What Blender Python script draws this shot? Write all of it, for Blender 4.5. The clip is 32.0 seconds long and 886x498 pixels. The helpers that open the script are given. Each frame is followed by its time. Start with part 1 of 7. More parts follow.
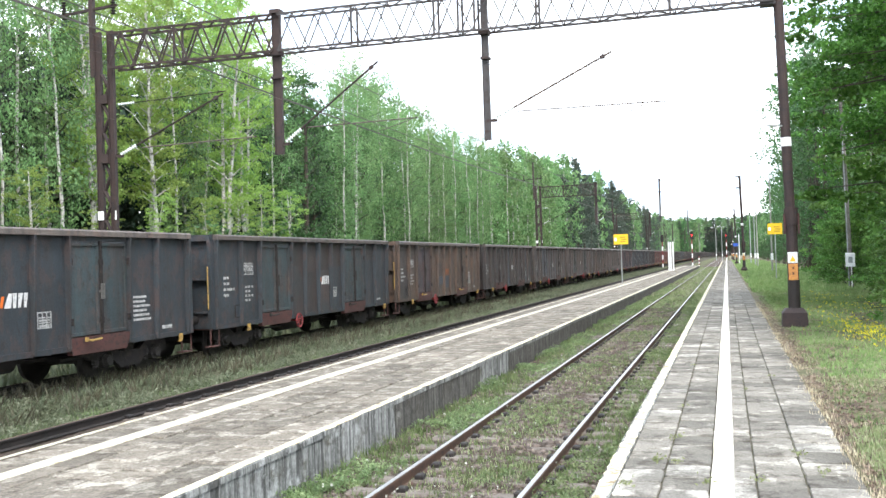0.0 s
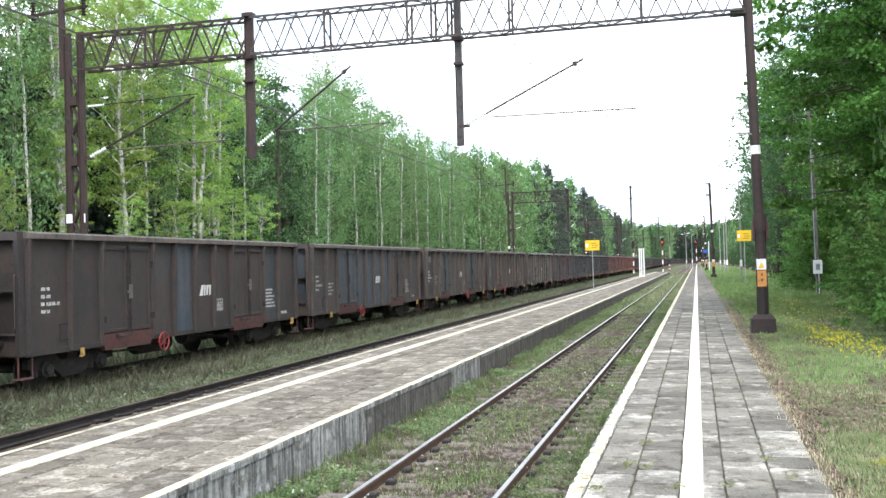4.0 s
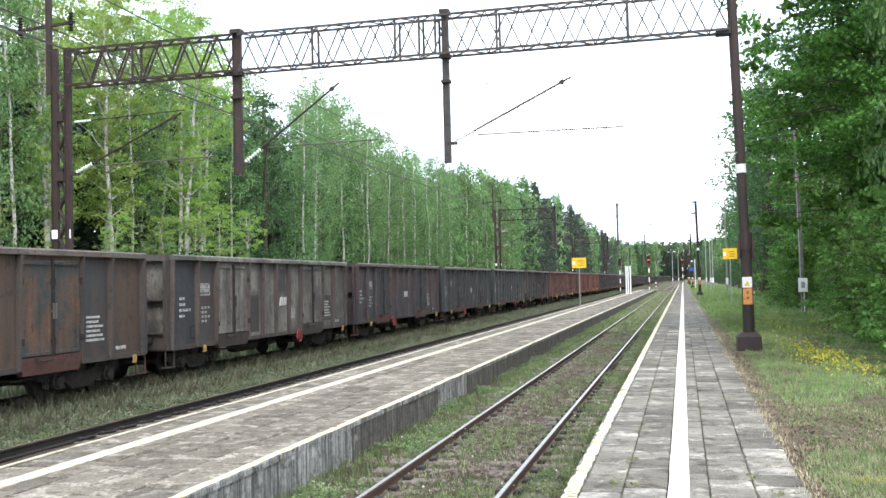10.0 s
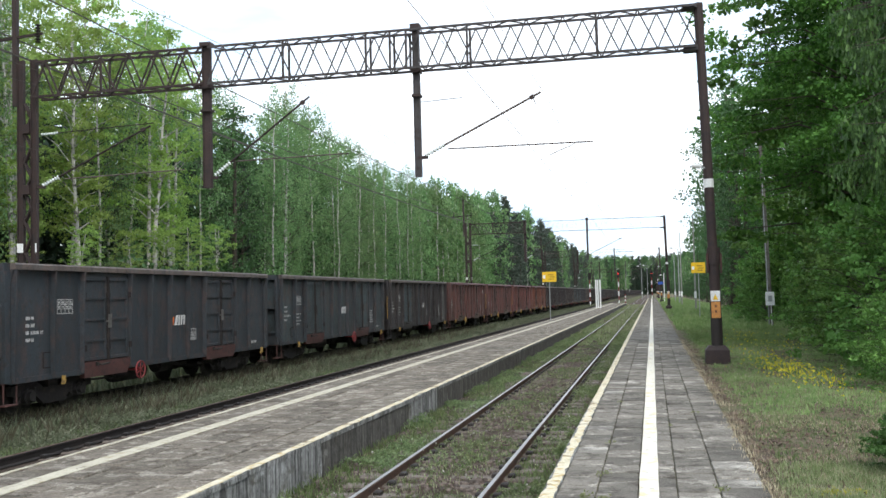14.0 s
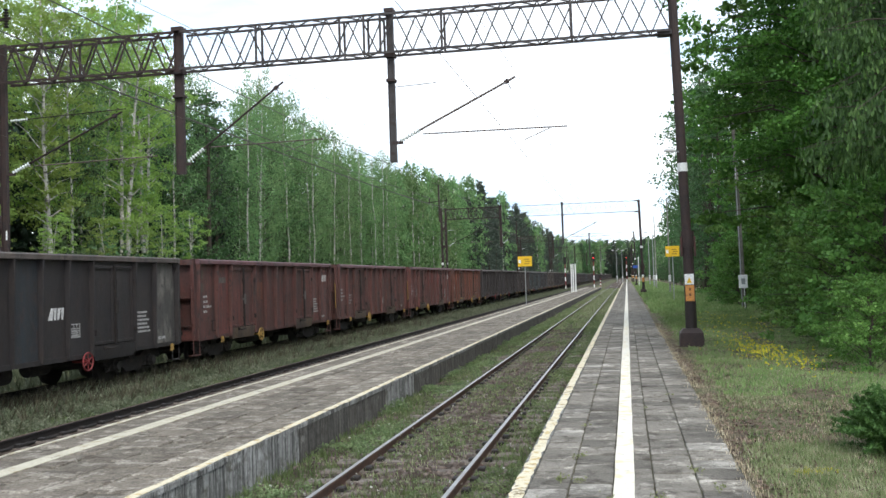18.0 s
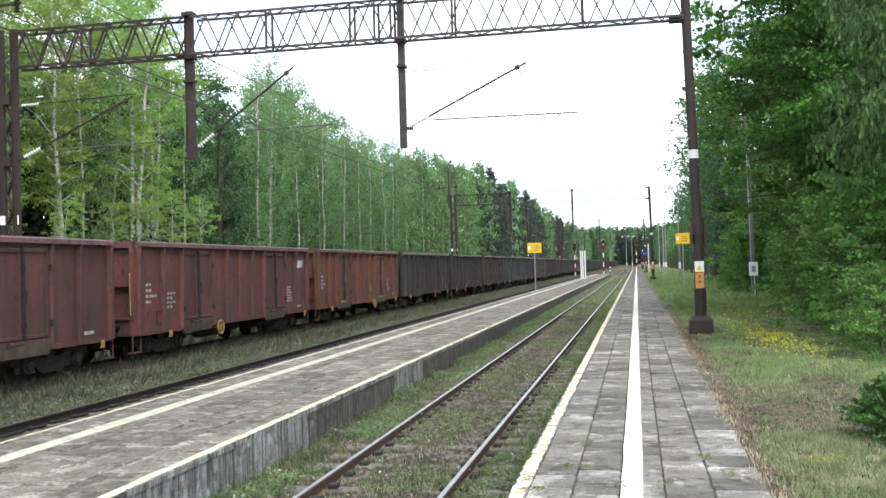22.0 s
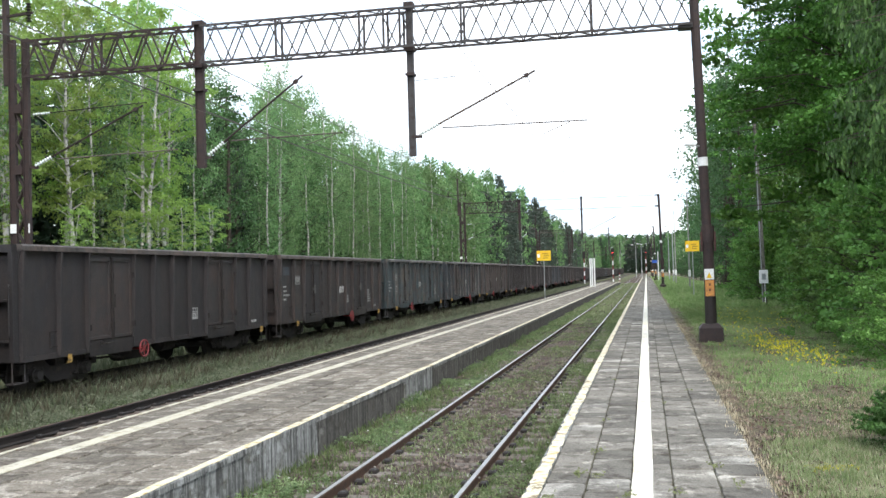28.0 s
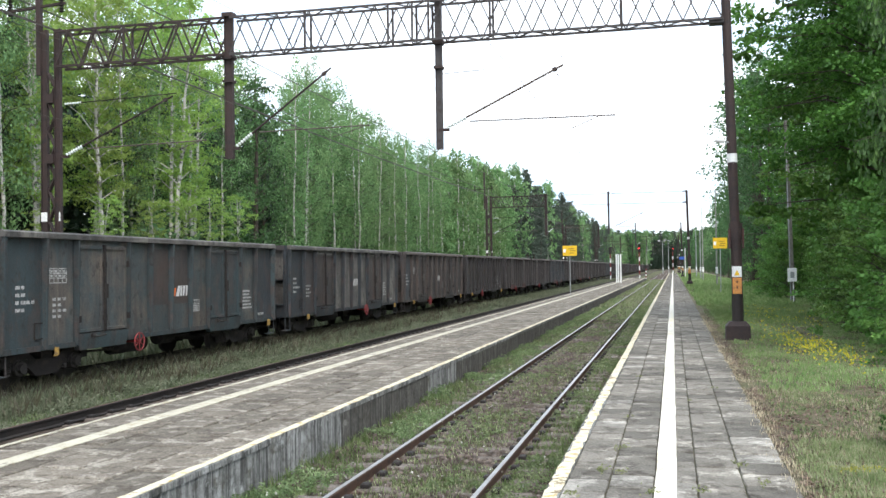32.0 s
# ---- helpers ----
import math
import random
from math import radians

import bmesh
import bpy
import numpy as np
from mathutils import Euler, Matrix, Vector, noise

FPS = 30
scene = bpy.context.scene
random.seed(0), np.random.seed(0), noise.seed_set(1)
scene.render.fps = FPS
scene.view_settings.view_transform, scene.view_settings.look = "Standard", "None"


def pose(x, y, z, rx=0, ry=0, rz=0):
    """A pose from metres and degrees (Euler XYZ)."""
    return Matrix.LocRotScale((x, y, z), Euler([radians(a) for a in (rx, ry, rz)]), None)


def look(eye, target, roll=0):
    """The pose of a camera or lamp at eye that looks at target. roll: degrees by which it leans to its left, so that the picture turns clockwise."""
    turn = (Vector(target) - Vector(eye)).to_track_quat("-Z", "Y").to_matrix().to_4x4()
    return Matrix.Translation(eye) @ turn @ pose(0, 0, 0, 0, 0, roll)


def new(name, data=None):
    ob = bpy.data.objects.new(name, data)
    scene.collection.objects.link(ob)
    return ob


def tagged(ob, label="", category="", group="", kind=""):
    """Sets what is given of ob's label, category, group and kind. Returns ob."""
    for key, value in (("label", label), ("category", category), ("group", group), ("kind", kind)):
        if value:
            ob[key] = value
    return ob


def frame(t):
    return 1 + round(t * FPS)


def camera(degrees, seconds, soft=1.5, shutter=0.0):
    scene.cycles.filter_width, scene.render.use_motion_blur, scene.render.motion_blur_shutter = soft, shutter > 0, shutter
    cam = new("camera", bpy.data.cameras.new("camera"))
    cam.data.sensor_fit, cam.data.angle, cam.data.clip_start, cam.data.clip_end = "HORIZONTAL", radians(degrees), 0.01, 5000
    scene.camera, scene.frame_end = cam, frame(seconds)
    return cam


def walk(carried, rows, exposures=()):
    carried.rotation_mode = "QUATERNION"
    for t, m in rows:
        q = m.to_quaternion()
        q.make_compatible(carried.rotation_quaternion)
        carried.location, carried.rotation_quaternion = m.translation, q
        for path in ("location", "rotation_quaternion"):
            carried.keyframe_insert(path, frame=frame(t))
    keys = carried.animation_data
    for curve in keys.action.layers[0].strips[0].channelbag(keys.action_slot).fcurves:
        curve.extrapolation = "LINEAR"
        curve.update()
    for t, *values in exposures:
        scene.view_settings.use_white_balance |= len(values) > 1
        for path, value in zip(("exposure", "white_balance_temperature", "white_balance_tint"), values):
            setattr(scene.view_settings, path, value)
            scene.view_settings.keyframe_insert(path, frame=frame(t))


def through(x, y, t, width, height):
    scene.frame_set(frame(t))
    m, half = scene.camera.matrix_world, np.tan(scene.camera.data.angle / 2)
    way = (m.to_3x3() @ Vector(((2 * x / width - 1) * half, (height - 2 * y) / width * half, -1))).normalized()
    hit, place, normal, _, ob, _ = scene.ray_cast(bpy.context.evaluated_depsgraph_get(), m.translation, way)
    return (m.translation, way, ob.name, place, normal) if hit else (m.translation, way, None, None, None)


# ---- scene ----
cam = camera(50.0, 32.0, soft=1.5)

EYE = (0.0, 0.0, 2.336)
# seconds, degrees turned left of the rails, degrees up, roll
PATH = [
    (0, 16.61, 0.79, -1.80),
    (0.5, 16.33, 0.93, -1.97),
    (1, 16.17, 1.06, -1.93),
    (1.5, 16.15, 1.17, -2.06),
    (2, 16.08, 1.24, -1.99),
    (2.5, 15.87, 1.30, -1.96),
    (3, 15.53, 1.33, -1.72),
    (3.5, 15.20, 1.23, -1.59),
    (5.5, 14.34, 0.64, -1.54),
    (6, 14.19, 0.75, -1.57),
    (6.5, 14.04, 0.89, -1.41),
    (7, 13.96, 1.00, -1.30),
    (7.5, 13.96, 1.12, -1.35),
    (8, 13.98, 1.22, -1.38),
    (8.5, 14.01, 1.41, -1.24),
    (9, 14.08, 1.67, -1.21),
    (9.5, 14.13, 1.87, -1.30),
    (10, 14.12, 2.06, -1.36),
    (10.5, 14.10, 2.23, -1.42),
    (11, 14.13, 2.31, -1.51),
    (11.5, 13.72, 2.39, -1.22),
    (12, 13.02, 2.63, -1.09),
    (12.5, 12.50, 2.99, -0.72),
    (13, 12.24, 3.22, -1.25),
    (13.5, 12.28, 3.11, -1.67),
    (14, 12.33, 2.86, -1.42),
    (14.5, 12.25, 2.62, -1.48),
    (16.5, 10.97, 2.13, -1.87),
    (17, 10.80, 1.96, -1.88),
    (17.5, 10.67, 1.94, -1.92),
    (18, 10.89, 1.93, -1.86),
    (18.5, 11.41, 1.90, -1.64),
    (19, 11.84, 1.72, -1.49),
    (19.5, 12.06, 1.51, -1.55),
    (20, 12.10, 1.36, -1.58),
    (20.5, 12.08, 1.34, -1.33),
    (21, 12.09, 1.31, -1.53),
    (21.5, 11.95, 1.21, -1.75),
    (22, 11.49, 1.11, -1.59),
    (22.5, 11.12, 1.11, -1.69),
    (23, 10.91, 1.16, -1.67),
    (23.5, 10.87, 1.25, -1.74),
    (24, 10.89, 1.41, -1.75),
    (24.5, 10.96, 1.53, -1.68),
    (25, 11.13, 1.64, -1.53),
    (25.5, 11.40, 1.72, -1.53),
    (27.5, 11.98, 1.63, -1.67),
    (28, 12.03, 1.60, -1.62),
    (28.5, 12.12, 1.61, -1.63),
    (29, 12.21, 1.64, -1.46),
    (29.5, 12.33, 1.69, -1.16),
    (30, 12.59, 1.67, -0.81),
    (30.5, 12.81, 1.76, -0.39),
    (31, 13.09, 1.68, -0.57),
    (31.5, 13.44, 1.44, -0.60),
    (32, 13.59, 1.24, -0.81),
]


def aim(yaw, pitch, roll):
    a, b = radians(yaw), radians(pitch)
    d = Vector((-math.sin(a) * math.cos(b), math.cos(a) * math.cos(b), math.sin(b)))
    return look(EYE, Vector(EYE) + d, roll)


walk(cam, [(t, aim(a, b, c)) for t, a, b, c in PATH], exposures=[(0, 1.17), (1.5, 1.06), (3.5, 0.95), (6, 0.95), (9, 0.93), (11.5, 0.55), (13, 0.19), (17, 0.13), (19, 0.22), (21, 0.48), (23, 0.58), (25, 0.56), (28, 0.52), (32, 0.53)])

# ---------------------------------------------------------------- light: bright overcast sky, soft high sun
SUN_EL, SUN_AZ = 48.0, 150.0     # degrees up; degrees clockwise from the direction of the rails
world = bpy.data.worlds.new("overcast_sky")
scene.world = world
world.use_nodes = True
wn, wl = world.node_tree.nodes, world.node_tree.links
wn.clear()
w_out, w_bg, w_bg2, w_add = (wn.new(k) for k in ("ShaderNodeOutputWorld", "ShaderNodeBackground", "ShaderNodeBackground", "ShaderNodeAddShader"))
w_sky = wn.new("ShaderNodeTexSky")
w_sky.sky_type, w_sky.sun_disc = "NISHITA", False
w_sky.sun_elevation, w_sky.sun_rotation = radians(SUN_EL), radians(SUN_AZ)
w_sky.dust_density = 3.0
w_bg.inputs["Strength"].default_value = 0.05
wl.new(w_sky.outputs[0], w_bg.inputs["Color"])
w_co, w_map, w_noise, w_ramp = (wn.new(k) for k in ("ShaderNodeTexCoord", "ShaderNodeMapping", "ShaderNodeTexNoise", "ShaderNodeValToRGB"))
w_map.inputs["Scale"].default_value = (2.0, 2.0, 7.0)
w_noise.inputs["Scale"].default_value, w_noise.inputs["Detail"].default_value = 1.6, 6.0
w_ramp.color_ramp.elements[0].position, w_ramp.color_ramp.elements[0].color = 0.32, (0.46, 0.64, 0.84, 1)
w_ramp.color_ramp.elements[1].position, w_ramp.color_ramp.elements[1].color = 0.55, (0.95, 0.99, 1.04, 1)
wl.new(w_co.outputs["Generated"], w_map.inputs[0])
wl.new(w_map.outputs[0], w_noise.inputs["Vector"])
wl.new(w_noise.outputs[0], w_ramp.inputs[0])
wl.new(w_ramp.outputs[0], w_bg2.inputs["Color"])
w_bg2.inputs["Strength"].default_value = 1.28
wl.new(w_bg.outputs[0], w_add.inputs[0])
wl.new(w_bg2.outputs[0], w_add.inputs[1])
wl.new(w_add.outputs[0], w_out.inputs[0])

sun = new("sun", bpy.data.lights.new("sun", "SUN"))
sun.data.energy, sun.data.angle, sun.data.color = 1.6, radians(16), (1.0, 0.965, 0.91)
_a, _e = radians(SUN_AZ), radians(SUN_EL)
sun.matrix_world = look((0, 0, 60), Vector((0, 0, 60)) - Vector((math.sin(_a) * math.cos(_e), math.cos(_a) * math.cos(_e), math.sin(_e))))


# ---------------------------------------------------------------- mesh building
class Geo:
    """Vertices and faces gathered piece by piece."""

    def __init__(self):
        self.v, self.f = [], []

    def add(self, verts, faces):
        n = len(self.v)
        self.v.extend(tuple(p) for p in verts)
        self.f.extend(tuple(i + n for i in face) for face in faces)
        return self

    def hexa(self, low, high):
        """A block between two rings of four points."""
        return self.add(list(low) + list(high), [(3, 2, 1, 0), (4, 5, 6, 7), (0, 1, 5, 4), (1, 2, 6, 5), (2, 3, 7, 6), (3, 0, 4, 7)])

    def box(self, x0, x1, y0, y1, z0, z1):
        return self.hexa([(x0, y0, z0), (x1, y0, z0), (x1, y1, z0), (x0, y1, z0)], [(x0, y0, z1), (x1, y0, z1), (x1, y1, z1), (x0, y1, z1)])

    def slab(self, x0, x1, y0, y1, z0, z1, c=0.01):
        """A block with its upper edges taken off."""
        self.add([(x0, y0, z0), (x1, y0, z0), (x1, y1, z0), (x0, y1, z0), (x0, y0, z1 - c), (x1, y0, z1 - c), (x1, y1, z1 - c), (x0, y1, z1 - c),
                  (x0 + c, y0 + c, z1), (x1 - c, y0 + c, z1), (x1 - c, y1 - c, z1), (x0 + c, y1 - c, z1)],
                 [(3, 2, 1, 0), (0, 1, 5, 4), (1, 2, 6, 5), (2, 3, 7, 6), (3, 0, 4, 7), (4, 5, 9, 8), (5, 6, 10, 9), (6, 7, 11, 10), (7, 4, 8, 11), (8, 9, 10, 11)])
        return self

    def beam(self, p, q, w, h=None):
        """A straight bar of section w by h from p to q."""
        p, q, h = Vector(p), Vector(q), h or w
        d = (q - p).normalized()
        side = d.cross(Vector((0, 0, 1)))
        if side.length < 1e-3:
            side = Vector((1, 0, 0))
        side.normalize()
        up = side.cross(d)
        ring = [side * (-w / 2) + up * (-h / 2), side * (w / 2) + up * (-h / 2), side * (w / 2) + up * (h / 2), side * (-w / 2) + up * (h / 2)]
        return self.hexa([p + r for r in ring], [q + r for r in ring])

    def tube(self, pts, radii, n=6, caps=True):
        """A round bar through the points; one radius or one a point."""
        pts = [Vector(p) for p in pts]
        if not hasattr(radii, "__len__"):
            radii = [radii] * len(pts)
        verts, faces = [], []
        ref = None
        for i, p in enumerate(pts):
            d = (pts[min(i + 1, len(pts) - 1)] - pts[max(i - 1, 0)]).normalized()
            a = (ref - d * ref.dot(d)) if ref else d.orthogonal()
            a.normalize()
            ref = a
            b = d.cross(a)
            verts += [p + (a * math.cos(2 * math.pi * k / n) + b * math.sin(2 * math.pi * k / n)) * radii[i] for k in range(n)]
        for i in range(len(pts) - 1):
            for k in range(n):
                faces.append((i * n + k, i * n + (k + 1) % n, (i + 1) * n + (k + 1) % n, (i + 1) * n + k))
        if caps:
            faces.append(tuple(range(n))[::-1])
            faces.append(tuple((len(pts) - 1) * n + k for k in range(n)))
        return self.add(verts, faces)

    def sweep(self, section, path):
        """A closed section of (side, up) points carried along a level path of (x, y, z, heading)."""
        n, verts, faces = len(section), [], []
        for x, y, z, h in path:
            c, s = math.cos(h), math.sin(h)
            verts += [(x + a * c, y - a * s, z + b) for a, b in section]
        for i in range(len(path) - 1):
            for k in range(n):
                faces.append((i * n + k, (i + 1) * n + k, (i + 1) * n + (k + 1) % n, i * n + (k + 1) % n))
        faces.append(tuple(range(n)))
        faces.append(tuple((len(path) - 1) * n + k for k in range(n))[::-1])
        return self.add(verts, faces)

    def ring(self, c, axis, r, t, n=16, m=6):
        """A torus round c."""
        c, axis = Vector(c), Vector(axis).normalized()
        a = axis.orthogonal().normalized()
        b = axis.cross(a)
        verts, faces = [], []
        for i in range(n):
            u = a * math.cos(2 * math.pi * i / n) + b * math.sin(2 * math.pi * i / n)
            verts += [c + u * (r + t * math.cos(2 * math.pi * k / m)) + axis * (t * math.sin(2 * math.pi * k / m)) for k in range(m)]
        for i in range(n):
            for k in range(m):
                faces.append((i * m + k, ((i + 1) % n) * m + k, ((i + 1) % n) * m + (k + 1) % m, i * m + (k + 1) % m))
        return self.add(verts, faces)

    def mesh(self, name, smooth=False):
        me = bpy.data.meshes.new(name)
        me.from_pydata(self.v, [], self.f)
        if smooth:
            me.shade_smooth()
        return me


def part(name, geo, material, parent=None, label="", smooth=False):
    """Links a piece as one mesh object under a thing or a part."""
    me = geo if isinstance(geo, bpy.types.Mesh) else geo.mesh(name, smooth)
    if not me.materials:
        me.materials.append(material)
    ob = new(name, me)
    if parent:
        ob.parent = parent
    if me.materials[0] != material:
        ob.material_slots[0].link = "OBJECT"
        ob.material_slots[0].material = material
    if label:
        ob["label"] = label
    return ob


def thing(name, label, category, at=None, group="", kind=""):
    ob = tagged(new(name), label, category, group, kind)
    if at is not None:
        ob.matrix_world = at
    return ob


# ---------------------------------------------------------------- materials
def nodes_of(name):
    m = bpy.data.materials.new(name)
    m.use_nodes = True
    return m, m.node_tree.nodes, m.node_tree.links, m.node_tree.nodes["Principled BSDF"]


def noise_mask(n, l, vec, scale, lo, hi, detail=5.0, rough=0.6):
    """A soft-edged mask of noise."""
    t, r = n.new("ShaderNodeTexNoise"), n.new("ShaderNodeMapRange")
    t.inputs["Scale"].default_value, t.inputs["Detail"].default_value, t.inputs["Roughness"].default_value = scale, detail, rough
    l.new(vec, t.inputs["Vector"])
    r.inputs["From Min"].default_value, r.inputs["From Max"].default_value = lo, hi
    l.new(t.outputs[0], r.inputs["Value"])
    return r.outputs[0]


def mixed(n, l, fac, a, b):
    """One colour over another by a mask or a number."""
    m = n.new("ShaderNodeMix")
    m.data_type = "RGBA"
    for sock, val in ((m.inputs[0], fac), (m.inputs[6], a), (m.inputs[7], b)):
        if isinstance(val, bpy.types.NodeSocket):
            l.new(val, sock)
        elif isinstance(val, (int, float)):
            sock.default_value = val
        else:
            sock.default_value = (*val, 1)
    return m.outputs[2]


def scaled(n, l, vec, s, shift=None):
    m = n.new("ShaderNodeMapping")
    m.inputs["Scale"].default_value = s
    l.new(vec, m.inputs[0])
    if shift is not None:
        l.new(shift, m.inputs["Location"])
    return m.outputs[0]


def product(n, l, a, b):
    m = n.new("ShaderNodeMath")
    m.operation = "MULTIPLY"
    for sock, val in zip(m.inputs, (a, b)):
        if isinstance(val, bpy.types.NodeSocket):
            l.new(val, sock)
        else:
            sock.default_value = val
    return m.outputs[0]


def bumped(n, l, bsdf, height, strength=0.3, distance=0.01):
    b = n.new("ShaderNodeBump")
    b.inputs["Strength"].default_value, b.inputs["Distance"].default_value = strength, distance
    l.new(height, b.inputs["Height"])
    l.new(b.outputs[0], bsdf.inputs["Normal"])


def surface(name, a, b, c=None, flake=None, scale=3.0, fine=40.0, rough=0.8, metal=0.0, bump=0.3, dist=0.01, streak=None, island=0.0, objrand=0.0, spec=0.4, contrast=0.28, flakes=(0.54, 0.60), flake_size=3.4):
    """Two tones in patches, a third in stains, fine grain and relief; streak: a tone that runs down the face."""
    m, n, l, bsdf = nodes_of(name)
    tc = n.new("ShaderNodeTexCoord").outputs["Object"]
    geo = n.new("ShaderNodeNewGeometry")
    info = n.new("ShaderNodeObjectInfo")
    pos = geo.outputs["Position"] if scale < 0 else tc
    scale = abs(scale)
    col = mixed(n, l, noise_mask(n, l, pos, scale, 0.35, 0.65), a, b)
    if c:
        col = mixed(n, l, noise_mask(n, l, scaled(n, l, pos, (1, 1, 1.3)), scale * 2.7, 0.52, 0.66), col, c)
    if streak:
        col = mixed(n, l, product(n, l, noise_mask(n, l, scaled(n, l, pos, (7.0, 7.0, 0.45)), 1.3, 0.45, 0.58, 9.0, 0.75), 0.9), col, streak)
    if flake:
        col = mixed(n, l, noise_mask(n, l, pos, flake_size, *flakes, 9.0, 0.72), col, flake)
    grain = noise_mask(n, l, pos, fine, 0.25, 0.75, 4.0, 0.7)
    dark = n.new("ShaderNodeHueSaturation")
    val = n.new("ShaderNodeMapRange")
    val.inputs["To Min"].default_value, val.inputs["To Max"].default_value = 1 - contrast, 1 + contrast
    l.new(grain, val.inputs["Value"])
    out = val.outputs[0]
    for src, amount in ((geo.outputs["Random Per Island"], island), (info.outputs["Random"], objrand)):
        if amount:
            r = n.new("ShaderNodeMapRange")
            r.inputs["To Min"].default_value, r.inputs["To Max"].default_value = 1 - amount, 1 + amount
            l.new(src, r.inputs["Value"])
            out = product(n, l, out, r.outputs[0])
    l.new(out, dark.inputs["Value"])
    l.new(col, dark.inputs["Color"])
    l.new(dark.outputs[0], bsdf.inputs["Base Color"])
    bsdf.inputs["Roughness"].default_value, bsdf.inputs["Metallic"].default_value = rough, metal
    bsdf.inputs["Specular IOR Level"].default_value = spec
    if bump:
        bumped(n, l, bsdf, grain, bump, dist)
    return m


def wagon_paint(name, paint, second, rust, rusty=0.5, pale=0.0, pale_tone=(0.3, 0.28, 0.24)):
    """Old wagon paint: patches of a second tone, rust from the seams, grime that runs down."""
    m, n, l, bsdf = nodes_of(name)
    tc = n.new("ShaderNodeTexCoord").outputs["Object"]
    info = n.new("ShaderNodeObjectInfo")
    shift = n.new("ShaderNodeCombineXYZ")
    for i, k in enumerate((37.0, 53.0, 11.0)):
        l.new(product(n, l, info.outputs["Random"], k), shift.inputs[i])
    broad = scaled(n, l, tc, (1, 1, 1), shift.outputs[0])
    col = mixed(n, l, noise_mask(n, l, scaled(n, l, tc, (1, 0.8, 0.9), shift.outputs[0]), 0.75, 0.46, 0.56, 6.0, 0.6), paint, second)
    col = mixed(n, l, product(n, l, noise_mask(n, l, scaled(n, l, tc, (1.0, 1.0, 0.6), shift.outputs[0]), 2.3, 0.56 - 0.2 * rusty, 0.80 - 0.22 * rusty, 7.0, 0.65), 0.85), col, rust)
    if pale:
        col = mixed(n, l, product(n, l, noise_mask(n, l, scaled(n, l, tc, (1, 1, 0.8), shift.outputs[0]), 1.1, 0.60 - 0.25 * pale, 0.70 - 0.2 * pale, 8.0, 0.6), 0.9), col, pale_tone)
    grime = noise_mask(n, l, scaled(n, l, tc, (3.4, 3.4, 0.3), shift.outputs[0]), 1.5, 0.44, 0.68, 6.0, 0.62)
    col = mixed(n, l, product(n, l, grime, 0.72), col, (0.027, 0.025, 0.026))
    blotch = noise_mask(n, l, scaled(n, l, tc, (1, 1.2, 0.7), shift.outputs[0]), 3.1, 0.53, 0.59, 9.0, 0.66)
    col = mixed(n, l, product(n, l, blotch, 0.55), col, tuple(0.45 * a + 0.55 * b for a, b in zip(paint, rust)))
    chips = noise_mask(n, l, scaled(n, l, tc, (1, 1, 0.7), shift.outputs[0]), 6.0, 0.565, 0.62, 9.0, 0.7)
    col = mixed(n, l, product(n, l, chips, 0.75), col, (0.022, 0.019, 0.019))
    scuffs = noise_mask(n, l, scaled(n, l, tc, (1, 2.0, 0.5), shift.outputs[0]), 4.0, 0.62, 0.70, 9.0, 0.75)
    col = mixed(n, l, product(n, l, scuffs, 0.5), col, tuple(0.5 * c + 0.055 for c in paint))
    grain = noise_mask(n, l, tc, 28.0, 0.3, 0.7, 5.0, 0.7)
    hs = n.new("ShaderNodeHueSaturation")
    val = n.new("ShaderNodeMapRange")
    val.inputs["To Min"].default_value, val.inputs["To Max"].default_value = 0.68, 1.32
    l.new(grain, val.inputs["Value"])
    tone = n.new("ShaderNodeMapRange")
    tone.inputs["To Min"].default_value, tone.inputs["To Max"].default_value = 0.86, 1.14
    l.new(info.outputs["Random"], tone.inputs["Value"])
    l.new(product(n, l, val.outputs[0], tone.outputs[0]), hs.inputs["Value"])
    l.new(col, hs.inputs["Color"])
    l.new(hs.outputs[0], bsdf.inputs["Base Color"])
    bsdf.inputs["Roughness"].default_value = 0.62
    dents = n.new("ShaderNodeMath")
    dents.operation = "MULTIPLY_ADD"
    l.new(noise_mask(n, l, broad, 1.6, 0.2, 0.8, 2.0), dents.inputs[0])
    dents.inputs[1].default_value = 9.0
    l.new(grain, dents.inputs[2])
    bumped(n, l, bsdf, dents.outputs[0], 0.35, 0.006)
    return m


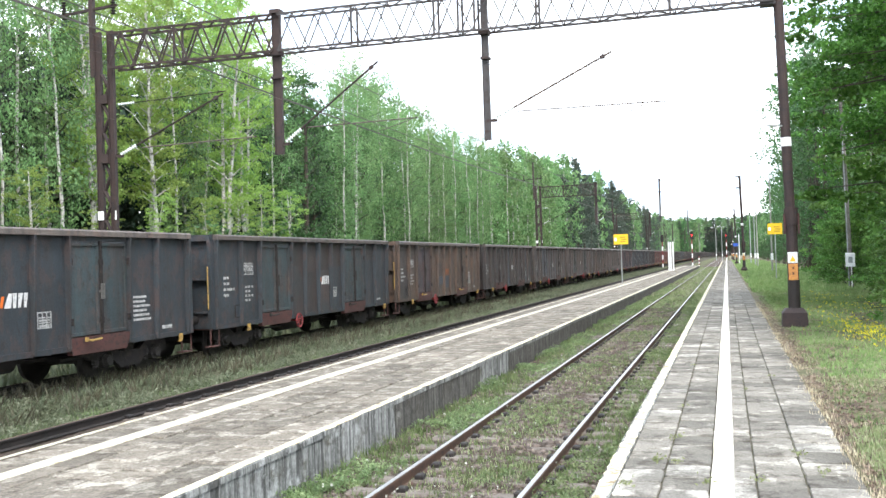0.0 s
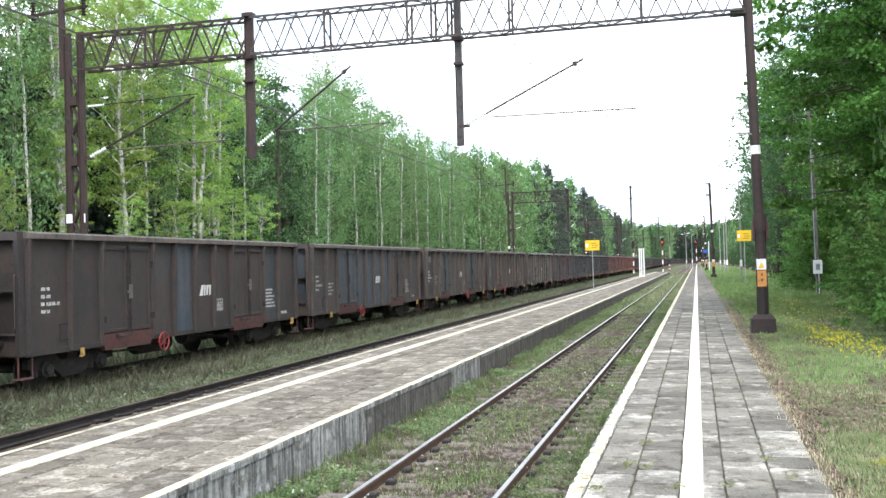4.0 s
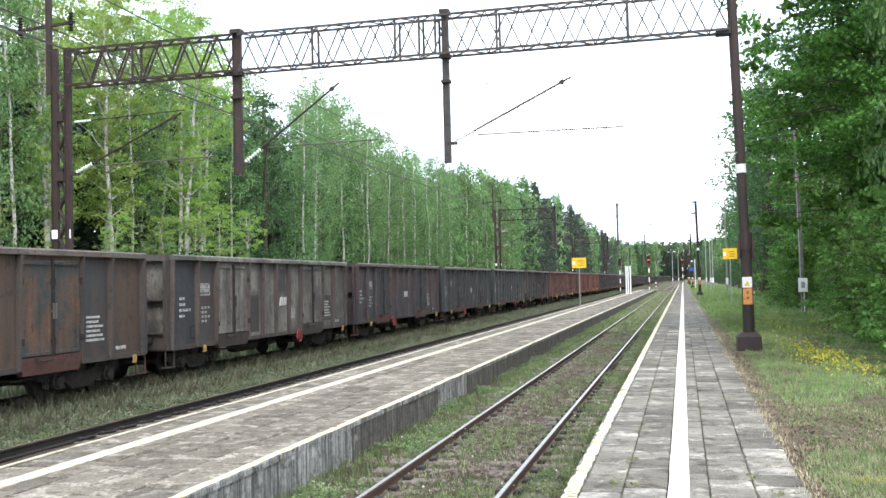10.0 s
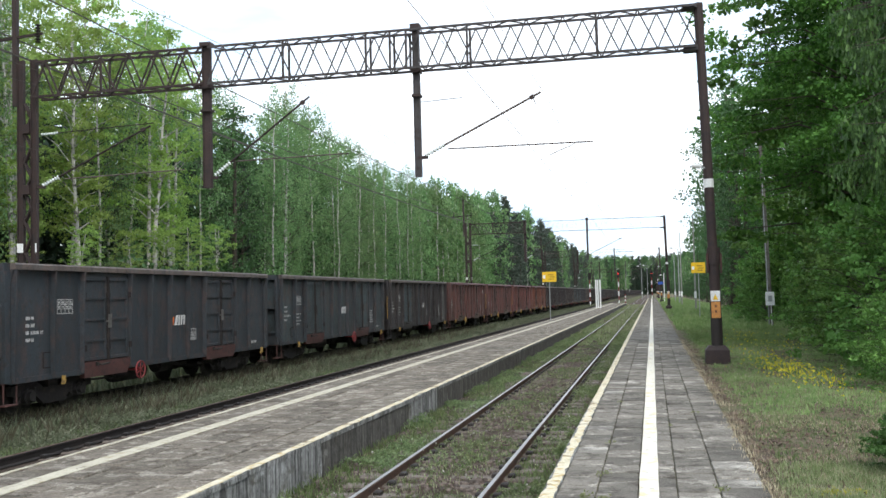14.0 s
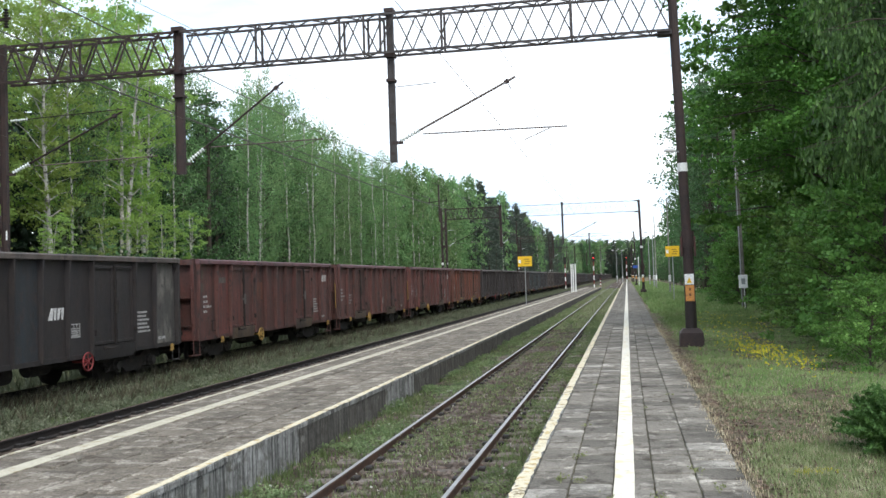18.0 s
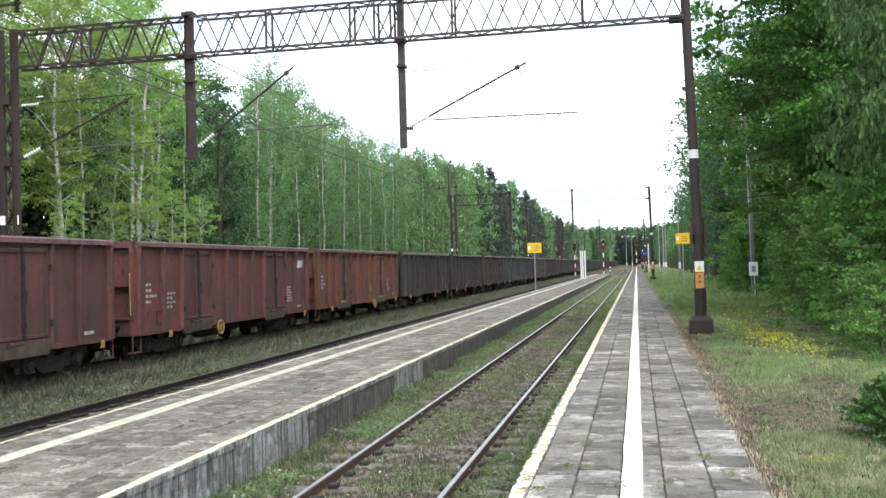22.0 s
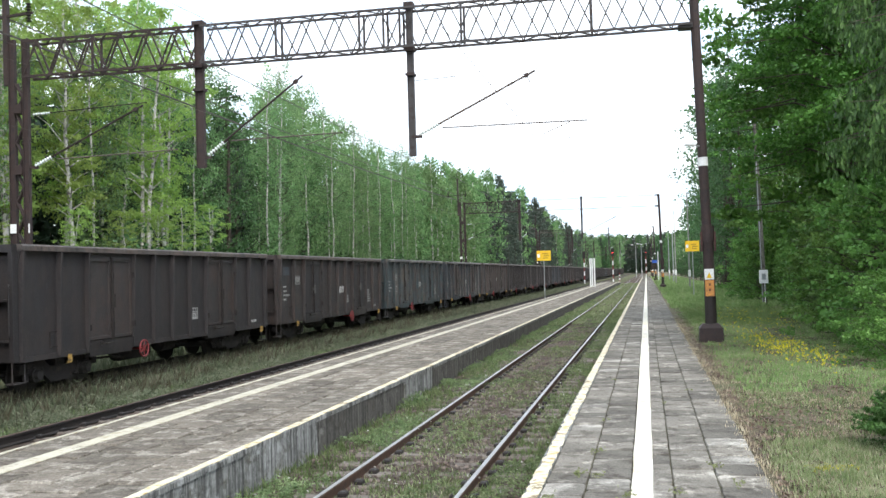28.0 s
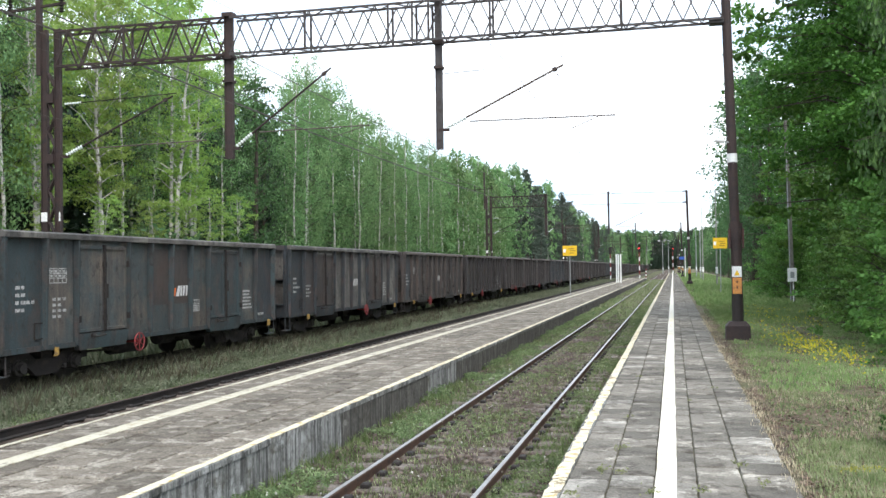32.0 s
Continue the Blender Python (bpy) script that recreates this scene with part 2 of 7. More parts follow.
def leaf(name, a, b, c, through=0.35, clump=0.9):
    """Leaves: three greens by leaf and by tree, some light coming through."""
    m, n, l, bsdf = nodes_of(name)
    geo, info = n.new("ShaderNodeNewGeometry"), n.new("ShaderNodeObjectInfo")
    ramp = n.new("ShaderNodeValToRGB")
    ramp.color_ramp.elements[0].color, ramp.color_ramp.elements[1].color = (*a, 1), (*c, 1)
    mid = ramp.color_ramp.elements.new(0.5)
    mid.color = (*b, 1)
    tone = n.new("ShaderNodeMath")
    tone.operation = "MULTIPLY_ADD"
    l.new(noise_mask(n, l, geo.outputs["Position"], clump, 0.34, 0.66, 3.0), tone.inputs[0])
    tone.inputs[1].default_value = 0.55
    l.new(product(n, l, geo.outputs["Random Per Island"], 0.45), tone.inputs[2])
    l.new(tone.outputs[0], ramp.inputs[0])
    hs = n.new("ShaderNodeHueSaturation")
    for sock, lo, hi in (("Hue", 0.485, 0.512), ("Value", 0.82, 1.2)):
        r = n.new("ShaderNodeMapRange")
        r.inputs["To Min"].default_value, r.inputs["To Max"].default_value = lo, hi
        l.new(info.outputs["Random"], r.inputs["Value"])
        l.new(r.outputs[0], hs.inputs[sock])
    l.new(ramp.outputs[0], hs.inputs["Color"])
    l.new(hs.outputs[0], bsdf.inputs["Base Color"])
    bsdf.inputs["Roughness"].default_value = 0.55
    bsdf.inputs["Specular IOR Level"].default_value = 0.3
    tr, mx = n.new("ShaderNodeBsdfTranslucent"), n.new("ShaderNodeMixShader")
    l.new(hs.outputs[0], tr.inputs["Color"])
    mx.inputs[0].default_value = through
    l.new(bsdf.outputs[0], mx.inputs[1])
    l.new(tr.outputs[0], mx.inputs[2])
    l.new(mx.outputs[0], n["Material Output"].inputs[0])
    return m


def glow(name, colour, strength):
    m, n, l, bsdf = nodes_of(name)
    bsdf.inputs["Base Color"].default_value = (*colour, 1)
    bsdf.inputs["Emission Color"].default_value = (*colour, 1)
    bsdf.inputs["Emission Strength"].default_value = strength
    return m


M_GROUND = surface("ground_earth", (0.090, 0.086, 0.054), (0.081, 0.099, 0.041), (0.135, 0.117, 0.081), scale=-0.5, fine=14.0, rough=0.95, bump=0.8, dist=0.04, spec=0.1, contrast=0.6)
M_LAWN = surface("lawn_earth", (0.170, 0.140, 0.104), (0.140, 0.150, 0.080), (0.100, 0.072, 0.056), scale=-0.8, fine=26.0, rough=0.95, bump=0.9, dist=0.03, spec=0.1, contrast=0.6)
M_BALLAST = surface("dirty_ballast", (0.078, 0.058, 0.047), (0.115, 0.090, 0.074), (0.058, 0.054, 0.034), scale=-1.4, fine=30.0, rough=0.95, bump=1.0, dist=0.03, spec=0.15, contrast=0.6)
M_PAVER = surface("concrete_paver", (0.138, 0.127, 0.109), (0.189, 0.175, 0.151), (0.081, 0.072, 0.059), flake=(0.33, 0.31, 0.27), scale=-1.9, fine=46.0, rough=0.9, bump=0.7, dist=0.006, objrand=0.34, spec=0.25, contrast=0.55, flakes=(0.545, 0.63), flake_size=2.6)
M_PAVER_REST = surface("concrete_paver_far", (0.138, 0.127, 0.109), (0.189, 0.175, 0.151), (0.081, 0.072, 0.059), flake=(0.33, 0.31, 0.27), scale=-1.9, fine=46.0, rough=0.9, bump=0.7, dist=0.006, island=0.34, spec=0.25, contrast=0.55, flakes=(0.545, 0.63), flake_size=2.6)
M_PAVER_MID = surface("worn_concrete_slab", (0.136, 0.119, 0.098), (0.182, 0.161, 0.133), (0.078, 0.065, 0.051), flake=(0.285, 0.262, 0.222), scale=-1.6, fine=30.0, rough=0.92, bump=0.8, dist=0.008, objrand=0.24, spec=0.2, contrast=0.55, flakes=(0.52, 0.58), flake_size=2.8)
M_PAVER_MID_REST = surface("worn_concrete_slab_far", (0.136, 0.119, 0.098), (0.182, 0.161, 0.133), (0.078, 0.065, 0.051), flake=(0.285, 0.262, 0.222), scale=-1.6, fine=30.0, rough=0.92, bump=0.8, dist=0.008, island=0.24, spec=0.2, contrast=0.55, flakes=(0.52, 0.58), flake_size=2.8)
M_PAVER_PALE = surface("bleached_concrete_paver", (0.160, 0.149, 0.130), (0.205, 0.193, 0.170), (0.094, 0.085, 0.072), flake=(0.39, 0.37, 0.33), scale=-1.7, fine=46.0, rough=0.9, bump=0.7, dist=0.006, objrand=0.2, spec=0.25, contrast=0.5, flakes=(0.47, 0.58), flake_size=2.1)
M_JOINT = surface("joint_soil", (0.120, 0.104, 0.080), (0.072, 0.074, 0.042), scale=-4, fine=60, rough=1.0, spec=0.1)
M_WALL = surface("stained_concrete", (0.328, 0.332, 0.321), (0.189, 0.193, 0.184), (0.107, 0.102, 0.082), flake=(0.328, 0.336, 0.328), scale=-1.1, fine=18.0, rough=0.9, bump=0.6, dist=0.008, streak=(0.037, 0.037, 0.035), contrast=0.45, flakes=(0.56, 0.64), flake_size=2.2)
M_WALL_DARK = surface("dark_streaked_concrete", (0.120, 0.115, 0.102), (0.085, 0.080, 0.070), (0.060, 0.052, 0.042), flake=(0.18, 0.175, 0.16), scale=-1.1, fine=18.0, rough=0.92, bump=0.6, dist=0.008, streak=(0.030, 0.028, 0.026), contrast=0.45, flakes=(0.60, 0.68), flake_size=2.2)
M_LINE = surface("worn_white_paint", (0.72, 0.70, 0.63), (0.66, 0.63, 0.54), (0.64, 0.55, 0.33), flake=(0.34, 0.32, 0.27), scale=-2.0, fine=50, rough=0.75, bump=0.2, dist=0.003, flakes=(0.585, 0.63), flake_size=5.0)
M_EDGE = surface("worn_cream_paint", (0.58, 0.525, 0.37), (0.63, 0.59, 0.47), (0.46, 0.33, 0.12), flake=(0.22, 0.17, 0.10), scale=-3.0, fine=50, rough=0.8, bump=0.3, dist=0.004, flakes=(0.55, 0.60), flake_size=4.0)
M_CREAM = surface("worn_cream_line", (0.50, 0.475, 0.385), (0.44, 0.41, 0.32), (0.33, 0.285, 0.19), flake=(0.21, 0.19, 0.155), scale=-2.5, fine=50, rough=0.8, bump=0.2, dist=0.003, flakes=(0.57, 0.63))
# arm steel lightened: the bloom of the bright sky is in its colour
M_ARM = surface("bloom_paled_arm_steel", (0.11, 0.09, 0.08), (0.15, 0.12, 0.105), (0.06, 0.045, 0.038), scale=-2.2, fine=30, rough=0.6, bump=0.1, dist=0.002)
M_RAIL = surface("rusty_rail", (0.060, 0.034, 0.024), (0.088, 0.048, 0.032), (0.040, 0.028, 0.024), scale=-3, fine=40, rough=0.75, bump=0.3, dist=0.003)
M_RAILTOP = surface("polished_rail_head", (0.425, 0.425, 0.421), (0.340, 0.319, 0.304), scale=-2, fine=30, rough=0.38, metal=0.9, bump=0.05)
M_RAILDARK = surface("dark_oily_rail", (0.014, 0.012, 0.011), (0.024, 0.019, 0.017), scale=-3, fine=40, rough=0.7, bump=0.3, dist=0.003)
M_SLEEPER = surface("old_sleeper", (0.12, 0.10, 0.085), (0.17, 0.15, 0.13), (0.07, 0.055, 0.045), scale=-3, fine=30, rough=0.95, bump=0.5)
M_STEEL = surface("rusty_brown_steel", (0.034, 0.023, 0.022), (0.046, 0.029, 0.026), (0.026, 0.021, 0.022), scale=-2.2, fine=30, rough=0.7, bump=0.2, dist=0.003)
M_TRUSS = surface("weathered_grey_steel", (0.048, 0.045, 0.048), (0.064, 0.058, 0.058), (0.038, 0.026, 0.022), scale=-1.5, fine=30, rough=0.6, bump=0.15, dist=0.003)
M_BLACK = surface("black_paint", (0.018, 0.015, 0.014), (0.03, 0.022, 0.02), scale=-4, fine=40, rough=0.65, bump=0.2, dist=0.003)
M_WHITE = surface("white_enamel", (0.80, 0.81, 0.80), (0.72, 0.73, 0.73), scale=-2, fine=40, rough=0.5, bump=0)
M_YELLOW = surface("yellow_sign_enamel", (0.78, 0.50, 0.02), (0.70, 0.44, 0.02), scale=-2, fine=30, rough=0.5, bump=0)
M_ORANGE = surface("faded_orange_plate", (0.62, 0.27, 0.06), (0.50, 0.22, 0.07), (0.3, 0.14, 0.06), scale=-6, fine=40, rough=0.6, bump=0)
M_RUSTMARK = surface("faded_brown_marking", (0.16, 0.07, 0.03), (0.12, 0.055, 0.03), scale=-6, fine=40, rough=0.7, bump=0)
M_SIGNMARK = surface("faded_sign_lettering", (0.30, 0.19, 0.02), (0.24, 0.15, 0.02), scale=-6, fine=40, rough=0.6, bump=0)
M_GREY = surface("galvanised_grey", (0.36, 0.38, 0.38), (0.28, 0.30, 0.30), scale=-2, fine=30, rough=0.5, metal=0.3, bump=0.05)
M_CONCRETE = surface("pole_concrete", (0.30, 0.30, 0.28), (0.22, 0.22, 0.20), (0.12, 0.13, 0.10), scale=-1.5, fine=30, rough=0.9, bump=0.3)
M_OLDPOLE = surface("weathered_pole", (0.13, 0.125, 0.11), (0.18, 0.17, 0.15), (0.08, 0.075, 0.065), scale=-1.5, fine=30, rough=0.9, bump=0.3)
M_PORCELAIN = surface("glass_insulator", (0.65, 0.70, 0.68), (0.55, 0.60, 0.58), scale=-9, fine=40, rough=0.2, bump=0)
M_WIRE = surface("dull_copper_wire", (0.05, 0.045, 0.04), (0.07, 0.06, 0.05), scale=-2, fine=20, rough=0.6, bump=0)
M_BARK_B = surface("birch_bark", (0.40, 0.385, 0.36), (0.54, 0.52, 0.49), (0.06, 0.055, 0.05), scale=1.6, fine=20, rough=0.85, bump=0.4)
M_BARK_P = surface("pine_bark", (0.058, 0.047, 0.038), (0.088, 0.070, 0.055), (0.034, 0.031, 0.030), scale=1.5, fine=14, rough=0.95, bump=0.7)
M_LEAF_BIRCH = leaf("birch_leaves", (0.074, 0.148, 0.054), (0.160, 0.282, 0.110), (0.290, 0.440, 0.195), 0.45, 0.45)
M_LEAF_LIGHT = leaf("young_aspen_leaves", (0.180, 0.284, 0.058), (0.300, 0.440, 0.118), (0.420, 0.560, 0.180), 0.58, 0.5)
# greens spread wide by clump, with highlights and shadow put into the colour
M_LEAF_MAPLE = leaf("maple_leaves", (0.025, 0.070, 0.011), (0.067, 0.162, 0.026), (0.158, 0.318, 0.058), 0.30, 1.1)
M_LEAF_HAZEL = leaf("hazel_leaves", (0.038, 0.099, 0.020), (0.104, 0.228, 0.047), (0.218, 0.398, 0.098), 0.33, 1.0)
M_LEAF_DARK = leaf("oak_leaves", (0.035, 0.084, 0.031), (0.066, 0.149, 0.053), (0.115, 0.227, 0.086), 0.35, 0.8)
# bush greens lowered, with the shade under the crowns put into them
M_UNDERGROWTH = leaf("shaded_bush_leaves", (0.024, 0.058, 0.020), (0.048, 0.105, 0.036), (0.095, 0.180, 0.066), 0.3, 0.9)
# needles near black: the shade of the forest depth is in the colour
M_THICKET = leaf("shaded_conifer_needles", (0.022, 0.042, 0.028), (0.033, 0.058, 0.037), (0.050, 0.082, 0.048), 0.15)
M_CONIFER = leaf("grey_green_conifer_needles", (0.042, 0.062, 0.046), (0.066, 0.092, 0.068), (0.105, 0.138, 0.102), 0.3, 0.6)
M_NEEDLE = leaf("pine_needles", (0.035, 0.062, 0.040), (0.05, 0.085, 0.052), (0.07, 0.115, 0.069), 0.25)
M_SPRUCE = leaf("spruce_shoots", (0.016, 0.050, 0.014), (0.050, 0.132, 0.032), (0.145, 0.300, 0.076), 0.2, 2.6)
M_JUNIPER = leaf("juniper_needles", (0.025, 0.08, 0.018), (0.06, 0.16, 0.035), (0.13, 0.27, 0.07), 0.2, 4.0)
M_GRASS = leaf("grass_blades", (0.10, 0.150, 0.055), (0.240, 0.300, 0.140), (0.48, 0.465, 0.32), 0.35, 2.2)
M_GREENGRASS = leaf("fresh_grass_blades", (0.052, 0.085, 0.028), (0.115, 0.165, 0.060), (0.235, 0.28, 0.13), 0.35, 3.0)
M_FARGRASS = leaf("meadow_blades", (0.105, 0.185, 0.058), (0.205, 0.310, 0.108), (0.37, 0.43, 0.21), 0.4, 1.2)
M_STONE = surface("ballast_stone", (0.100, 0.078, 0.066), (0.150, 0.124, 0.106), (0.060, 0.044, 0.036), scale=-6, fine=60, rough=0.95, island=0.5, bump=0.4)
M_TRACKWEED = leaf("green_weeds", (0.075, 0.115, 0.050), (0.160, 0.228, 0.100), (0.300, 0.370, 0.190), 0.35, 1.6)
M_JOINTWEED = leaf("dry_green_tufts", (0.12, 0.15, 0.06), (0.20, 0.23, 0.10), (0.30, 0.32, 0.17), 0.3, 3.0)
M_LITTER = leaf("dead_leaves", (0.055, 0.038, 0.028), (0.135, 0.092, 0.066), (0.300, 0.225, 0.165), 0.05, 3.0)
M_STONECROP = leaf("stonecrop_leaves", (0.30, 0.34, 0.03), (0.45, 0.47, 0.05), (0.58, 0.58, 0.08), 0.25, 6.0)
M_BRANCH = surface("dark_twig_bark", (0.055, 0.045, 0.038), (0.08, 0.066, 0.055), scale=2, fine=20, rough=0.95, bump=0.3)
M_STRAW = leaf("dry_straw", (0.18, 0.14, 0.10), (0.40, 0.33, 0.23), (0.62, 0.56, 0.43), 0.2, 4.0)
M_WEED = leaf("grey_green_weeds", (0.060, 0.078, 0.044), (0.150, 0.178, 0.108), (0.270, 0.285, 0.205), 0.3, 1.2)
M_DOCK = leaf("seed_stalks", (0.04, 0.038, 0.025), (0.075, 0.07, 0.045), (0.12, 0.105, 0.075), 0.2, 3.0)
M_FLOWER = leaf("yellow_petals", (0.589, 0.561, 0.030), (0.712, 0.673, 0.040), (0.807, 0.775, 0.080), 0.3)
M_PETAL = leaf("white_petals", (0.32, 0.33, 0.28), (0.42, 0.42, 0.38), (0.52, 0.52, 0.48), 0.3)
M_UNDER = surface("black_brown_running_gear", (0.013, 0.011, 0.011), (0.022, 0.018, 0.017), (0.036, 0.027, 0.023), scale=2.0, fine=25, rough=0.85, bump=0.3)
M_GEAR = surface("dusty_axle_steel", (0.022, 0.019, 0.018), (0.034, 0.029, 0.026), (0.016, 0.014, 0.013), scale=3.0, fine=25, rough=0.85, bump=0.3)
M_WHEEL = surface("oily_wheel_steel", (0.018, 0.016, 0.015), (0.030, 0.025, 0.022), scale=3.0, fine=25, rough=0.6, metal=0.3, bump=0.2)
M_REDPART = surface("red_oxide_paint", (0.085, 0.034, 0.03), (0.065, 0.032, 0.028), (0.04, 0.026, 0.024), scale=3, fine=30, rough=0.8, bump=0.1)
M_REDWHEEL = surface("bright_red_paint", (0.22, 0.03, 0.032), (0.15, 0.028, 0.03), (0.07, 0.03, 0.03), scale=7, fine=30, rough=0.7, bump=0)
M_YELLOWPART = surface("yellow_handrail_paint", (0.38, 0.24, 0.06), (0.26, 0.17, 0.055), (0.12, 0.09, 0.05), scale=7, fine=30, rough=0.7, bump=0)
M_EMBLEM = surface("white_emblem_paint", (0.62, 0.62, 0.61), (0.50, 0.50, 0.49), (0.30, 0.29, 0.28), scale=5, fine=40, rough=0.8, bump=0)
M_EMBLEM_RED = surface("faded_orange_red_emblem", (0.30, 0.10, 0.04), (0.20, 0.08, 0.04), scale=5, fine=40, rough=0.8, bump=0)
M_HANDLE = surface("worn_bare_steel", (0.16, 0.155, 0.15), (0.10, 0.096, 0.092), scale=5, fine=40, rough=0.55, metal=0.3, bump=0)
M_MARK = surface("chalky_white_marking", (0.42, 0.42, 0.41), (0.27, 0.27, 0.26), (0.09, 0.086, 0.084), scale=7, fine=40, rough=0.85, bump=0, contrast=0.5)
M_ORANGEMARK = surface("orange_marking", (0.75, 0.16, 0.02), (0.62, 0.14, 0.03), scale=6, fine=40, rough=0.8, bump=0)
M_REDLAMP = glow("red_signal_light", (1.0, 0.03, 0.03), 3.0)
M_BLUE = surface("blue_sign_enamel", (0.03, 0.10, 0.45), (0.03, 0.09, 0.38), scale=3, fine=30, rough=0.5, bump=0)

# ---------------------------------------------------------------- plan of the line
X1, X2, X3 = -2.785, -9.21, -13.95      # middles of the three tracks; z = 0 is the top of the rails
BEND_Y, BEND_R = 540.0, 1400.0           # the line turns right beyond here
PZ = 0.358                              # platform surface


def on_line(offset, s):
    """Place and heading at s metres along the line, offset to the right of the camera's own line."""
    a = max(0.0, s - BEND_Y) / BEND_R
    x, y = BEND_R * (1 - math.cos(a)), min(s, BEND_Y) + BEND_R * math.sin(a)
    return x + offset * math.cos(a), y - offset * math.sin(a), a


def line_path(offset, s0, s1, z=0.0, step=12.0):
    n = max(2, int((s1 - s0) / step))
    out = []
    for i in range(n + 1):
        x, y, a = on_line(offset, s0 + (s1 - s0) * i / n)
        out.append((x, y, z, a))
    return out


# ---------------------------------------------------------------- ground
def ground_height(x, y):
    n = noise.noise(Vector((x * 0.8, y * 0.8, 0.0))) * 0.03 + noise.noise(Vector((x * 0.12, y * 0.12, 3.0))) * 0.05
    if x > 0.9:
        k = min(1.0, (x - 0.9) / 0.4)
        return 0.315 + n * k * 0.8
    if x > -1.0:
        return -0.2
    if x > -4.7:
        hump = 0.05 * max(0.0, 1 - abs(x - X1) / 1.0)
        return -0.15 + hump + n * 0.6
    if x > -7.7:
        return -0.25
    if -12.9 < x < -10.05:
        return -0.27 + n * 0.6
    if x > -16.5:
        return -0.17 + n * 0.6
    return -0.25 + n * 1.5


def make_ground():
    xs = [-3000, -1200, -500, -200, -100, -60, -45, -36] + [-30 + 1.5 * i for i in range(9)] + [-17 + 0.5 * i for i in range(12)] + [-11 + 0.25 * i for i in range(13)]
    xs += [-7.8, -7.55, -4.72, -4.6] + [-4.4 + 0.2 * i for i in range(17)] + [-1.12, -0.9, 0.8] + [1.0 + 0.2 * i for i in range(26)] + [6.5 + 1.5 * i for i in range(9)] + [25, 40, 70, 120, 300, 800, 1500, 3000]
    ys = [-3000, -1000, -300, -100, -40, -10, 0, 4] + [6 + 0.4 * i for i in range(80)] + [38 + 1.5 * i for i in range(40)] + [100 + 8 * i for i in range(30)] + [360, 420, 520, 700, 1000, 1600, 3000]
    verts = [(x, y, ground_height(x, y)) for y in ys for x in xs]
    w = len(xs)
    faces = [(j * w + i, j * w + i + 1, (j + 1) * w + i + 1, (j + 1) * w + i) for j in range(len(ys) - 1) for i in range(w - 1)]
    me = bpy.data.meshes.new("ground")
    me.from_pydata(verts, [], faces)
    for m in (M_GROUND, M_LAWN, M_BALLAST):
        me.materials.append(m)
    kinds = []
    for j in range(len(ys) - 1):
        for i in range(w - 1):
            x = (xs[i] + xs[i + 1]) / 2
            kinds.append(1 if x > 0.85 else 2 if -4.7 < x < -1.0 or -8.6 > x > -10.1 or -15.4 < x < -12.95 else 0)
    me.polygons.foreach_set("material_index", kinds)
    me.shade_smooth()
    tagged(new("ground", me), "rough grassy earth and ballast beside the tracks", "ground", kind="structure")


make_ground()


# ---------------------------------------------------------------- tracks
RAIL = [(-0.07, -0.16), (0.07, -0.16), (0.07, -0.145), (0.012, -0.125), (0.012, -0.04), (0.036, -0.03), (0.036, -0.004), (0.03, 0.0), (-0.03, 0.0), (-0.036, -0.004), (-0.036, -0.03), (-0.012, -0.04), (-0.012, -0.125), (-0.07, -0.145)]


def make_track(x, web, head, label):
    t = thing("railway_track", label, "track", kind="structure")
    for side in (-0.7525, 0.7525):
        rail = part("rail", Geo().sweep(RAIL[::-1], line_path(x + side, -60, 960, step=30.0)), web, t)
        part("running_surface", Geo().sweep([(-0.026, 0.0), (-0.024, 0.003), (0.024, 0.003), (0.026, 0.0)], line_path(x + side, -60, 960, step=30.0)), head, rail)
    return t


def make_sleepers(track, x, y0, n, z, seed):
    """Worn sleepers half sunk in the ballast, with rail chairs on them."""
    rng = random.Random(seed)
    shared = [Geo().slab(-1.25 + rng.uniform(-0.04, 0.02), 1.25 + rng.uniform(-0.02, 0.04), -0.12, 0.12, -0.15, 0.0, 0.025).mesh("sleeper") for _ in range(4)]
    for i in range(n):
        ob = part("sleeper", rng.choice(shared), M_SLEEPER, track)
        ob.matrix_local = pose(x, y0 + i * 0.62, z + rng.uniform(-0.012, 0.008), 0, 0, rng.uniform(-1, 1))
    g = Geo()
    for i in range(n):
        y = y0 + i * 0.62
        for side in (-0.7525, 0.7525):
            for o in (-0.11, 0.11):
                g.slab(x + side + o - 0.05, x + side + o + 0.05, y - 0.06, y + 0.06, z, z + 0.055, 0.015)
    tagged(part("rail_fastenings", g, M_RAILDARK, track), kind="stuff")


TRACK_1 = make_track(X1, M_RAIL, M_RAILTOP, "overgrown railway track with rusty rails between the platforms")
TRACK_2 = make_track(X2, M_RAILDARK, M_RAIL, "dark oily railway track beside the island platform")
make_track(X3, M_RAILDARK, M_RAIL, "railway track that carries the freight train")


make_sleepers(TRACK_1, X1, 7.2, 56, -0.118, 3)
make_sleepers(TRACK_2, X2, 14.0, 60, -0.15, 4)


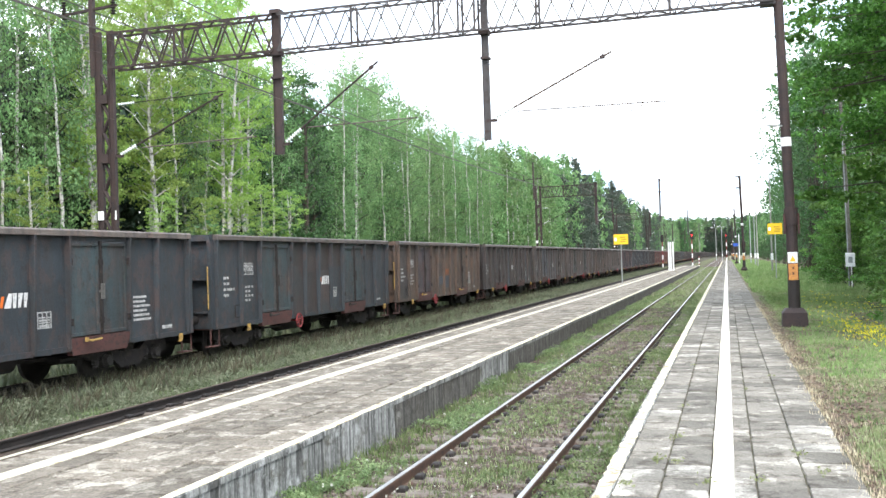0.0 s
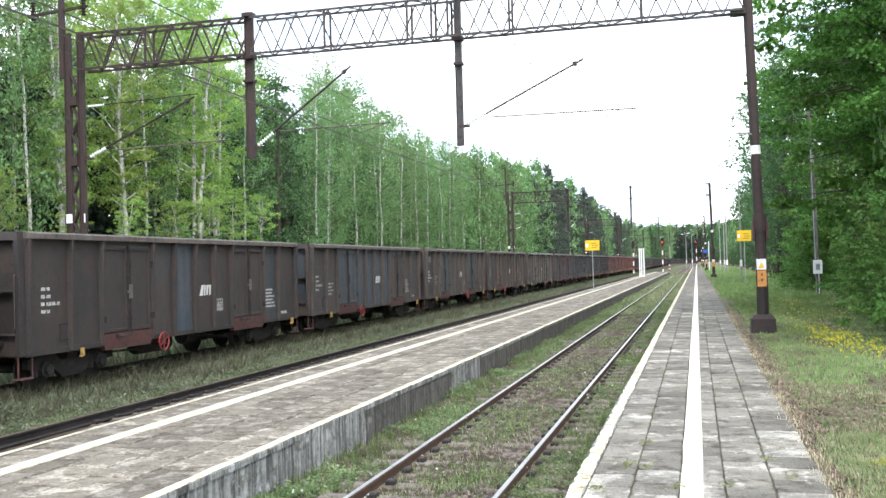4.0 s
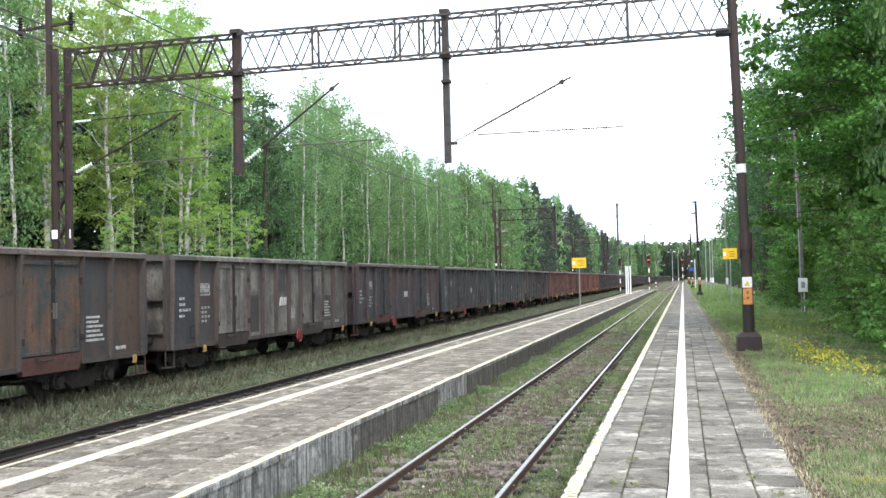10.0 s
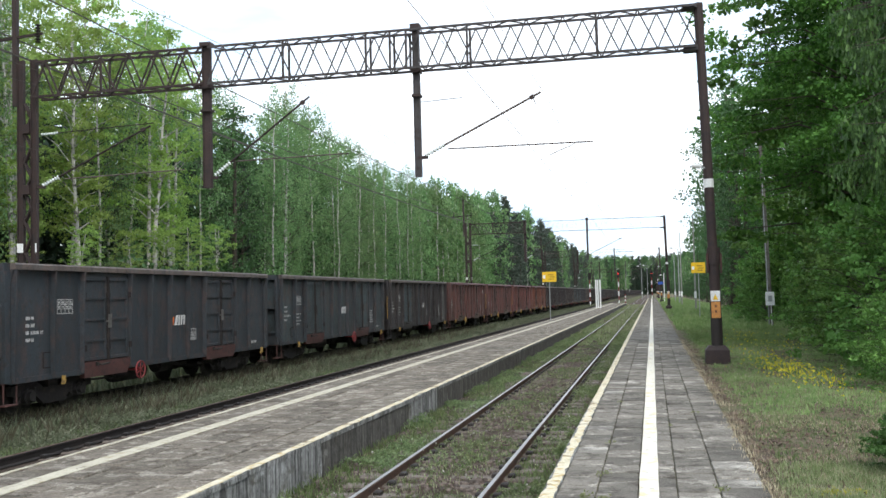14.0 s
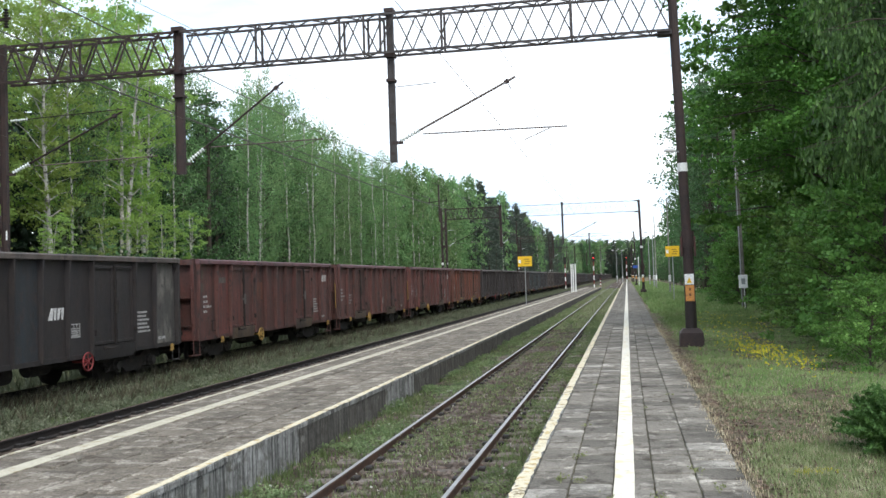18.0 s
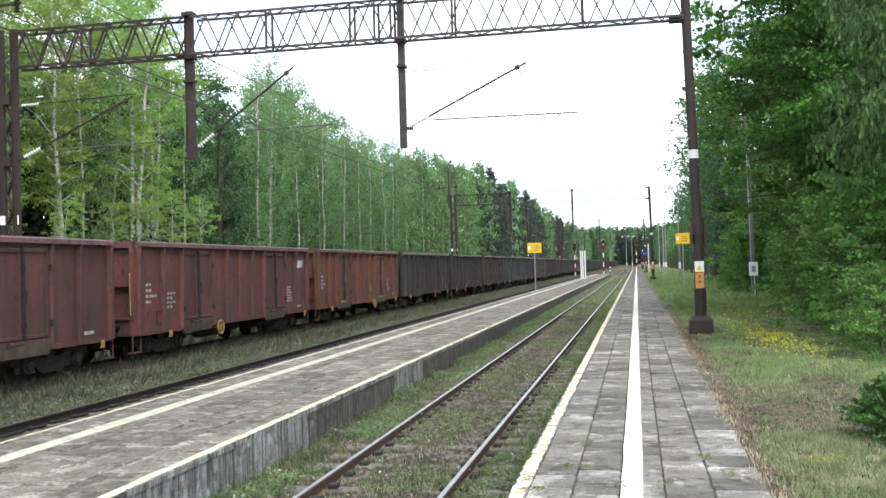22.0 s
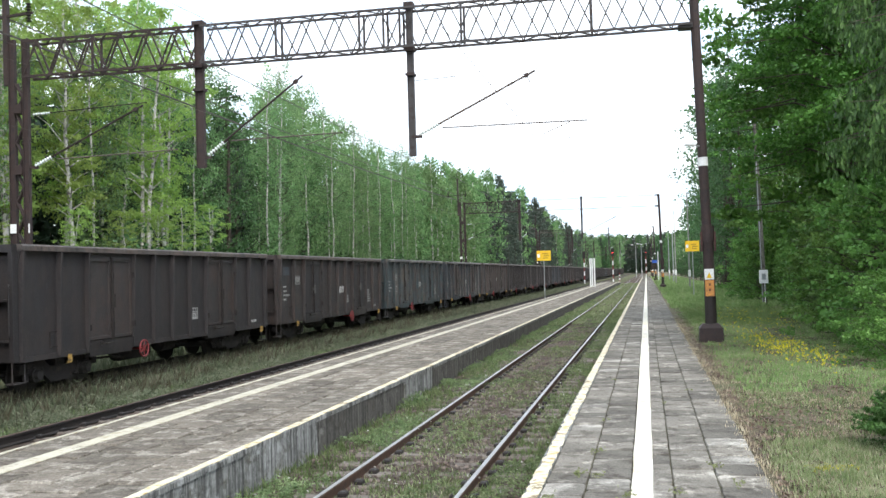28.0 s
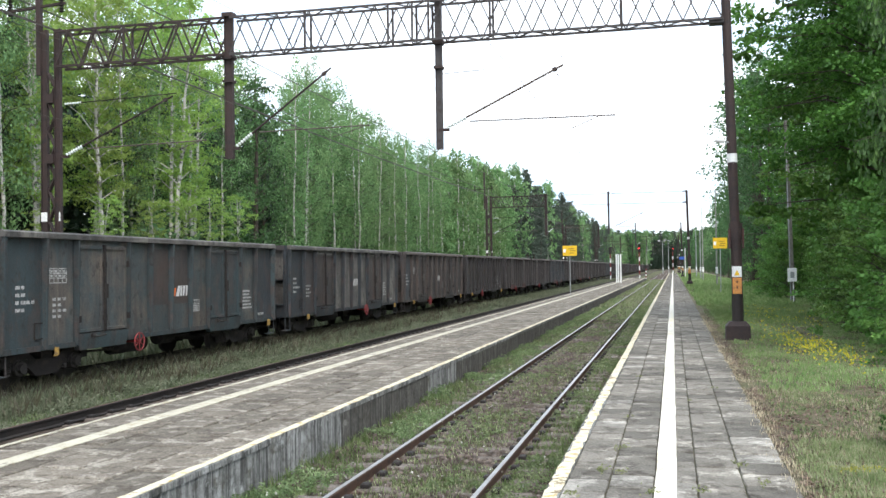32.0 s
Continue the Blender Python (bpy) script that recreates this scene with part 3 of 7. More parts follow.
# ---------------------------------------------------------------- platforms
def worn_slab(hx, hy, rng):
    """A paving slab with chipped, rounded edges, its top at z = 0."""
    ring = []
    for (ax, ay), (bx, by) in (((-hx, -hy), (hx, -hy)), ((hx, -hy), (hx, hy)), ((hx, hy), (-hx, hy)), ((-hx, hy), (-hx, -hy))):
        for f in (0.04, 0.3, 0.62, 0.9):
            x, y, chip = ax + (bx - ax) * f, ay + (by - ay) * f, 1.0 - max(0.0, rng.gauss(0.0, 0.006)) / 0.25
            ring.append((x * chip, y * chip))
    n, inset = len(ring), [rng.uniform(0.95, 0.98) for _ in ring]
    verts = [(x, y, -0.06) for x, y in ring] + [(x, y, -0.012 + rng.uniform(-0.006, 0.004)) for x, y in ring] + [(x * i, y * i, 0.0) for (x, y), i in zip(ring, inset)]
    faces = [(k * n + i, k * n + (i + 1) % n, (k + 1) * n + (i + 1) % n, (k + 1) * n + i) for k in range(2) for i in range(n)] + [tuple(range(2 * n, 3 * n))]
    return Geo().add(verts, faces)


def pave(parent, name, cols, y0, y1, row, z, mat_near, mat_far, near_rows, seed, joint=0.009, mat_pale=None):
    """Paving slabs in columns; the nearest ones are parts of their own, the others one piece."""
    rng = random.Random(seed)
    shared = []
    for x0, x1 in cols:
        kinds = []
        for _ in range(5):
            me = worn_slab((x1 - x0) / 2 - joint * 0.5, row / 2 - joint * 0.8, rng).mesh(name)
            me.materials.append(mat_near)
            kinds.append(me)
        shared.append(kinds)
    rest = Geo()
    n = int((y1 - y0) / row)
    for r in range(int((-11.5 - y0) / row), n):
        for c, (x0, x1) in enumerate(cols):
            cy = y0 + (r + 0.5) * row + (row * 0.5 if c % 2 else 0)
            dz, tx, ty = rng.uniform(-0.010, 0.004), rng.uniform(-0.5, 0.5), rng.uniform(-0.6, 0.6)
            if 0 <= r < near_rows:
                pale = mat_pale is not None and rng.random() < (0.34 if r < 6 else 0.09)
                ob = part(name, rng.choice(shared[c]), mat_pale if pale else mat_near, parent)
                ob.matrix_local = pose((x0 + x1) / 2, cy, z + dz, tx, ty, rng.uniform(-0.4, 0.4))
            else:
                h = dz
                rest.add([(x0 + 0.005, cy - row / 2 + 0.005, z + h), (x1 - 0.005, cy - row / 2 + 0.005, z + h), (x1 - 0.005, cy + row / 2 - 0.005, z + h), (x0 + 0.005, cy + row / 2 - 0.005, z + h),
                          (x0 + 0.005, cy - row / 2 + 0.005, z - 0.05), (x1 - 0.005, cy - row / 2 + 0.005, z - 0.05), (x1 - 0.005, cy + row / 2 - 0.005, z - 0.05), (x0 + 0.005, cy + row / 2 - 0.005, z - 0.05)],
                         [(0, 1, 2, 3), (0, 4, 5, 1), (1, 5, 6, 2), (2, 6, 7, 3), (3, 7, 4, 0)])
    tagged(part("paving", rest, mat_far, parent), kind="stuff")


def strip(x0, x1, y0, y1, step, z0, z1, rng, waver):
    """A painted line with slightly wavering edges."""
    n = int((y1 - y0) / step)
    verts, faces = [], []
    for i in range(n + 1):
        y, a, c = y0 + (y1 - y0) * i / n, x0 + rng.uniform(-waver, waver), x1 + rng.uniform(-waver, waver)
        verts += [(a, y, z0), (c, y, z0), (c, y, z1), (a, y, z1)]
    for i in range(n):
        for k in range(4):
            faces.append((i * 4 + k, (i + 1) * 4 + k, (i + 1) * 4 + (k + 1) % 4, i * 4 + (k + 1) % 4))
    faces += [(0, 1, 2, 3), (n * 4 + 3, n * 4 + 2, n * 4 + 1, n * 4)]
    return Geo().add(verts, faces)


def side_platform():
    p = thing("platform_1", "low platform of grey concrete slabs with white painted lines", "platform", kind="structure")
    part("core", Geo().box(-1.06, 1.06, -12, 286, -0.5, PZ - 0.025), M_JOINT, p)
    part("edge_wall", Geo().box(-1.10, -1.061, -12, 286, -0.5, PZ - 0.07), M_WALL, p)
    # worn coping with a wavering edge
    rng = random.Random(4)
    for i in range(149):
        y = -12 + i * 2.0
        part("coping", Geo().slab(-1.15 + rng.uniform(-0.012, 0.012), -1.0, y + 0.006, y + 1.994, PZ - 0.07, PZ + 0.004, 0.012), M_WALL, p)
    part("coping_line", strip(-1.13, -1.01, -12, 286, 0.14, PZ + 0.001, PZ + 0.01, rng, 0.017), M_EDGE, p, "worn cream line along the coping")
    g = strip(-0.195, -0.005, -12, 286, 0.8, PZ, PZ + 0.008, rng, 0.006)
    part("warning_line", g, M_LINE, p, "white painted warning line")
    return p


def island_platform():
    p = thing("platform_2", "island platform of pale worn slabs with a streaked concrete wall", "platform", kind="structure")
    part("core", Geo().box(-7.57, -4.74, -12, 173, -0.5, PZ - 0.025), M_JOINT, p)
    rng = random.Random(9)
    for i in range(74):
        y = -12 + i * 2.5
        # panels from y = 13 on take the darker concrete, all but one
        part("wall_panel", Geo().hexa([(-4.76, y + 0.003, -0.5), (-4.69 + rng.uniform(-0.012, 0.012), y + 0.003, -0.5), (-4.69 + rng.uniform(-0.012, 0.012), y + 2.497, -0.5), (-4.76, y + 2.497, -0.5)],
                                      [(-4.76, y + 0.003, PZ - 0.07), (-4.69, y + 0.003, PZ - 0.07), (-4.69, y + 2.497, PZ - 0.07), (-4.76, y + 2.497, PZ - 0.07)]), M_WALL if i < 10 or i == 12 else M_WALL_DARK, p, "" if i < 10 or i == 12 else "darker wall panel")
        part("coping", Geo().slab(-4.80, -4.675 + rng.uniform(-0.01, 0.01), y + 0.006, y + 2.494, PZ - 0.068, PZ + 0.004, 0.012), M_WALL, p)
    part("far_wall", Geo().box(-7.60, -7.571, -12, 173, -0.5, PZ - 0.06), M_WALL, p)
    part("end_ramp", Geo().hexa([(-7.6, 173, -0.5), (-4.7, 173, -0.5), (-4.7, 184, -0.5), (-7.6, 184, -0.5)], [(-7.6, 173, PZ - 0.03), (-4.7, 173, PZ - 0.03), (-4.7, 184, -0.2), (-7.6, 184, -0.2)]), M_WALL, p)
    g = strip(-7.02, -6.775, -12, 173, 0.7, PZ - 0.002, PZ + 0.009, rng, 0.009)
    e = strip(-7.635, -7.555, -12, 173, 0.3, PZ - 0.002, PZ + 0.009, rng, 0.018)
    part("warning_line", g, M_CREAM, p, "cream painted warning line")
    part("coping_line", strip(-4.79, -4.684, -12, 173, 0.25, PZ + 0.001, PZ + 0.01, rng, 0.014), M_EDGE, p, "worn cream line along the coping")
    part("edge_line", e, M_CREAM, p, "narrow white line on the far edge")
    return p


PLATFORM_1 = side_platform()
PLATFORM_2 = island_platform()


# ---------------------------------------------------------------- overhead line
def lattice(g, a, b, depth, n, w, axis):
    """Zigzag bars in the plane of two parallel chords."""
    a0, a1 = Vector(a[0]), Vector(a[1])
    b0, b1 = Vector(b[0]), Vector(b[1])
    for i in range(n):
        p, q = a0.lerp(a1, i / n), b0.lerp(b1, (i + 0.5) / n)
        r = a0.lerp(a1, (i + 1) / n)
        g.beam(p, q, w)
        g.beam(q, r, w)


def truss(parent, x0, x1, y, zb, zt, n, mat, posts=(), bar=0.05, single=True, chord=0.055):
    dy = 0.26
    for zz, nm in ((zb, "lower_chord"), (zt, "upper_chord")):
        for s in (-dy, dy):
            part(nm, Geo().beam((x0, y + s, zz), (x1, y + s, zz), chord, chord * 1.27), mat, parent)
    for s in (-dy, dy):
        for i in range(n):
            xa, xb = x0 + (x1 - x0) * i / n, x0 + (x1 - x0) * (i + 1) / n
            xm = (xa + xb) / 2
            lo, hi = (zb, zt) if s < 0 else (zt, zb)
            part("diagonal", Geo().beam((xa, y + s, lo), (xm, y + s, hi), bar).beam((xm, y + s, hi), (xb, y + s, lo), bar), mat, parent)
    lace = Geo()
    for zz in (zb, zt):
        for i in range(n):
            xa, xb = x0 + (x1 - x0) * i / n, x0 + (x1 - x0) * (i + 1) / n
            piece = Geo() if single else lace
            piece.beam((xa, y - dy, zz), ((xa + xb) / 2, y + dy, zz), bar * 0.9).beam(((xa + xb) / 2, y + dy, zz), (xb, y - dy, zz), bar * 0.9)
            if single:
                part("lacing_bar", piece, mat, parent)
    if not single:
        tagged(part("lacing", lace, mat, parent), kind="stuff")
    for x in posts:
        part("upright", Geo().beam((x, y - dy, zb), (x, y - dy, zt), 0.06).beam((x, y + dy, zb), (x, y + dy, zt), 0.06), mat, parent)


def insulator(parent, p, q, r=0.07, dark=False):
    p, q = Vector(p), Vector(q)
    pts, rad = [], []
    for i in range(7):
        for k, f in ((0.0, 0.45), (0.35, 1.0), (0.7, 0.45)):
            pts.append(p.lerp(q, (i + k) / 7))
            rad.append(r * f)
    return part("insulator", Geo().tube(pts, rad, 8), M_BLACK if dark else M_PORCELAIN, parent, "dark pin insulator" if dark else "pale glass insulator string")


def cantilever(parent, a, b, arm0, arm1, steady):
    """A slanting tube from a post, its insulator, the registration arm and the steady arm under it."""
    a, b = Vector(a), Vector(b)
    d = (b - a).normalized()
    insulator(parent, a + d * 0.12, a + d * 0.8)
    # the right-hand tube takes the steel paled for bloom
    part("cantilever_tube", Geo().tube([a + d * 0.75, b], 0.032, 8), M_STEEL if a.x < -10 else M_ARM, parent)
    part("clamp", Geo().beam(b - d * 0.35, b - d * 0.22, 0.09, 0.11).tube([b - d * 0.28, b - d * 0.22 + Vector((0.05, 0, -0.24))], 0.012, 5), M_STEEL, parent)
    part("registration_arm", Geo().tube([arm0, arm1], 0.02, 6), M_ARM, parent)
    part("steady_arm", Geo().tube(steady, 0.012, 5), M_ARM, parent)
    part("bracket", Geo().beam((a.x - 0.12, 0, a.z), (a.x + 0.2, 0, a.z), 0.06, 0.09), M_STEEL, parent)


def i_column(x0, x1, d, z0, z1):
    """An upright I-section with its flanges across the tracks."""
    f = 0.03
    ring = [(x0, -d), (x0 + f, -d), (x0 + f, -0.02), (x1 - f, -0.02), (x1 - f, -d), (x1, -d), (x1, d), (x1 - f, d), (x1 - f, 0.02), (x0 + f, 0.02), (x0 + f, d), (x0, d)]
    n = len(ring)
    return Geo().add([(x, y, z0) for x, y in ring] + [(x, y, z1) for x, y in ring], [(i, (i + 1) % n, n + (i + 1) % n, n + i) for i in range(n)] + [tuple(range(n))[::-1], tuple(range(n, 2 * n))])


def gantry(s, first):
    gx, gy, ga = on_line(0, s)
    g = thing("catenary_gantry", "rusty lattice gantry that spans the tracks and carries the wires", "gantry", pose(gx, gy, 0, 0, 0, -math.degrees(ga)), "catenary gantries")
    zb, zt = 9.15, 10.30
    # twin-leg mast
    for x0, x1 in ((-20.2, -19.97), (-19.70, -19.48)):
        part("mast_leg", i_column(x0, x1, 0.07, -0.6, zt + 0.15), M_STEEL, g)
    lat = Geo()
    for s in (-0.05, 0.05):
        lattice(lat, ((-19.94, s, 0.2), (-19.94, s, 9.0)), ((-19.7, s, 0.2), (-19.7, s, 9.0)), 0, 9, 0.05, 0)
    part("mast_lattice", lat, M_STEEL, g)
    for z in (6.0, 8.0):
        part("batten", Geo().box(-19.95, -19.69, -0.15, 0.15, z, z + 0.3), M_STEEL, g)
    part("mast_extension", Geo().beam((-20.28, 0, zb - 0.2), (-20.3, 0, 13.1), 0.16, 0.16), M_STEEL, g)
    part("crossarm", Geo().beam((-21.6, 0, 11.15), (-19.3, 0, 11.3), 0.08, 0.08), M_STEEL, g)
    for x in (-21.4, -19.45):
        insulator(g, (x, 0, 11.0), (x, 0, 11.65), 0.10, True)
    part("marker_band", Geo().box(-20.2, -19.97, -0.08, -0.072, 4.1, 4.4), M_WHITE, g, "white enamel plate")
    part("marker_band", Geo().box(-19.53, -19.48, -0.08, -0.072, 4.1, 4.4), M_WHITE, g, "narrow white enamel plate")
    truss(g, -19.5, -13.5, 0, zb, zt, 6, M_STEEL, (-17.0,), 0.045, first)
    # bars of the farther gantries thinned to stand for the glare of the sky
    truss(g, -13.3, 1.45, 0, zb, zt, 14, M_TRUSS, (-10.8, -8.15, -7.4, -6.9, -5.05, -1.3) if first else (), 0.036 if first else 0.009, first, 0.052 if first else 0.018)
    # hanging posts
    for x, w in ((-13.45, 0.28), (-6.66, 0.2)):
        post = part("hanging_post", i_column(x - w / 2, x + w / 2, 0.07, 5.9, zt + 0.12), M_STEEL if x < -10 else M_TRUSS, g)
        part("collar", Geo().box(x - w / 2 - 0.04, x + w / 2 + 0.04, -0.16, 0.16, zb - 0.12, zb + 0.02), M_STEEL, post)
        part("collar", Geo().box(x - w / 2 - 0.04, x + w / 2 + 0.04, -0.16, 0.16, zt + 0.08, zt + 0.2), M_STEEL, post)
        part("collar", Geo().box(x - w / 2 - 0.03, x + w / 2 + 0.03, -0.15, 0.15, 8.3, 8.38), M_STEEL, post)
    # leaning right-hand pole on its footing
    part("pole", Geo().tube([(1.71, 0, 0.7), (1.70, 0, 3.1)], 0.15, 12).tube([(1.69, 0, 3.1), (1.545, 0, zt + 0.1)], [0.135, 0.13], 12), M_STEEL, g)
    part("pole_collar", Geo().tube([(1.70, 0, 3.05), (1.70, 0, 3.5)], 0.185, 12), M_STEEL, g)
    part("pole_foot", Geo().tube([(1.71, 0, 0.7), (1.71, 0, 1.56)], 0.158, 12), M_BLACK, g)
    part("footing", Geo().hexa([(1.37, -0.32, 0.1), (2.03, -0.32, 0.1), (2.03, 0.32, 0.1), (1.37, 0.32, 0.1)], [(1.385, -0.31, 0.68), (2.015, -0.31, 0.68), (2.015, 0.31, 0.68), (1.385, 0.31, 0.68)])
         .hexa([(1.385, -0.31, 0.68), (2.015, -0.31, 0.68), (2.015, 0.31, 0.68), (1.385, 0.31, 0.68)], [(1.48, -0.2, 0.80), (1.92, -0.2, 0.80), (1.92, 0.2, 0.80), (1.48, 0.2, 0.80)]), M_STEEL, g, "square tarred concrete footing")
    part("marker_band", Geo().tube([(1.645, 0, 5.18), (1.640, 0, 5.42)], 0.142, 12), M_WHITE, g, "white enamel band")
    plate = part("notice_plate", Geo().box(1.57, 1.82, -0.19, -0.17, 2.02, 2.31), M_WHITE, g, "small white notice plate")
    part("warning_mark", Geo().add([(1.62, -0.195, 2.06), (1.77, -0.195, 2.06), (1.695, -0.195, 2.22)], [(0, 1, 2)]), M_YELLOW, plate)
    part("number_plate", Geo().box(1.58, 1.82, -0.185, -0.168, 1.56, 2.0), M_ORANGE, g, "faded orange plate")
    for z in (1.70, 1.85):
        part("number_bar", Geo().box(1.675, 1.725, -0.195, -0.186, z, z + 0.07), M_RUSTMARK, g)
    part("side_box", Geo().box(1.50, 1.55, -0.12, 0.1, 2.8, 3.35), M_REDPART, g)
    part("side_box", Geo().box(1.86, 1.91, -0.12, 0.1, 2.8, 3.35), M_REDPART, g)
    part("gusset", Geo().box(1.1, 1.5, -0.2, 0.2, zt - 0.05, zt + 0.06), M_TRUSS, g)
    part("gusset", Geo().box(1.1, 1.5, -0.2, 0.2, zb - 0.1, zb + 0.05), M_TRUSS, g)
    # arms
    cantilever(g, (-19.4, 0, 6.22), (-15.42, 0, 8.0), (-18.5, 0, 6.45), (-14.24, 0, 6.53), [(-14.5, 0, 6.52), (-15.3, 0, 6.25)])
    cantilever(g, (-13.32, 0, 6.22), (-10.06, 0, 8.56), (-12.45, 0, 6.70), (-8.83, 0, 6.74), [(-9.05, 0, 6.7), (-10.05, 0, 6.42)])
    cantilever(g, (-6.56, 0, 6.48), (-2.96, 0, 8.2), (-5.75, 0, 6.70), (-1.51, 0, 6.67), [(-2.0, 0, 6.65), (-2.75, 0, 6.35)])
    part("stay_rod", Geo().tube([(-19.4, 0, 7.95), (-15.28, 0, 8.08)], 0.016, 5), M_STEEL, g)
    insulator(g, (-19.35, 0, 7.95), (-18.7, 0, 7.97), 0.05)
    if first:
        part("loose_rod", Geo().tube([(-6.55, 0, 8.15), (-5.3, 0, 8.2)], 0.012, 5), M_WIRE, g)
        part("loose_rod", Geo().tube([(-13.3, 0, 8.0), (-12.0, 0, 8.1)], 0.012, 5), M_WIRE, g)
    return g


for yg, first in ((27.36, True), (104.0, False), (180.0, False), (256.0, False), (332.0, False)):
    gantry(yg, first)


def span(name, label, pts, r):
    ob = part(name, Geo().tube(pts, r, 4, False), M_WIRE)
    tagged(ob, label, "wire", "overhead wires")


def sagging(a, b, sag, n=8):
    a, b = Vector(a), Vector(b)
    return [a.lerp(b, i / n) - Vector((0, 0, 4 * sag * (i / n) * (1 - i / n))) for i in range(n + 1)]


for x, zc, zm in ((X3, 6.0, 7.85), (X2, 6.0, 8.4), (X1, 5.95, 8.05)):
    stations = [-50, 27.36, 104, 180]
    for a, b in zip(stations, stations[1:]):
        span("contact_wire", "thin copper contact wire over the track", [(x, a, zc), (x, b, zc)], 0.005)
        span("catenary_wire", "thin sagging catenary wire above the contact wire", sagging((x, a, zm), (x, b, zm), 0.9), 0.005)
for dx, z in ((-20.45, 10.75), (-20.15, 10.6), (-20.3, 13.1), (-21.4, 11.7)):
    for a, b in ((-50, 27.36), (27.36, 104), (104, 180)):
        span("feeder_wire", "dark overhead feeder wire along the masts", sagging((dx, a, z), (dx, b, z), 0.3), 0.026)

# ---------------------------------------------------------------- freight train
PITCH = 14.04
POSTS = [-6.34, -5.05, -3.98, -2.0, -1.0, 0.0, 1.0, 2.0, 3.98, 5.05, 6.34]


def rolled(t):
    """Metres that the train has run since the start."""
    off = np.interp(t, [0, 3, 6, 9, 13, 16, 19, 22, 25, 28, 30, 31, 32], [-0.2, 0.0, 0.15, 0.13, 0.2, 0.05, -0.14, -0.40, -0.70, -0.93, -0.77, -0.46, -0.05])
    return 8.63 * t - 0.017 * t * t - float(off)


def wagon_meshes():
    """All pieces of a bogie open wagon, built once: name, mesh, what they are painted with."""
    out = []

    def put_one(name, geo, kind, parent="", smooth=False):
        out.append((name, geo.mesh(name, smooth), kind, parent))

    near = put = put_one
    far = Geo()

    def put_far(name, geo, kind, parent="", smooth=False):
        far.add(geo.v, geo.f)

    for s in (1, -1):
        put = near if s > 0 else put_far
        for a, b in zip(POSTS, POSTS[1:]):
            door = abs(abs((a + b) / 2) - 2.99) < 0.2
            z0 = 1.06 if door else 0.80
            x = 1.39 * s
            if not door:
                put("side_panel", Geo().box(min(x, x - 0.02 * s), max(x, x - 0.02 * s), a, b, z0, 3.09), "paint")
                continue
            m = (a + b) / 2
            for y0, y1 in ((a + 0.07, m - 0.02), (m + 0.02, b - 0.07)):
                xa, xb = sorted((1.385 * s, 1.405 * s))
                rings = []
                for x, e in ((1.385, 0.0), (1.445, 0.0), (1.445, 0.06), (1.405, 0.065)):
                    rings += [(x * s, y0 + e, 1.08 + e), (x * s, y1 - e, 1.08 + e), (x * s, y1 - e, 2.96 - e), (x * s, y0 + e, 2.96 - e)]
                g = Geo().add(rings, [tuple((4 * r + i, 4 * r + (i + 1) % 4, 4 * r + 4 + (i + 1) % 4, 4 * r + 4 + i)[::s]) for r in range(3) for i in range(4)] + [(12, 13, 14, 15)[::s], (3, 2, 1, 0)[::s]])
                put("door", g, "door")
            if s > 0:
                for z in (1.5, 1.98, 2.46):
                    put("door_bar", Geo().box(1.405, 1.44, a + 0.13, m - 0.08, z, z + 0.05), "door")
                    put("door_bar", Geo().box(1.405, 1.44, m + 0.08, b - 0.13, z, z + 0.05), "door")
            xa, xb = sorted((1.43 * s, 1.50 * s))
            put("lock_bar", Geo().box(xa, xb, m - 0.025, m + 0.025, 1.06, 3.0).box(xa, xb, m - 0.05, m + 0.05, 2.5, 2.62).box(xa, xb, m - 0.05, m + 0.05, 1.3, 1.42), "dark")
            if s > 0:
                put("lock_handle", Geo().box(1.50, 1.53, m - 0.055, m - 0.02, 1.80, 2.12).box(1.50, 1.53, m + 0.02, m + 0.055, 1.80, 2.12).box(1.44, 1.515, m - 0.05, m + 0.05, 1.93, 1.98), "handle")
            put("door_header", Geo().box(*sorted((1.385 * s, 1.43 * s)), a, b, 2.98, 3.09), "paint")
            put("door_sill", Geo().hexa([(1.30 * s, a + 0.1, 0.70), (1.43 * s, a + 0.1, 0.70), (1.43 * s, b - 0.1, 0.70), (1.30 * s, b - 0.1, 0.70)], [(1.36 * s, a - 0.02, 1.05), (1.47 * s, a - 0.02, 1.05), (1.47 * s, b + 0.02, 1.05), (1.36 * s, b + 0.02, 1.05)]), "sill")
            for y in (a + 0.04, b - 0.04):
                for z in (1.3, 2.5):
                    put("hinge", Geo().box(*sorted((1.44 * s, 1.50 * s)), y - 0.035, y + 0.035, z, z + 0.14), "dark")
        for y in POSTS:
            low = 0.82
            put("side_post", Geo().hexa([(1.375 * s, y - 0.042, low), (1.475 * s, y - 0.026, low), (1.475 * s, y + 0.026, low), (1.375 * s, y + 0.042, low)], [(1.375 * s, y - 0.046, 3.09), (1.53 * s, y - 0.03, 3.09), (1.53 * s, y + 0.03, 3.09), (1.375 * s, y + 0.046, 3.09)]).box(*sorted((1.3905 * s, 1.40 * s)), y - 0.085, y + 0.085, low, 3.09), "post")
        put("top_rail", Geo().sweep([(1.35 * s, 3.09), (1.535 * s, 3.09), (1.535 * s, 3.19), (1.50 * s, 3.225), (1.38 * s, 3.225), (1.35 * s, 3.19)][::s], [(0, -6.4, 0, 0), (0, 6.4, 0, 0)]), "rail")
        put("side_sill", Geo().box(*sorted((1.33 * s, 1.42 * s)), -6.4, 6.4, 0.79, 0.90), "post")
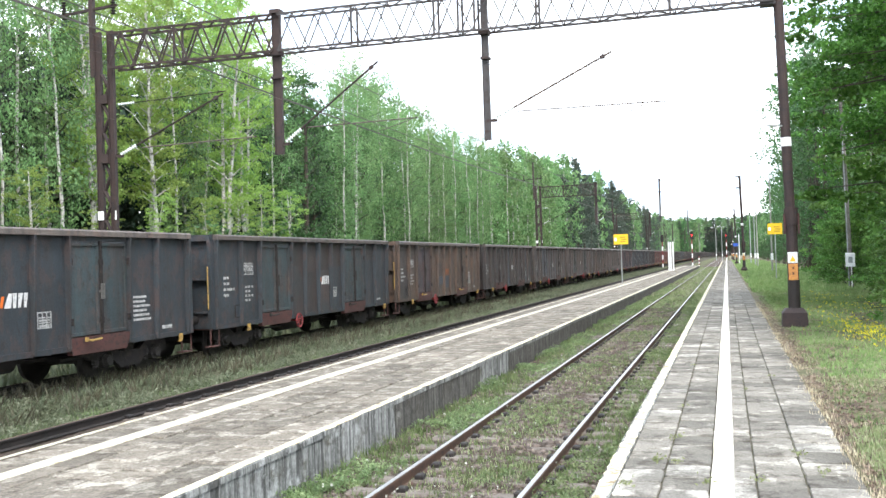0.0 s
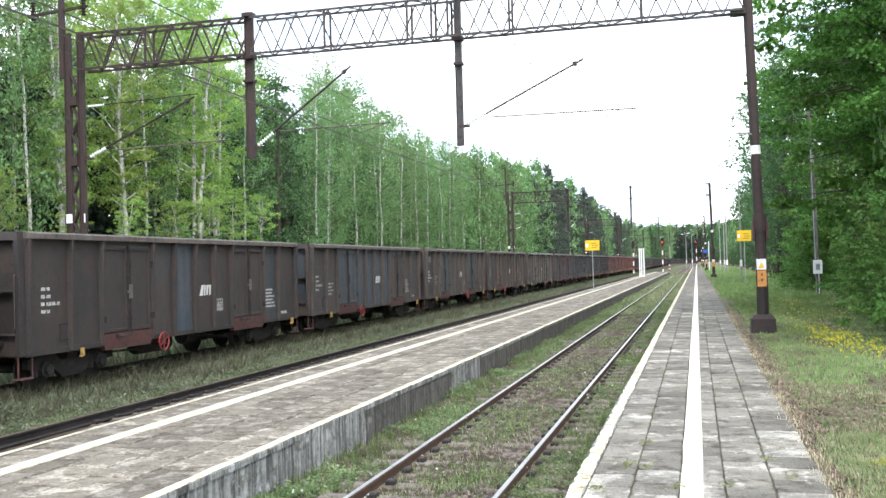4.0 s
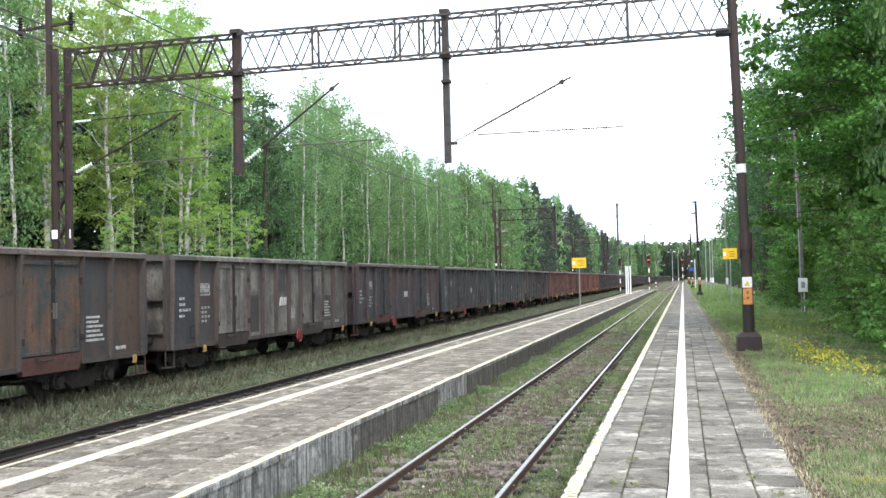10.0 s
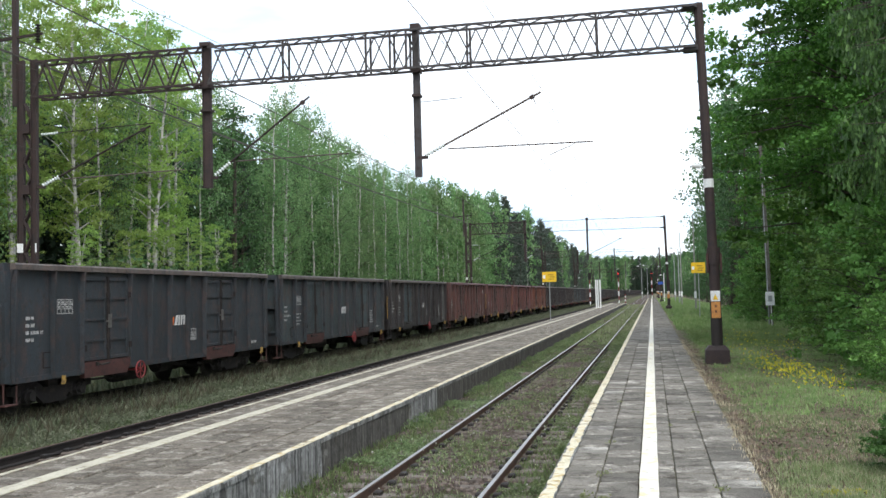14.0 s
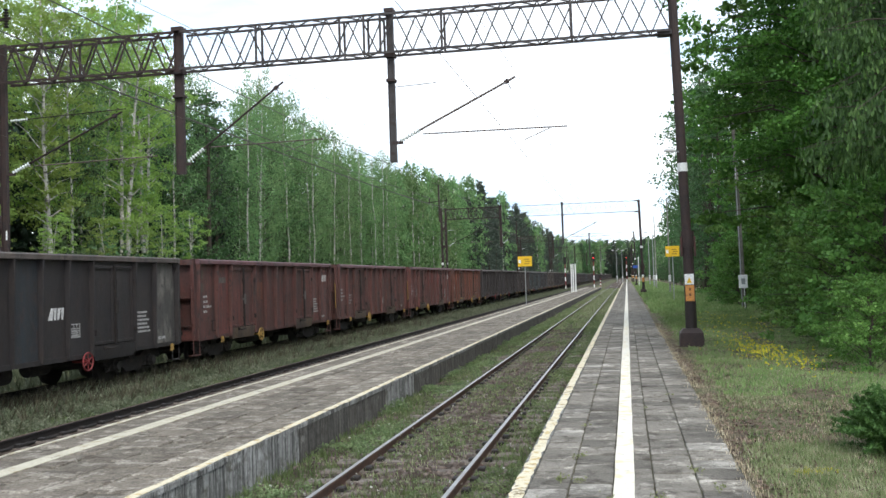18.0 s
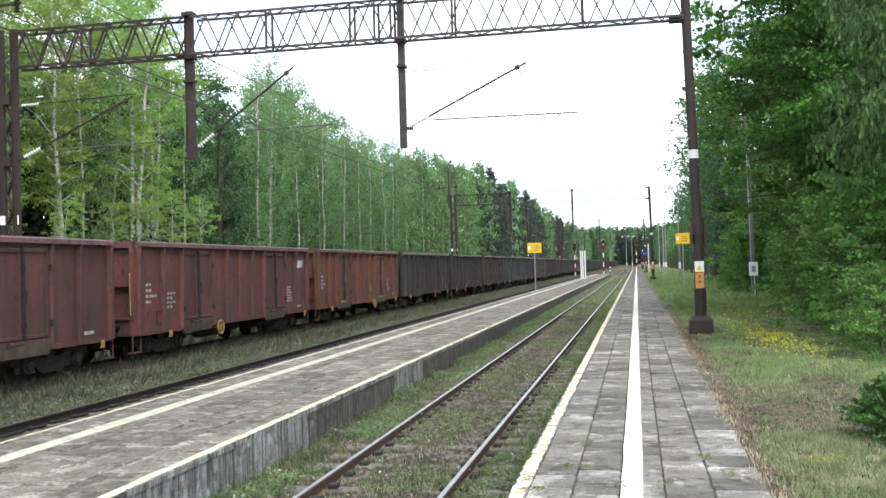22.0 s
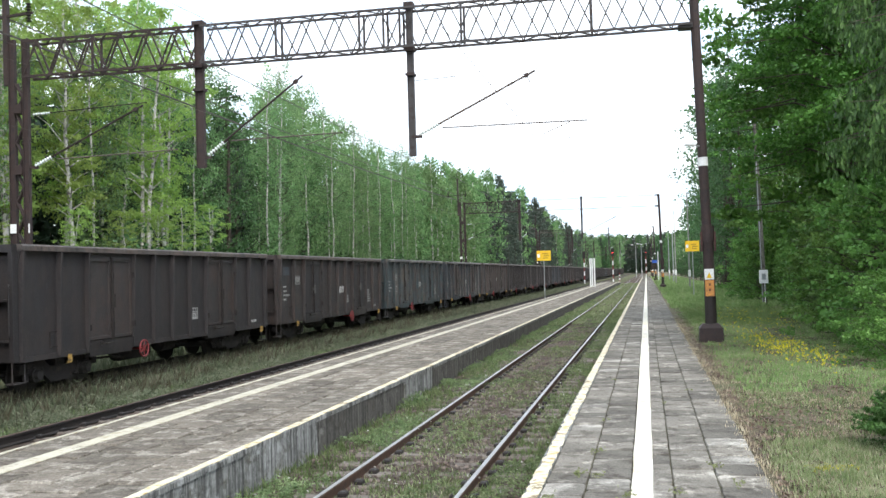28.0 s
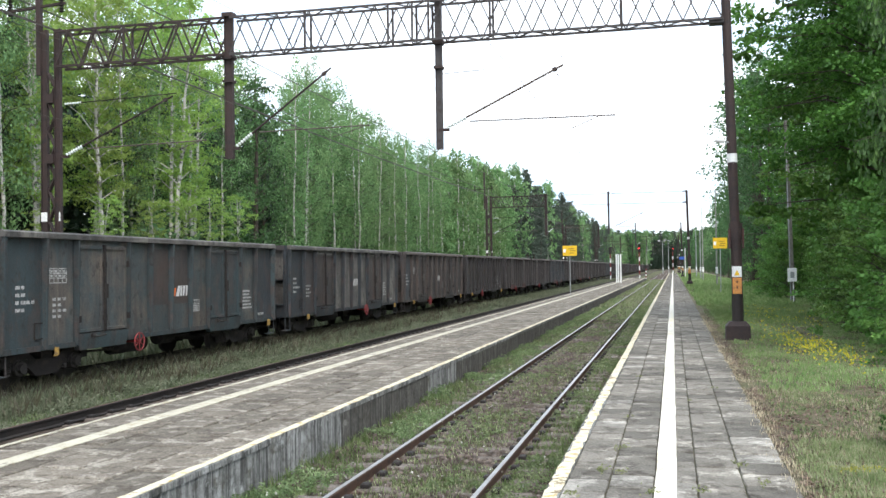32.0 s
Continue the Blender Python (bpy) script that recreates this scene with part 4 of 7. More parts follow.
        put("rope_hook", Geo().box(*sorted((1.42 * s, 1.50 * s)), -4.73, -4.69, 0.67, 0.84).box(*sorted((1.42 * s, 1.46 * s)), -4.76, -4.66, 0.65, 0.69), "yellow")
        put("rope_hook", Geo().box(*sorted((1.42 * s, 1.50 * s)), 5.94, 5.98, 0.67, 0.84).box(*sorted((1.42 * s, 1.46 * s)), 5.91, 6.01, 0.65, 0.69), "yellow")
    put = near
    put("far_side", far, "paint")
    for e in (1, -1):
        y0, y1 = sorted((6.37 * e, 6.40 * e))
        g = Geo().box(-1.36, 1.36, y0, y1, 0.9, 3.1)
        put("end_wall", g, "paint")
        ya, yb = sorted((6.40 * e, 6.47 * e))
        yc, yd = sorted((6.40 * e, 6.575 * e))
        put("end_frame", Geo().box(-1.4, 1.4, yc, yd, 3.06, 3.22).box(-1.4, 1.4, ya, yb, 2.0, 2.1).box(-1.4, 1.4, ya, yb, 0.82, 1.25).box(-0.5, -0.4, ya, yb, 1.25, 3.06).box(0.4, 0.5, ya, yb, 1.25, 3.06), "post")
        for x in (-1.42, 1.32):
            put("corner_post", Geo().hexa([(x, yc, 0.82), (x + 0.10, yc, 0.82), (x + 0.10, yd, 0.82), (x, yd, 0.82)], [(x, yc, 3.06), (x + 0.10, yc, 3.06), (x + 0.10, yd, 3.06), (x, yd, 3.06)]), "post")
        put("end_shelf", Geo().box(-1.32, 1.32, *sorted((6.47 * e, 6.56 * e)), 2.06, 2.10).box(-1.32, 1.32, *sorted((6.47 * e, 6.56 * e)), 1.22, 1.26), "post")
        put("corner_gusset", Geo().hexa([(1.34, 5.95 * e, 3.06), (1.48, 5.95 * e, 3.06), (1.48, 6.40 * e, 3.06), (1.34, 6.40 * e, 3.06)], [(1.34, 5.95 * e, 3.09), (1.48, 5.95 * e, 3.09), (1.48, 6.40 * e, 3.09), (1.34, 6.40 * e, 3.09)]).hexa([(1.36, 6.2 * e, 2.7), (1.38, 6.2 * e, 2.7), (1.38, 6.4 * e, 2.7), (1.36, 6.4 * e, 2.7)], [(1.36, 6.2 * e, 3.06), (1.48, 6.2 * e, 3.06), (1.48, 6.4 * e, 3.06), (1.36, 6.4 * e, 3.06)]), "post")
        put("handrail", Geo().tube([(1.33, 6.57 * e, 1.32), (1.36, 6.63 * e, 1.36), (1.36, 6.63 * e, 2.36), (1.33, 6.57 * e, 2.4)], 0.016, 6), "handrail")
        put("headstock", Geo().box(-1.3, 1.3, *sorted((6.2 * e, 6.42 * e)), 0.78, 1.2), "sill")
        put("step", Geo().tube([(1.36, 6.15 * e, 0.85), (1.36, 6.15 * e, 0.38), (1.36, 6.55 * e, 0.38), (1.36, 6.55 * e, 0.85)], 0.018, 6).box(1.2, 1.4, *sorted((6.15 * e, 6.55 * e)), 0.36, 0.385), "step")
        for x in (-0.875, 0.875):
            put("buffer", Geo().tube([(x, 6.42 * e, 1.05), (x, 6.78 * e, 1.05)], 0.105, 12).tube([(x, 6.78 * e, 1.05), (x, 6.96 * e, 1.05)], 0.07, 10).tube([(x, 6.95 * e, 1.05), (x, 6.99 * e, 1.05), (x, 7.01 * e, 1.05)], [0.225, 0.22, 0.15], 14), "under")
        put("coupling", Geo().box(-0.05, 0.05, *sorted((6.42 * e, 6.85 * e)), 0.98, 1.1).ring((0, 6.88 * e, 0.85), (1, 0, 0), 0.16, 0.025, 12, 5), "under")
    put("floor", Geo().box(-1.37, 1.37, -6.37, 6.37, 1.06, 1.12), "dark")
    put("underframe", Geo().box(-0.55, -0.42, -6.2, 6.2, 0.78, 1.06).box(0.42, 0.55, -6.2, 6.2, 0.78, 1.06).box(-1.25, 1.25, -1.1, -0.95, 0.8, 1.0).box(-1.25, 1.25, 0.95, 1.1, 0.8, 1.0), "under")
    put("air_tank", Geo().tube([(0.75, -1.75, 0.62), (0.75, -1.7, 0.62), (0.75, -0.35, 0.62), (0.75, -0.3, 0.62)], [0.1, 0.22, 0.22, 0.1], 14), "under", smooth=True)
    put("brake_cylinder", Geo().tube([(0.7, 0.5, 0.66), (0.7, 1.15, 0.66)], 0.19, 12).beam((0.7, 1.15, 0.66), (0.7, 2.2, 0.62), 0.06), "under")
    put("brake_rod", Geo().beam((1.1, -3.4, 0.62), (1.1, -2.1, 0.58), 0.05), "under")
    put("brake_rod", Geo().beam((1.1, 2.1, 0.6), (1.1, 3.4, 0.62), 0.05), "under")
    put("hand_wheel", Geo().ring((1.5, -1.62, 0.72), (1, 0, 0), 0.21, 0.02, 18, 6).beam((1.5, -1.62, 0.52), (1.5, -1.62, 0.92), 0.02).beam((1.5, -1.79, 0.62), (1.5, -1.45, 0.82), 0.02).beam((1.5, -1.79, 0.82), (1.5, -1.45, 0.62), 0.02).tube([(1.1, -1.62, 0.72), (1.53, -1.62, 0.72)], 0.03, 6), "handwheel")
    # bogie: bolster, side frames, axle boxes with springs, wheelsets
    put("bogie", Geo().box(-1.05, 1.05, -0.17, 0.17, 0.42, 0.8), "under")
    for x in (-1.0, 1.0):
        sec = [(0.09, -0.1), (0.09, 0.1), (-0.09, 0.1), (-0.09, -0.1)]
        g = Geo()
        prev = None
        verts, faces = [], []
        for q, z, h in ((-1.42, 0.60, 0.10), (-0.6, 0.60, 0.16), (-0.35, 0.42, 0.17), (0.35, 0.42, 0.17), (0.6, 0.60, 0.16), (1.42, 0.60, 0.10)):
            verts += [(x - 0.065, q, z - h), (x + 0.065, q, z - h), (x + 0.065, q, z + h), (x - 0.065, q, z + h)]
        for i in range(5):
            for k in range(4):
                faces.append((i * 4 + k, i * 4 + (k + 1) % 4, (i + 1) * 4 + (k + 1) % 4, (i + 1) * 4 + k))
        faces += [(3, 2, 1, 0), (20, 21, 22, 23)]
        put("side_frame", g.add(verts, faces), "under", "bogie")
        o = 1 if x > 0 else -1
        for y in (-0.9, 0.9):
            put("axle_box", Geo().tube([(x - 0.12 * o, y, 0.46), (x + 0.12 * o, y, 0.46), (x + 0.121 * o, y, 0.46), (x + 0.2 * o, y, 0.46)], [0.17, 0.17, 0.12, 0.11], 10), "gear", "bogie")
            if o > 0:
                for dy in (-0.25, 0.25):
                    put("spring", Geo().tube([(x, y + dy, 0.31 + 0.028 * i) for i in range(12)], [0.085 if i % 2 else 0.065 for i in range(12)], 8), "gear", "bogie")
    put("wheelset", Geo().tube([(0.68, 0, 0), (0.70, 0, 0), (0.72, 0, 0), (0.83, 0, 0)], [0.3, 0.49, 0.46, 0.455], 24).tube([(-0.83, 0, 0), (-0.72, 0, 0), (-0.70, 0, 0), (-0.68, 0, 0)], [0.455, 0.46, 0.49, 0.3], 24).tube([(-0.9, 0, 0), (0.9, 0, 0)], 0.09, 10).box(0.831, 0.84, -0.32, 0.32, -0.03, 0.03).box(0.831, 0.84, -0.03, 0.03, -0.32, 0.32), "wheel", "bogie")

    # painted lettering as plain bars on the camera's side
    def bars(rows):
        q = Geo()
        for y0, y1, z0, z1 in rows:
            q.box(1.3905, 1.394, y0, y1, z0, z1)
        return q

    put("number_marking", bars([(-5.9 + 0.16 * j, -5.9 + 0.16 * j + w, 2.06 - 0.15 * i, 2.13 - 0.15 * i) for i, r in enumerate(((0.13, 0.1), (0.12, 0.13), (0.1, 0.14, 0.12, 0.09), (0.14, 0.1))) for j, w in enumerate(r)]), "mark")
    put("load_table", bars([(-4.85, -4.28, z, z + 0.022) for z in (2.46, 2.36, 2.26, 2.16)] + [(-4.85 + 0.14 * i, -4.83 + 0.14 * i, 2.16, 2.47) for i in range(5)] + [(-4.81 + 0.14 * i, -4.74 + 0.14 * i, z, z + 0.05) for i in range(4) for z in (2.29, 2.39)]), "mark")
    put("data_marking", bars([(-4.75 + 0.17 * j, -4.75 + 0.17 * j + 0.11, 1.80 - 0.12 * i, 1.86 - 0.12 * i) for i in range(4) for j in range(3 - i % 2)]), "mark")
    def slant(y0, y1, z0, z1, x, k=0.09):
        return Geo().add([(x, y0, z0), (x, y1, z0), (x, y1 + k, z1), (x, y0 + k, z1)], [(0, 1, 2, 3)])

    def wedge(y0, y1, a, b, z0=1.74, z1=2.01, x=1.3945, k=0.05):
        return Geo().add([(x, y0, z0), (x, y1, z0), (x, b + k, z1), (x, a + k, z1)], [(0, 1, 2, 3)])

    for piece in ((0.29, 0.47, 0.37, 0.47), (0.52, 0.60, 0.48, 0.58), (0.65, 0.72, 0.62, 0.74), (0.81, 0.87, 0.76, 0.88)):
        put("emblem_block", wedge(*piece), "emblem")
    put("emblem_flash", slant(0.19, 0.26, 1.75, 1.96, 1.3945, 0.05), "flash")
    put("door_lever", Geo().tube([(1.50, 2.45, 1.00), (1.56, 2.55, 0.97), (1.56, 2.85, 0.99)], 0.022, 6).box(1.47, 1.53, 2.43, 2.47, 0.95, 1.04), "lever")
    put("door_lever", Geo().tube([(1.50, -3.5, 1.00), (1.56, -3.4, 0.97), (1.56, -3.1, 0.99)], 0.022, 6).box(1.47, 1.53, -3.52, -3.48, 0.95, 1.04), "lever")
    put("label_holder", Geo().box(1.391, 1.41, -5.35, -5.33, 1.05, 1.35).box(1.391, 1.41, -5.05, -5.03, 1.05, 1.35).box(1.391, 1.41, -5.35, -5.03, 1.03, 1.05).box(1.391, 1.41, -5.35, -5.03, 1.35, 1.37), "dark")
    put("inspection_grid", bars([(1.15, 1.55, z, z + 0.025) for z in (1.3, 1.4, 1.5, 1.6)] + [(y, y + 0.03, 1.3, 1.625) for y in (1.15, 1.28, 1.40, 1.52)] + [(1.2, 1.5, 1.33, 1.38), (1.2, 1.5, 1.44, 1.48)]), "mark")
    put("notice_marking", bars([(4.2, 4.2 + w, 1.75 - 0.1 * i, 1.80 - 0.1 * i) for i, w in enumerate((0.5, 0.45, 0.62, 0.5, 0.6, 0.66))]), "mark")
    put("small_marking", bars([(5.3, 5.7, 1.0, 1.08)]), "mark")
    return out


WAGON_PARTS = wagon_meshes()
BLACKISH = (0.03, 0.027, 0.025)
PAINTS = {}


def paint_of(name, *args, **kw):
    PAINTS[name] = wagon_paint("wagon_" + name, *args, **kw)


RUST = (0.080, 0.040, 0.029)
paint_of("slate", (0.026, 0.034, 0.041), (0.021, 0.028, 0.034), RUST, 0.12)
paint_of("slate_rusty", (0.036, 0.041, 0.043), (0.040, 0.033, 0.032), (0.060, 0.037, 0.031), 0.5)
paint_of("teal", (0.033, 0.051, 0.056), (0.028, 0.041, 0.045), RUST, 0.2)
paint_of("brown", (0.075, 0.051, 0.038), (0.054, 0.042, 0.035), (0.092, 0.049, 0.030), 0.55)
paint_of("dark_brown", (0.035, 0.028, 0.026), (0.024, 0.022, 0.022), (0.050, 0.031, 0.026), 0.5)
paint_of("blue", (0.043, 0.059, 0.076), (0.050, 0.061, 0.074), (0.071, 0.052, 0.054), 0.3)
paint_of("grey_brown", (0.050, 0.042, 0.038), (0.037, 0.034, 0.034), (0.067, 0.042, 0.034), 0.5)
paint_of("brown_slate", (0.056, 0.034, 0.034), (0.031, 0.032, 0.041), (0.068, 0.037, 0.034), 0.4)
paint_of("pale", (0.118, 0.110, 0.100), (0.066, 0.064, 0.060), (0.048, 0.037, 0.034), 0.35, pale=0.5, pale_tone=(0.185, 0.174, 0.155))
paint_of("oxide", (0.106, 0.038, 0.032), (0.080, 0.033, 0.027), (0.064, 0.032, 0.027), 0.4)
paint_of("oxide_pink", (0.141, 0.045, 0.039), (0.105, 0.040, 0.033), (0.080, 0.034, 0.029), 0.3)
paint_of("orange_oxide", (0.151, 0.049, 0.029), (0.112, 0.043, 0.027), (0.083, 0.038, 0.027), 0.4)
paint_of("patched", (0.042, 0.057, 0.060), (0.050, 0.062, 0.064), (0.080, 0.058, 0.046), 0.25, pale=0.45, pale_tone=(0.110, 0.092, 0.076))
paint_of("charcoal", (0.022, 0.019, 0.0195), (0.017, 0.015, 0.0165), (0.036, 0.026, 0.023), 0.45)

paint_of("post_dust", (0.066, 0.055, 0.050), (0.050, 0.043, 0.041), (0.070, 0.045, 0.036), 0.5)
paint_of("teal_rust", (0.033, 0.051, 0.056), (0.030, 0.043, 0.047), (0.150, 0.072, 0.036), 0.72)
paint_of("ochre", (0.107, 0.073, 0.045), (0.081, 0.053, 0.038), (0.056, 0.037, 0.032), 0.5)

# body, doors, posts, sill under the doors, hand wheel, emblem and what one would call the colour
WAGONS = [
    ("slate", "slate", "slate", 1, "r", 4, "slate grey"),
    ("slate", "teal", "slate", 1, "r", 1, "dark slate"),
    ("slate", "teal", "slate", 1, "r", 1, "rust-stained slate grey"),
    ("brown", "brown", "brown", 1, "r", 2, "rusty brown"),
    ("dark_brown", "dark_brown", "dark_brown", 1, "r", 4, "dark brown"),
    ("blue", "grey_brown", "grey_brown", 1, "r", 4, "faded blue-grey"),
    ("grey_brown", "teal", "grey_brown", 1, "r", 4, "dusty grey-brown"),
    ("brown", "teal", "grey_brown", 1, "r", 4, "rusty brown"),
    ("pale", "pale", "grey_brown", 0, "r", 4, "bleached pale grey"),
    ("brown_slate", "slate", "brown_slate", 1, "r", 4, "brown and slate"),
    ("slate", "slate", "slate", 1, "r", 1, "dark slate"),
    ("teal", "teal", "slate", 1, "r", 4, "grey-green"),
    ("charcoal", "charcoal", "charcoal", 0, "r", 4, "dark charcoal"),
    ("oxide", "oxide", "oxide", 0, "y", 3, "red-brown"),
    ("oxide", "oxide", "oxide", 0, "y", 0, "red-brown"),
    ("oxide_pink", "oxide", "oxide_pink", 0, "y", 3, "faded oxide red"),
    ("orange_oxide", "orange_oxide", "orange_oxide", 0, "y", 0, "orange-red oxide"),
    ("dark_brown", "dark_brown", "charcoal", 1, "r", 0, "dark brown-grey"),
    ("charcoal", "dark_brown", "charcoal", 0, "r", 0, "sooty charcoal"),
    ("dark_brown", "charcoal", "dark_brown", 0, "r", 4, "dark brown"),
    ("patched", "patched", "teal", 0, "r", 1, "weathered teal-grey"),
    ("pale", "grey_brown", "slate", 0, "r", 4, "bleached grey"),
    ("dark_brown", "grey_brown", "charcoal", 0, "r", 4, "dark brown"),
    ("charcoal", "charcoal", "charcoal", 0, "r", 0, "sooty charcoal"),
]


# top rails paler than the posts: dust, plus sky light put into the colour
paint_of("rail_dust_skylit", (0.105, 0.088, 0.078), (0.080, 0.068, 0.062), (0.115, 0.074, 0.058), 0.4)
paint_of("rail_red", (0.155, 0.071, 0.077), (0.124, 0.063, 0.069), (0.107, 0.058, 0.063), 0.4)
# bays that have been repainted or have rusted differently, counted from the end that comes first
BAYS = {2: {3: "slate_rusty", 4: "dark_brown", 5: "slate_rusty"}, 3: {0: "grey_brown"}, 4: {3: "slate_rusty", 4: "blue", 8: "slate"}, 5: {0: "grey_brown", 1: "grey_brown", 8: "grey_brown", 9: "dark_brown"},
        6: {0: "dark_brown", 8: "slate_rusty"}, 7: {0: "slate_rusty", 1: "brown_slate", 5: "brown", 8: "slate_rusty"}, 8: {0: "slate", 1: "slate_rusty"}, 9: {5: "slate", 6: "slate", 8: "brown_slate", 1: "slate"},
        11: {8: "slate", 1: "slate"}, 12: {0: "dark_brown", 9: "pale", 4: "slate"}, 13: {1: "oxide_pink", 9: "oxide_pink"}, 15: {4: "oxide", 8: "oxide", 9: "oxide_pink"}, 17: {0: "grey_brown", 5: "charcoal"},
        19: {1: "grey_brown", 8: "charcoal"}, 20: {0: "teal", 9: "slate"}, 21: {0: "slate", 1: "slate_rusty"}, 22: {0: "slate", 3: "grey_brown"}}
DOORS = {5: {0: "blue"}, 7: {0: "brown", 1: "teal_rust"}, 9: {1: "slate"}, 3: {0: "brown_slate"}, 12: {0: "teal"}, 20: {1: "teal"}}
WHEEL_B = {6, 8, 11, 12, 16, 17, 19, 21}      # wagons that stand the other way round


YELLOW_RAILS = {1, 2, 3, 12, 14, 15}
SMALL_PARTS = {"lock_handle", "hinge", "lock_bar", "rope_hook", "step", "axle_box", "spring", "brake_rod", "brake_cylinder", "coupling", "handrail", "corner_gusset", "load_table", "data_marking", "small_marking", "notice_marking", "inspection_grid", "label_holder", "door_lever", "air_tank"}


def make_wagon(k):
    body, door, post, redsill, wheel, emblem, words = WAGONS[k % len(WAGONS)] if k < len(WAGONS) else WAGONS[(17, 22, 10, 18, 4, 23)[k % 6]]
    w = thing("freight_wagon", f"open bogie freight wagon in {words} paint, worn and rust-marked", "freight wagon", None, "wagons of the freight train")
    paints = {"paint": PAINTS[body], "door": PAINTS[door], "post": PAINTS["post_dust" if k in (6, 8, 22) else post], "rail": PAINTS["rail_red" if "oxide" in body else "pale" if body in ("pale", "patched") else "rail_dust_skylit"], "sill": M_REDPART if redsill else PAINTS["ochre"] if "oxide" in body else PAINTS[post], "dark": M_UNDER, "under": M_UNDER, "gear": M_GEAR,
              "wheel": M_WHEEL, "yellow": M_YELLOWPART, "step": M_REDPART if redsill else PAINTS[post], "handle": M_HANDLE if k % 3 == 1 or k in (0, 19) else M_GEAR, "lever": M_YELLOWPART if k in (1, 3, 16) else M_GEAR, "handrail": M_YELLOWPART if k in YELLOW_RAILS else PAINTS[post], "mark": M_MARK, "emblem": M_EMBLEM_RED if emblem == 2 else M_EMBLEM, "flash": M_ORANGEMARK, "handwheel": M_REDWHEEL if wheel == "r" else M_YELLOWPART}
    sets = []
    bogies = []
    count = {"side_panel": 0, "door": 0}
    for name, me, kind, parent in WAGON_PARTS:
        if name.startswith("emblem") and emblem == 0 or name == "emblem_flash" and emblem != 1:
            continue
        if name == "load_table" and k not in (2, 3, 8, 9, 10, 11, 12, 19, 20, 22) or name == "data_marking" and k % 3 == 1 or name == "inspection_grid" and k % 2 and k not in (1, 19) or name == "notice_marking" and k % 4 == 2 or name in ("number_marking", "data_marking") and k in (17, 18, 23):
            continue
        if name == "door_bar" and k not in (10, 23) or k >= 24 and name in SMALL_PARTS:
            continue
        if name == "bogie":
            for y in (-4.5, 4.5):
                b = part(name, me, paints[kind], w)
                b.matrix_local = pose(0, y, 0)
                bogies.append(b)
            continue
        if parent == "bogie" and name != "wheelset":
            for b in bogies:
                part(name, me, paints[kind], b)
            continue
        if name == "wheelset":
            for b in bogies:
                for y in (-0.9, 0.9):
                    a = part(name, me, paints[kind], b)
                    a.matrix_local = pose(0, y, 0.46)
                    sets.append(a)
            continue
        use = paints[kind]
        if name == "side_panel":
            bay = (0, 1, 3, 4, 5, 6, 8, 9)[count[name] % 8]
            count[name] += 1
            use = PAINTS[BAYS.get(k, {}).get(bay, body)]
        if name == "door":
            use = PAINTS[DOORS.get(k, {}).get(count[name] // 2, door)]
            count[name] += 1
        ob = part(name, me, use, w)
        if name in ("number_marking", "load_table", "data_marking", "notice_marking", "inspection_grid"):
            tagged(ob, kind="stuff")
        if name == "hand_wheel" and k in WHEEL_B:
            ob.matrix_local = pose(0, 3.3, 0)
        if name == "emblem_block" and emblem == 3:
            ob.matrix_local = pose(0, 5.1, 0.74)
    return w, sets


def paint_patch(k, y0, y1, z0, z1, material, label):
    part("paint_patch", Geo().box(1.3905, 1.393, y0, y1, z0, z1), material, TRAIN[k][0], label)


def far_wagon_meshes():
    """The same wagon with its pieces joined by paint, for the tail that stays far off."""
    names = {"paint": "body", "door": "doors", "post": "posts", "rail": "top_rail", "under": "running_gear"}
    joined = {kind: Geo() for kind in names}
    for name, me, kind, parent in WAGON_PARTS:
        if kind not in joined or name in SMALL_PARTS or name == "door_bar":
            continue
        offsets = [(0, 0)] if parent != "bogie" and name != "bogie" else [(-4.5, 0), (4.5, 0)]
        for oy, oz in offsets:
            joined[kind].add([(v.co.x, v.co.y + oy, v.co.z + oz) for v in me.vertices], [tuple(f.vertices) for f in me.polygons])
    return [(names[kind], geo.mesh("far_" + names[kind]), kind) for kind, geo in joined.items()]


FAR_WAGON_PARTS = far_wagon_meshes()


def make_far_wagon(k):
    body, door, post, _, _, _, words = WAGONS[(17, 22, 10, 18, 4, 23)[k % 6]]
    w = thing("freight_wagon", f"open bogie freight wagon in {words} paint, far down the train", "freight wagon", None, "wagons of the freight train")
    paints = {"paint": PAINTS[body], "door": PAINTS[door], "post": PAINTS[post], "rail": PAINTS["rail_dust_skylit"], "under": M_UNDER}
    for name, me, kind in FAR_WAGON_PARTS:
        part(name, me, paints[kind], w)
    return w, []


TRAIN = [make_wagon(k) for k in range(30)] + [make_far_wagon(k) for k in range(30, 56)]

for a, b, low in ((-2.0, -1.0, 2.35), (-1.0, 0.0, 2.15), (0.0, 1.0, 2.2), (1.0, 2.0, 2.3), (3.98, 5.05, 2.5)):
    paint_patch(2, a + 0.09, b - 0.09, low, 3.06, PAINTS["dark_brown"], "rust-brown upper half of the panel")
for a, b in ((-1.0, 0.0), (0.0, 1.0)):
    paint_patch(20, a + 0.09, b - 0.09, 1.55, 2.95, PAINTS["grey_brown"], "rust-brown panel under worn paint")
for a, b, z0, z1 in ((-5.05, -3.98, 1.2, 1.9), (-2.0, -1.0, 1.0, 2.1), (0.0, 1.0, 2.2, 2.9), (3.98, 5.05, 1.1, 2.0)):
    paint_patch(8, a + 0.14, b - 0.18, z0, z1, PAINTS["slate_rusty"], "dark blotch where the pale paint has gone")

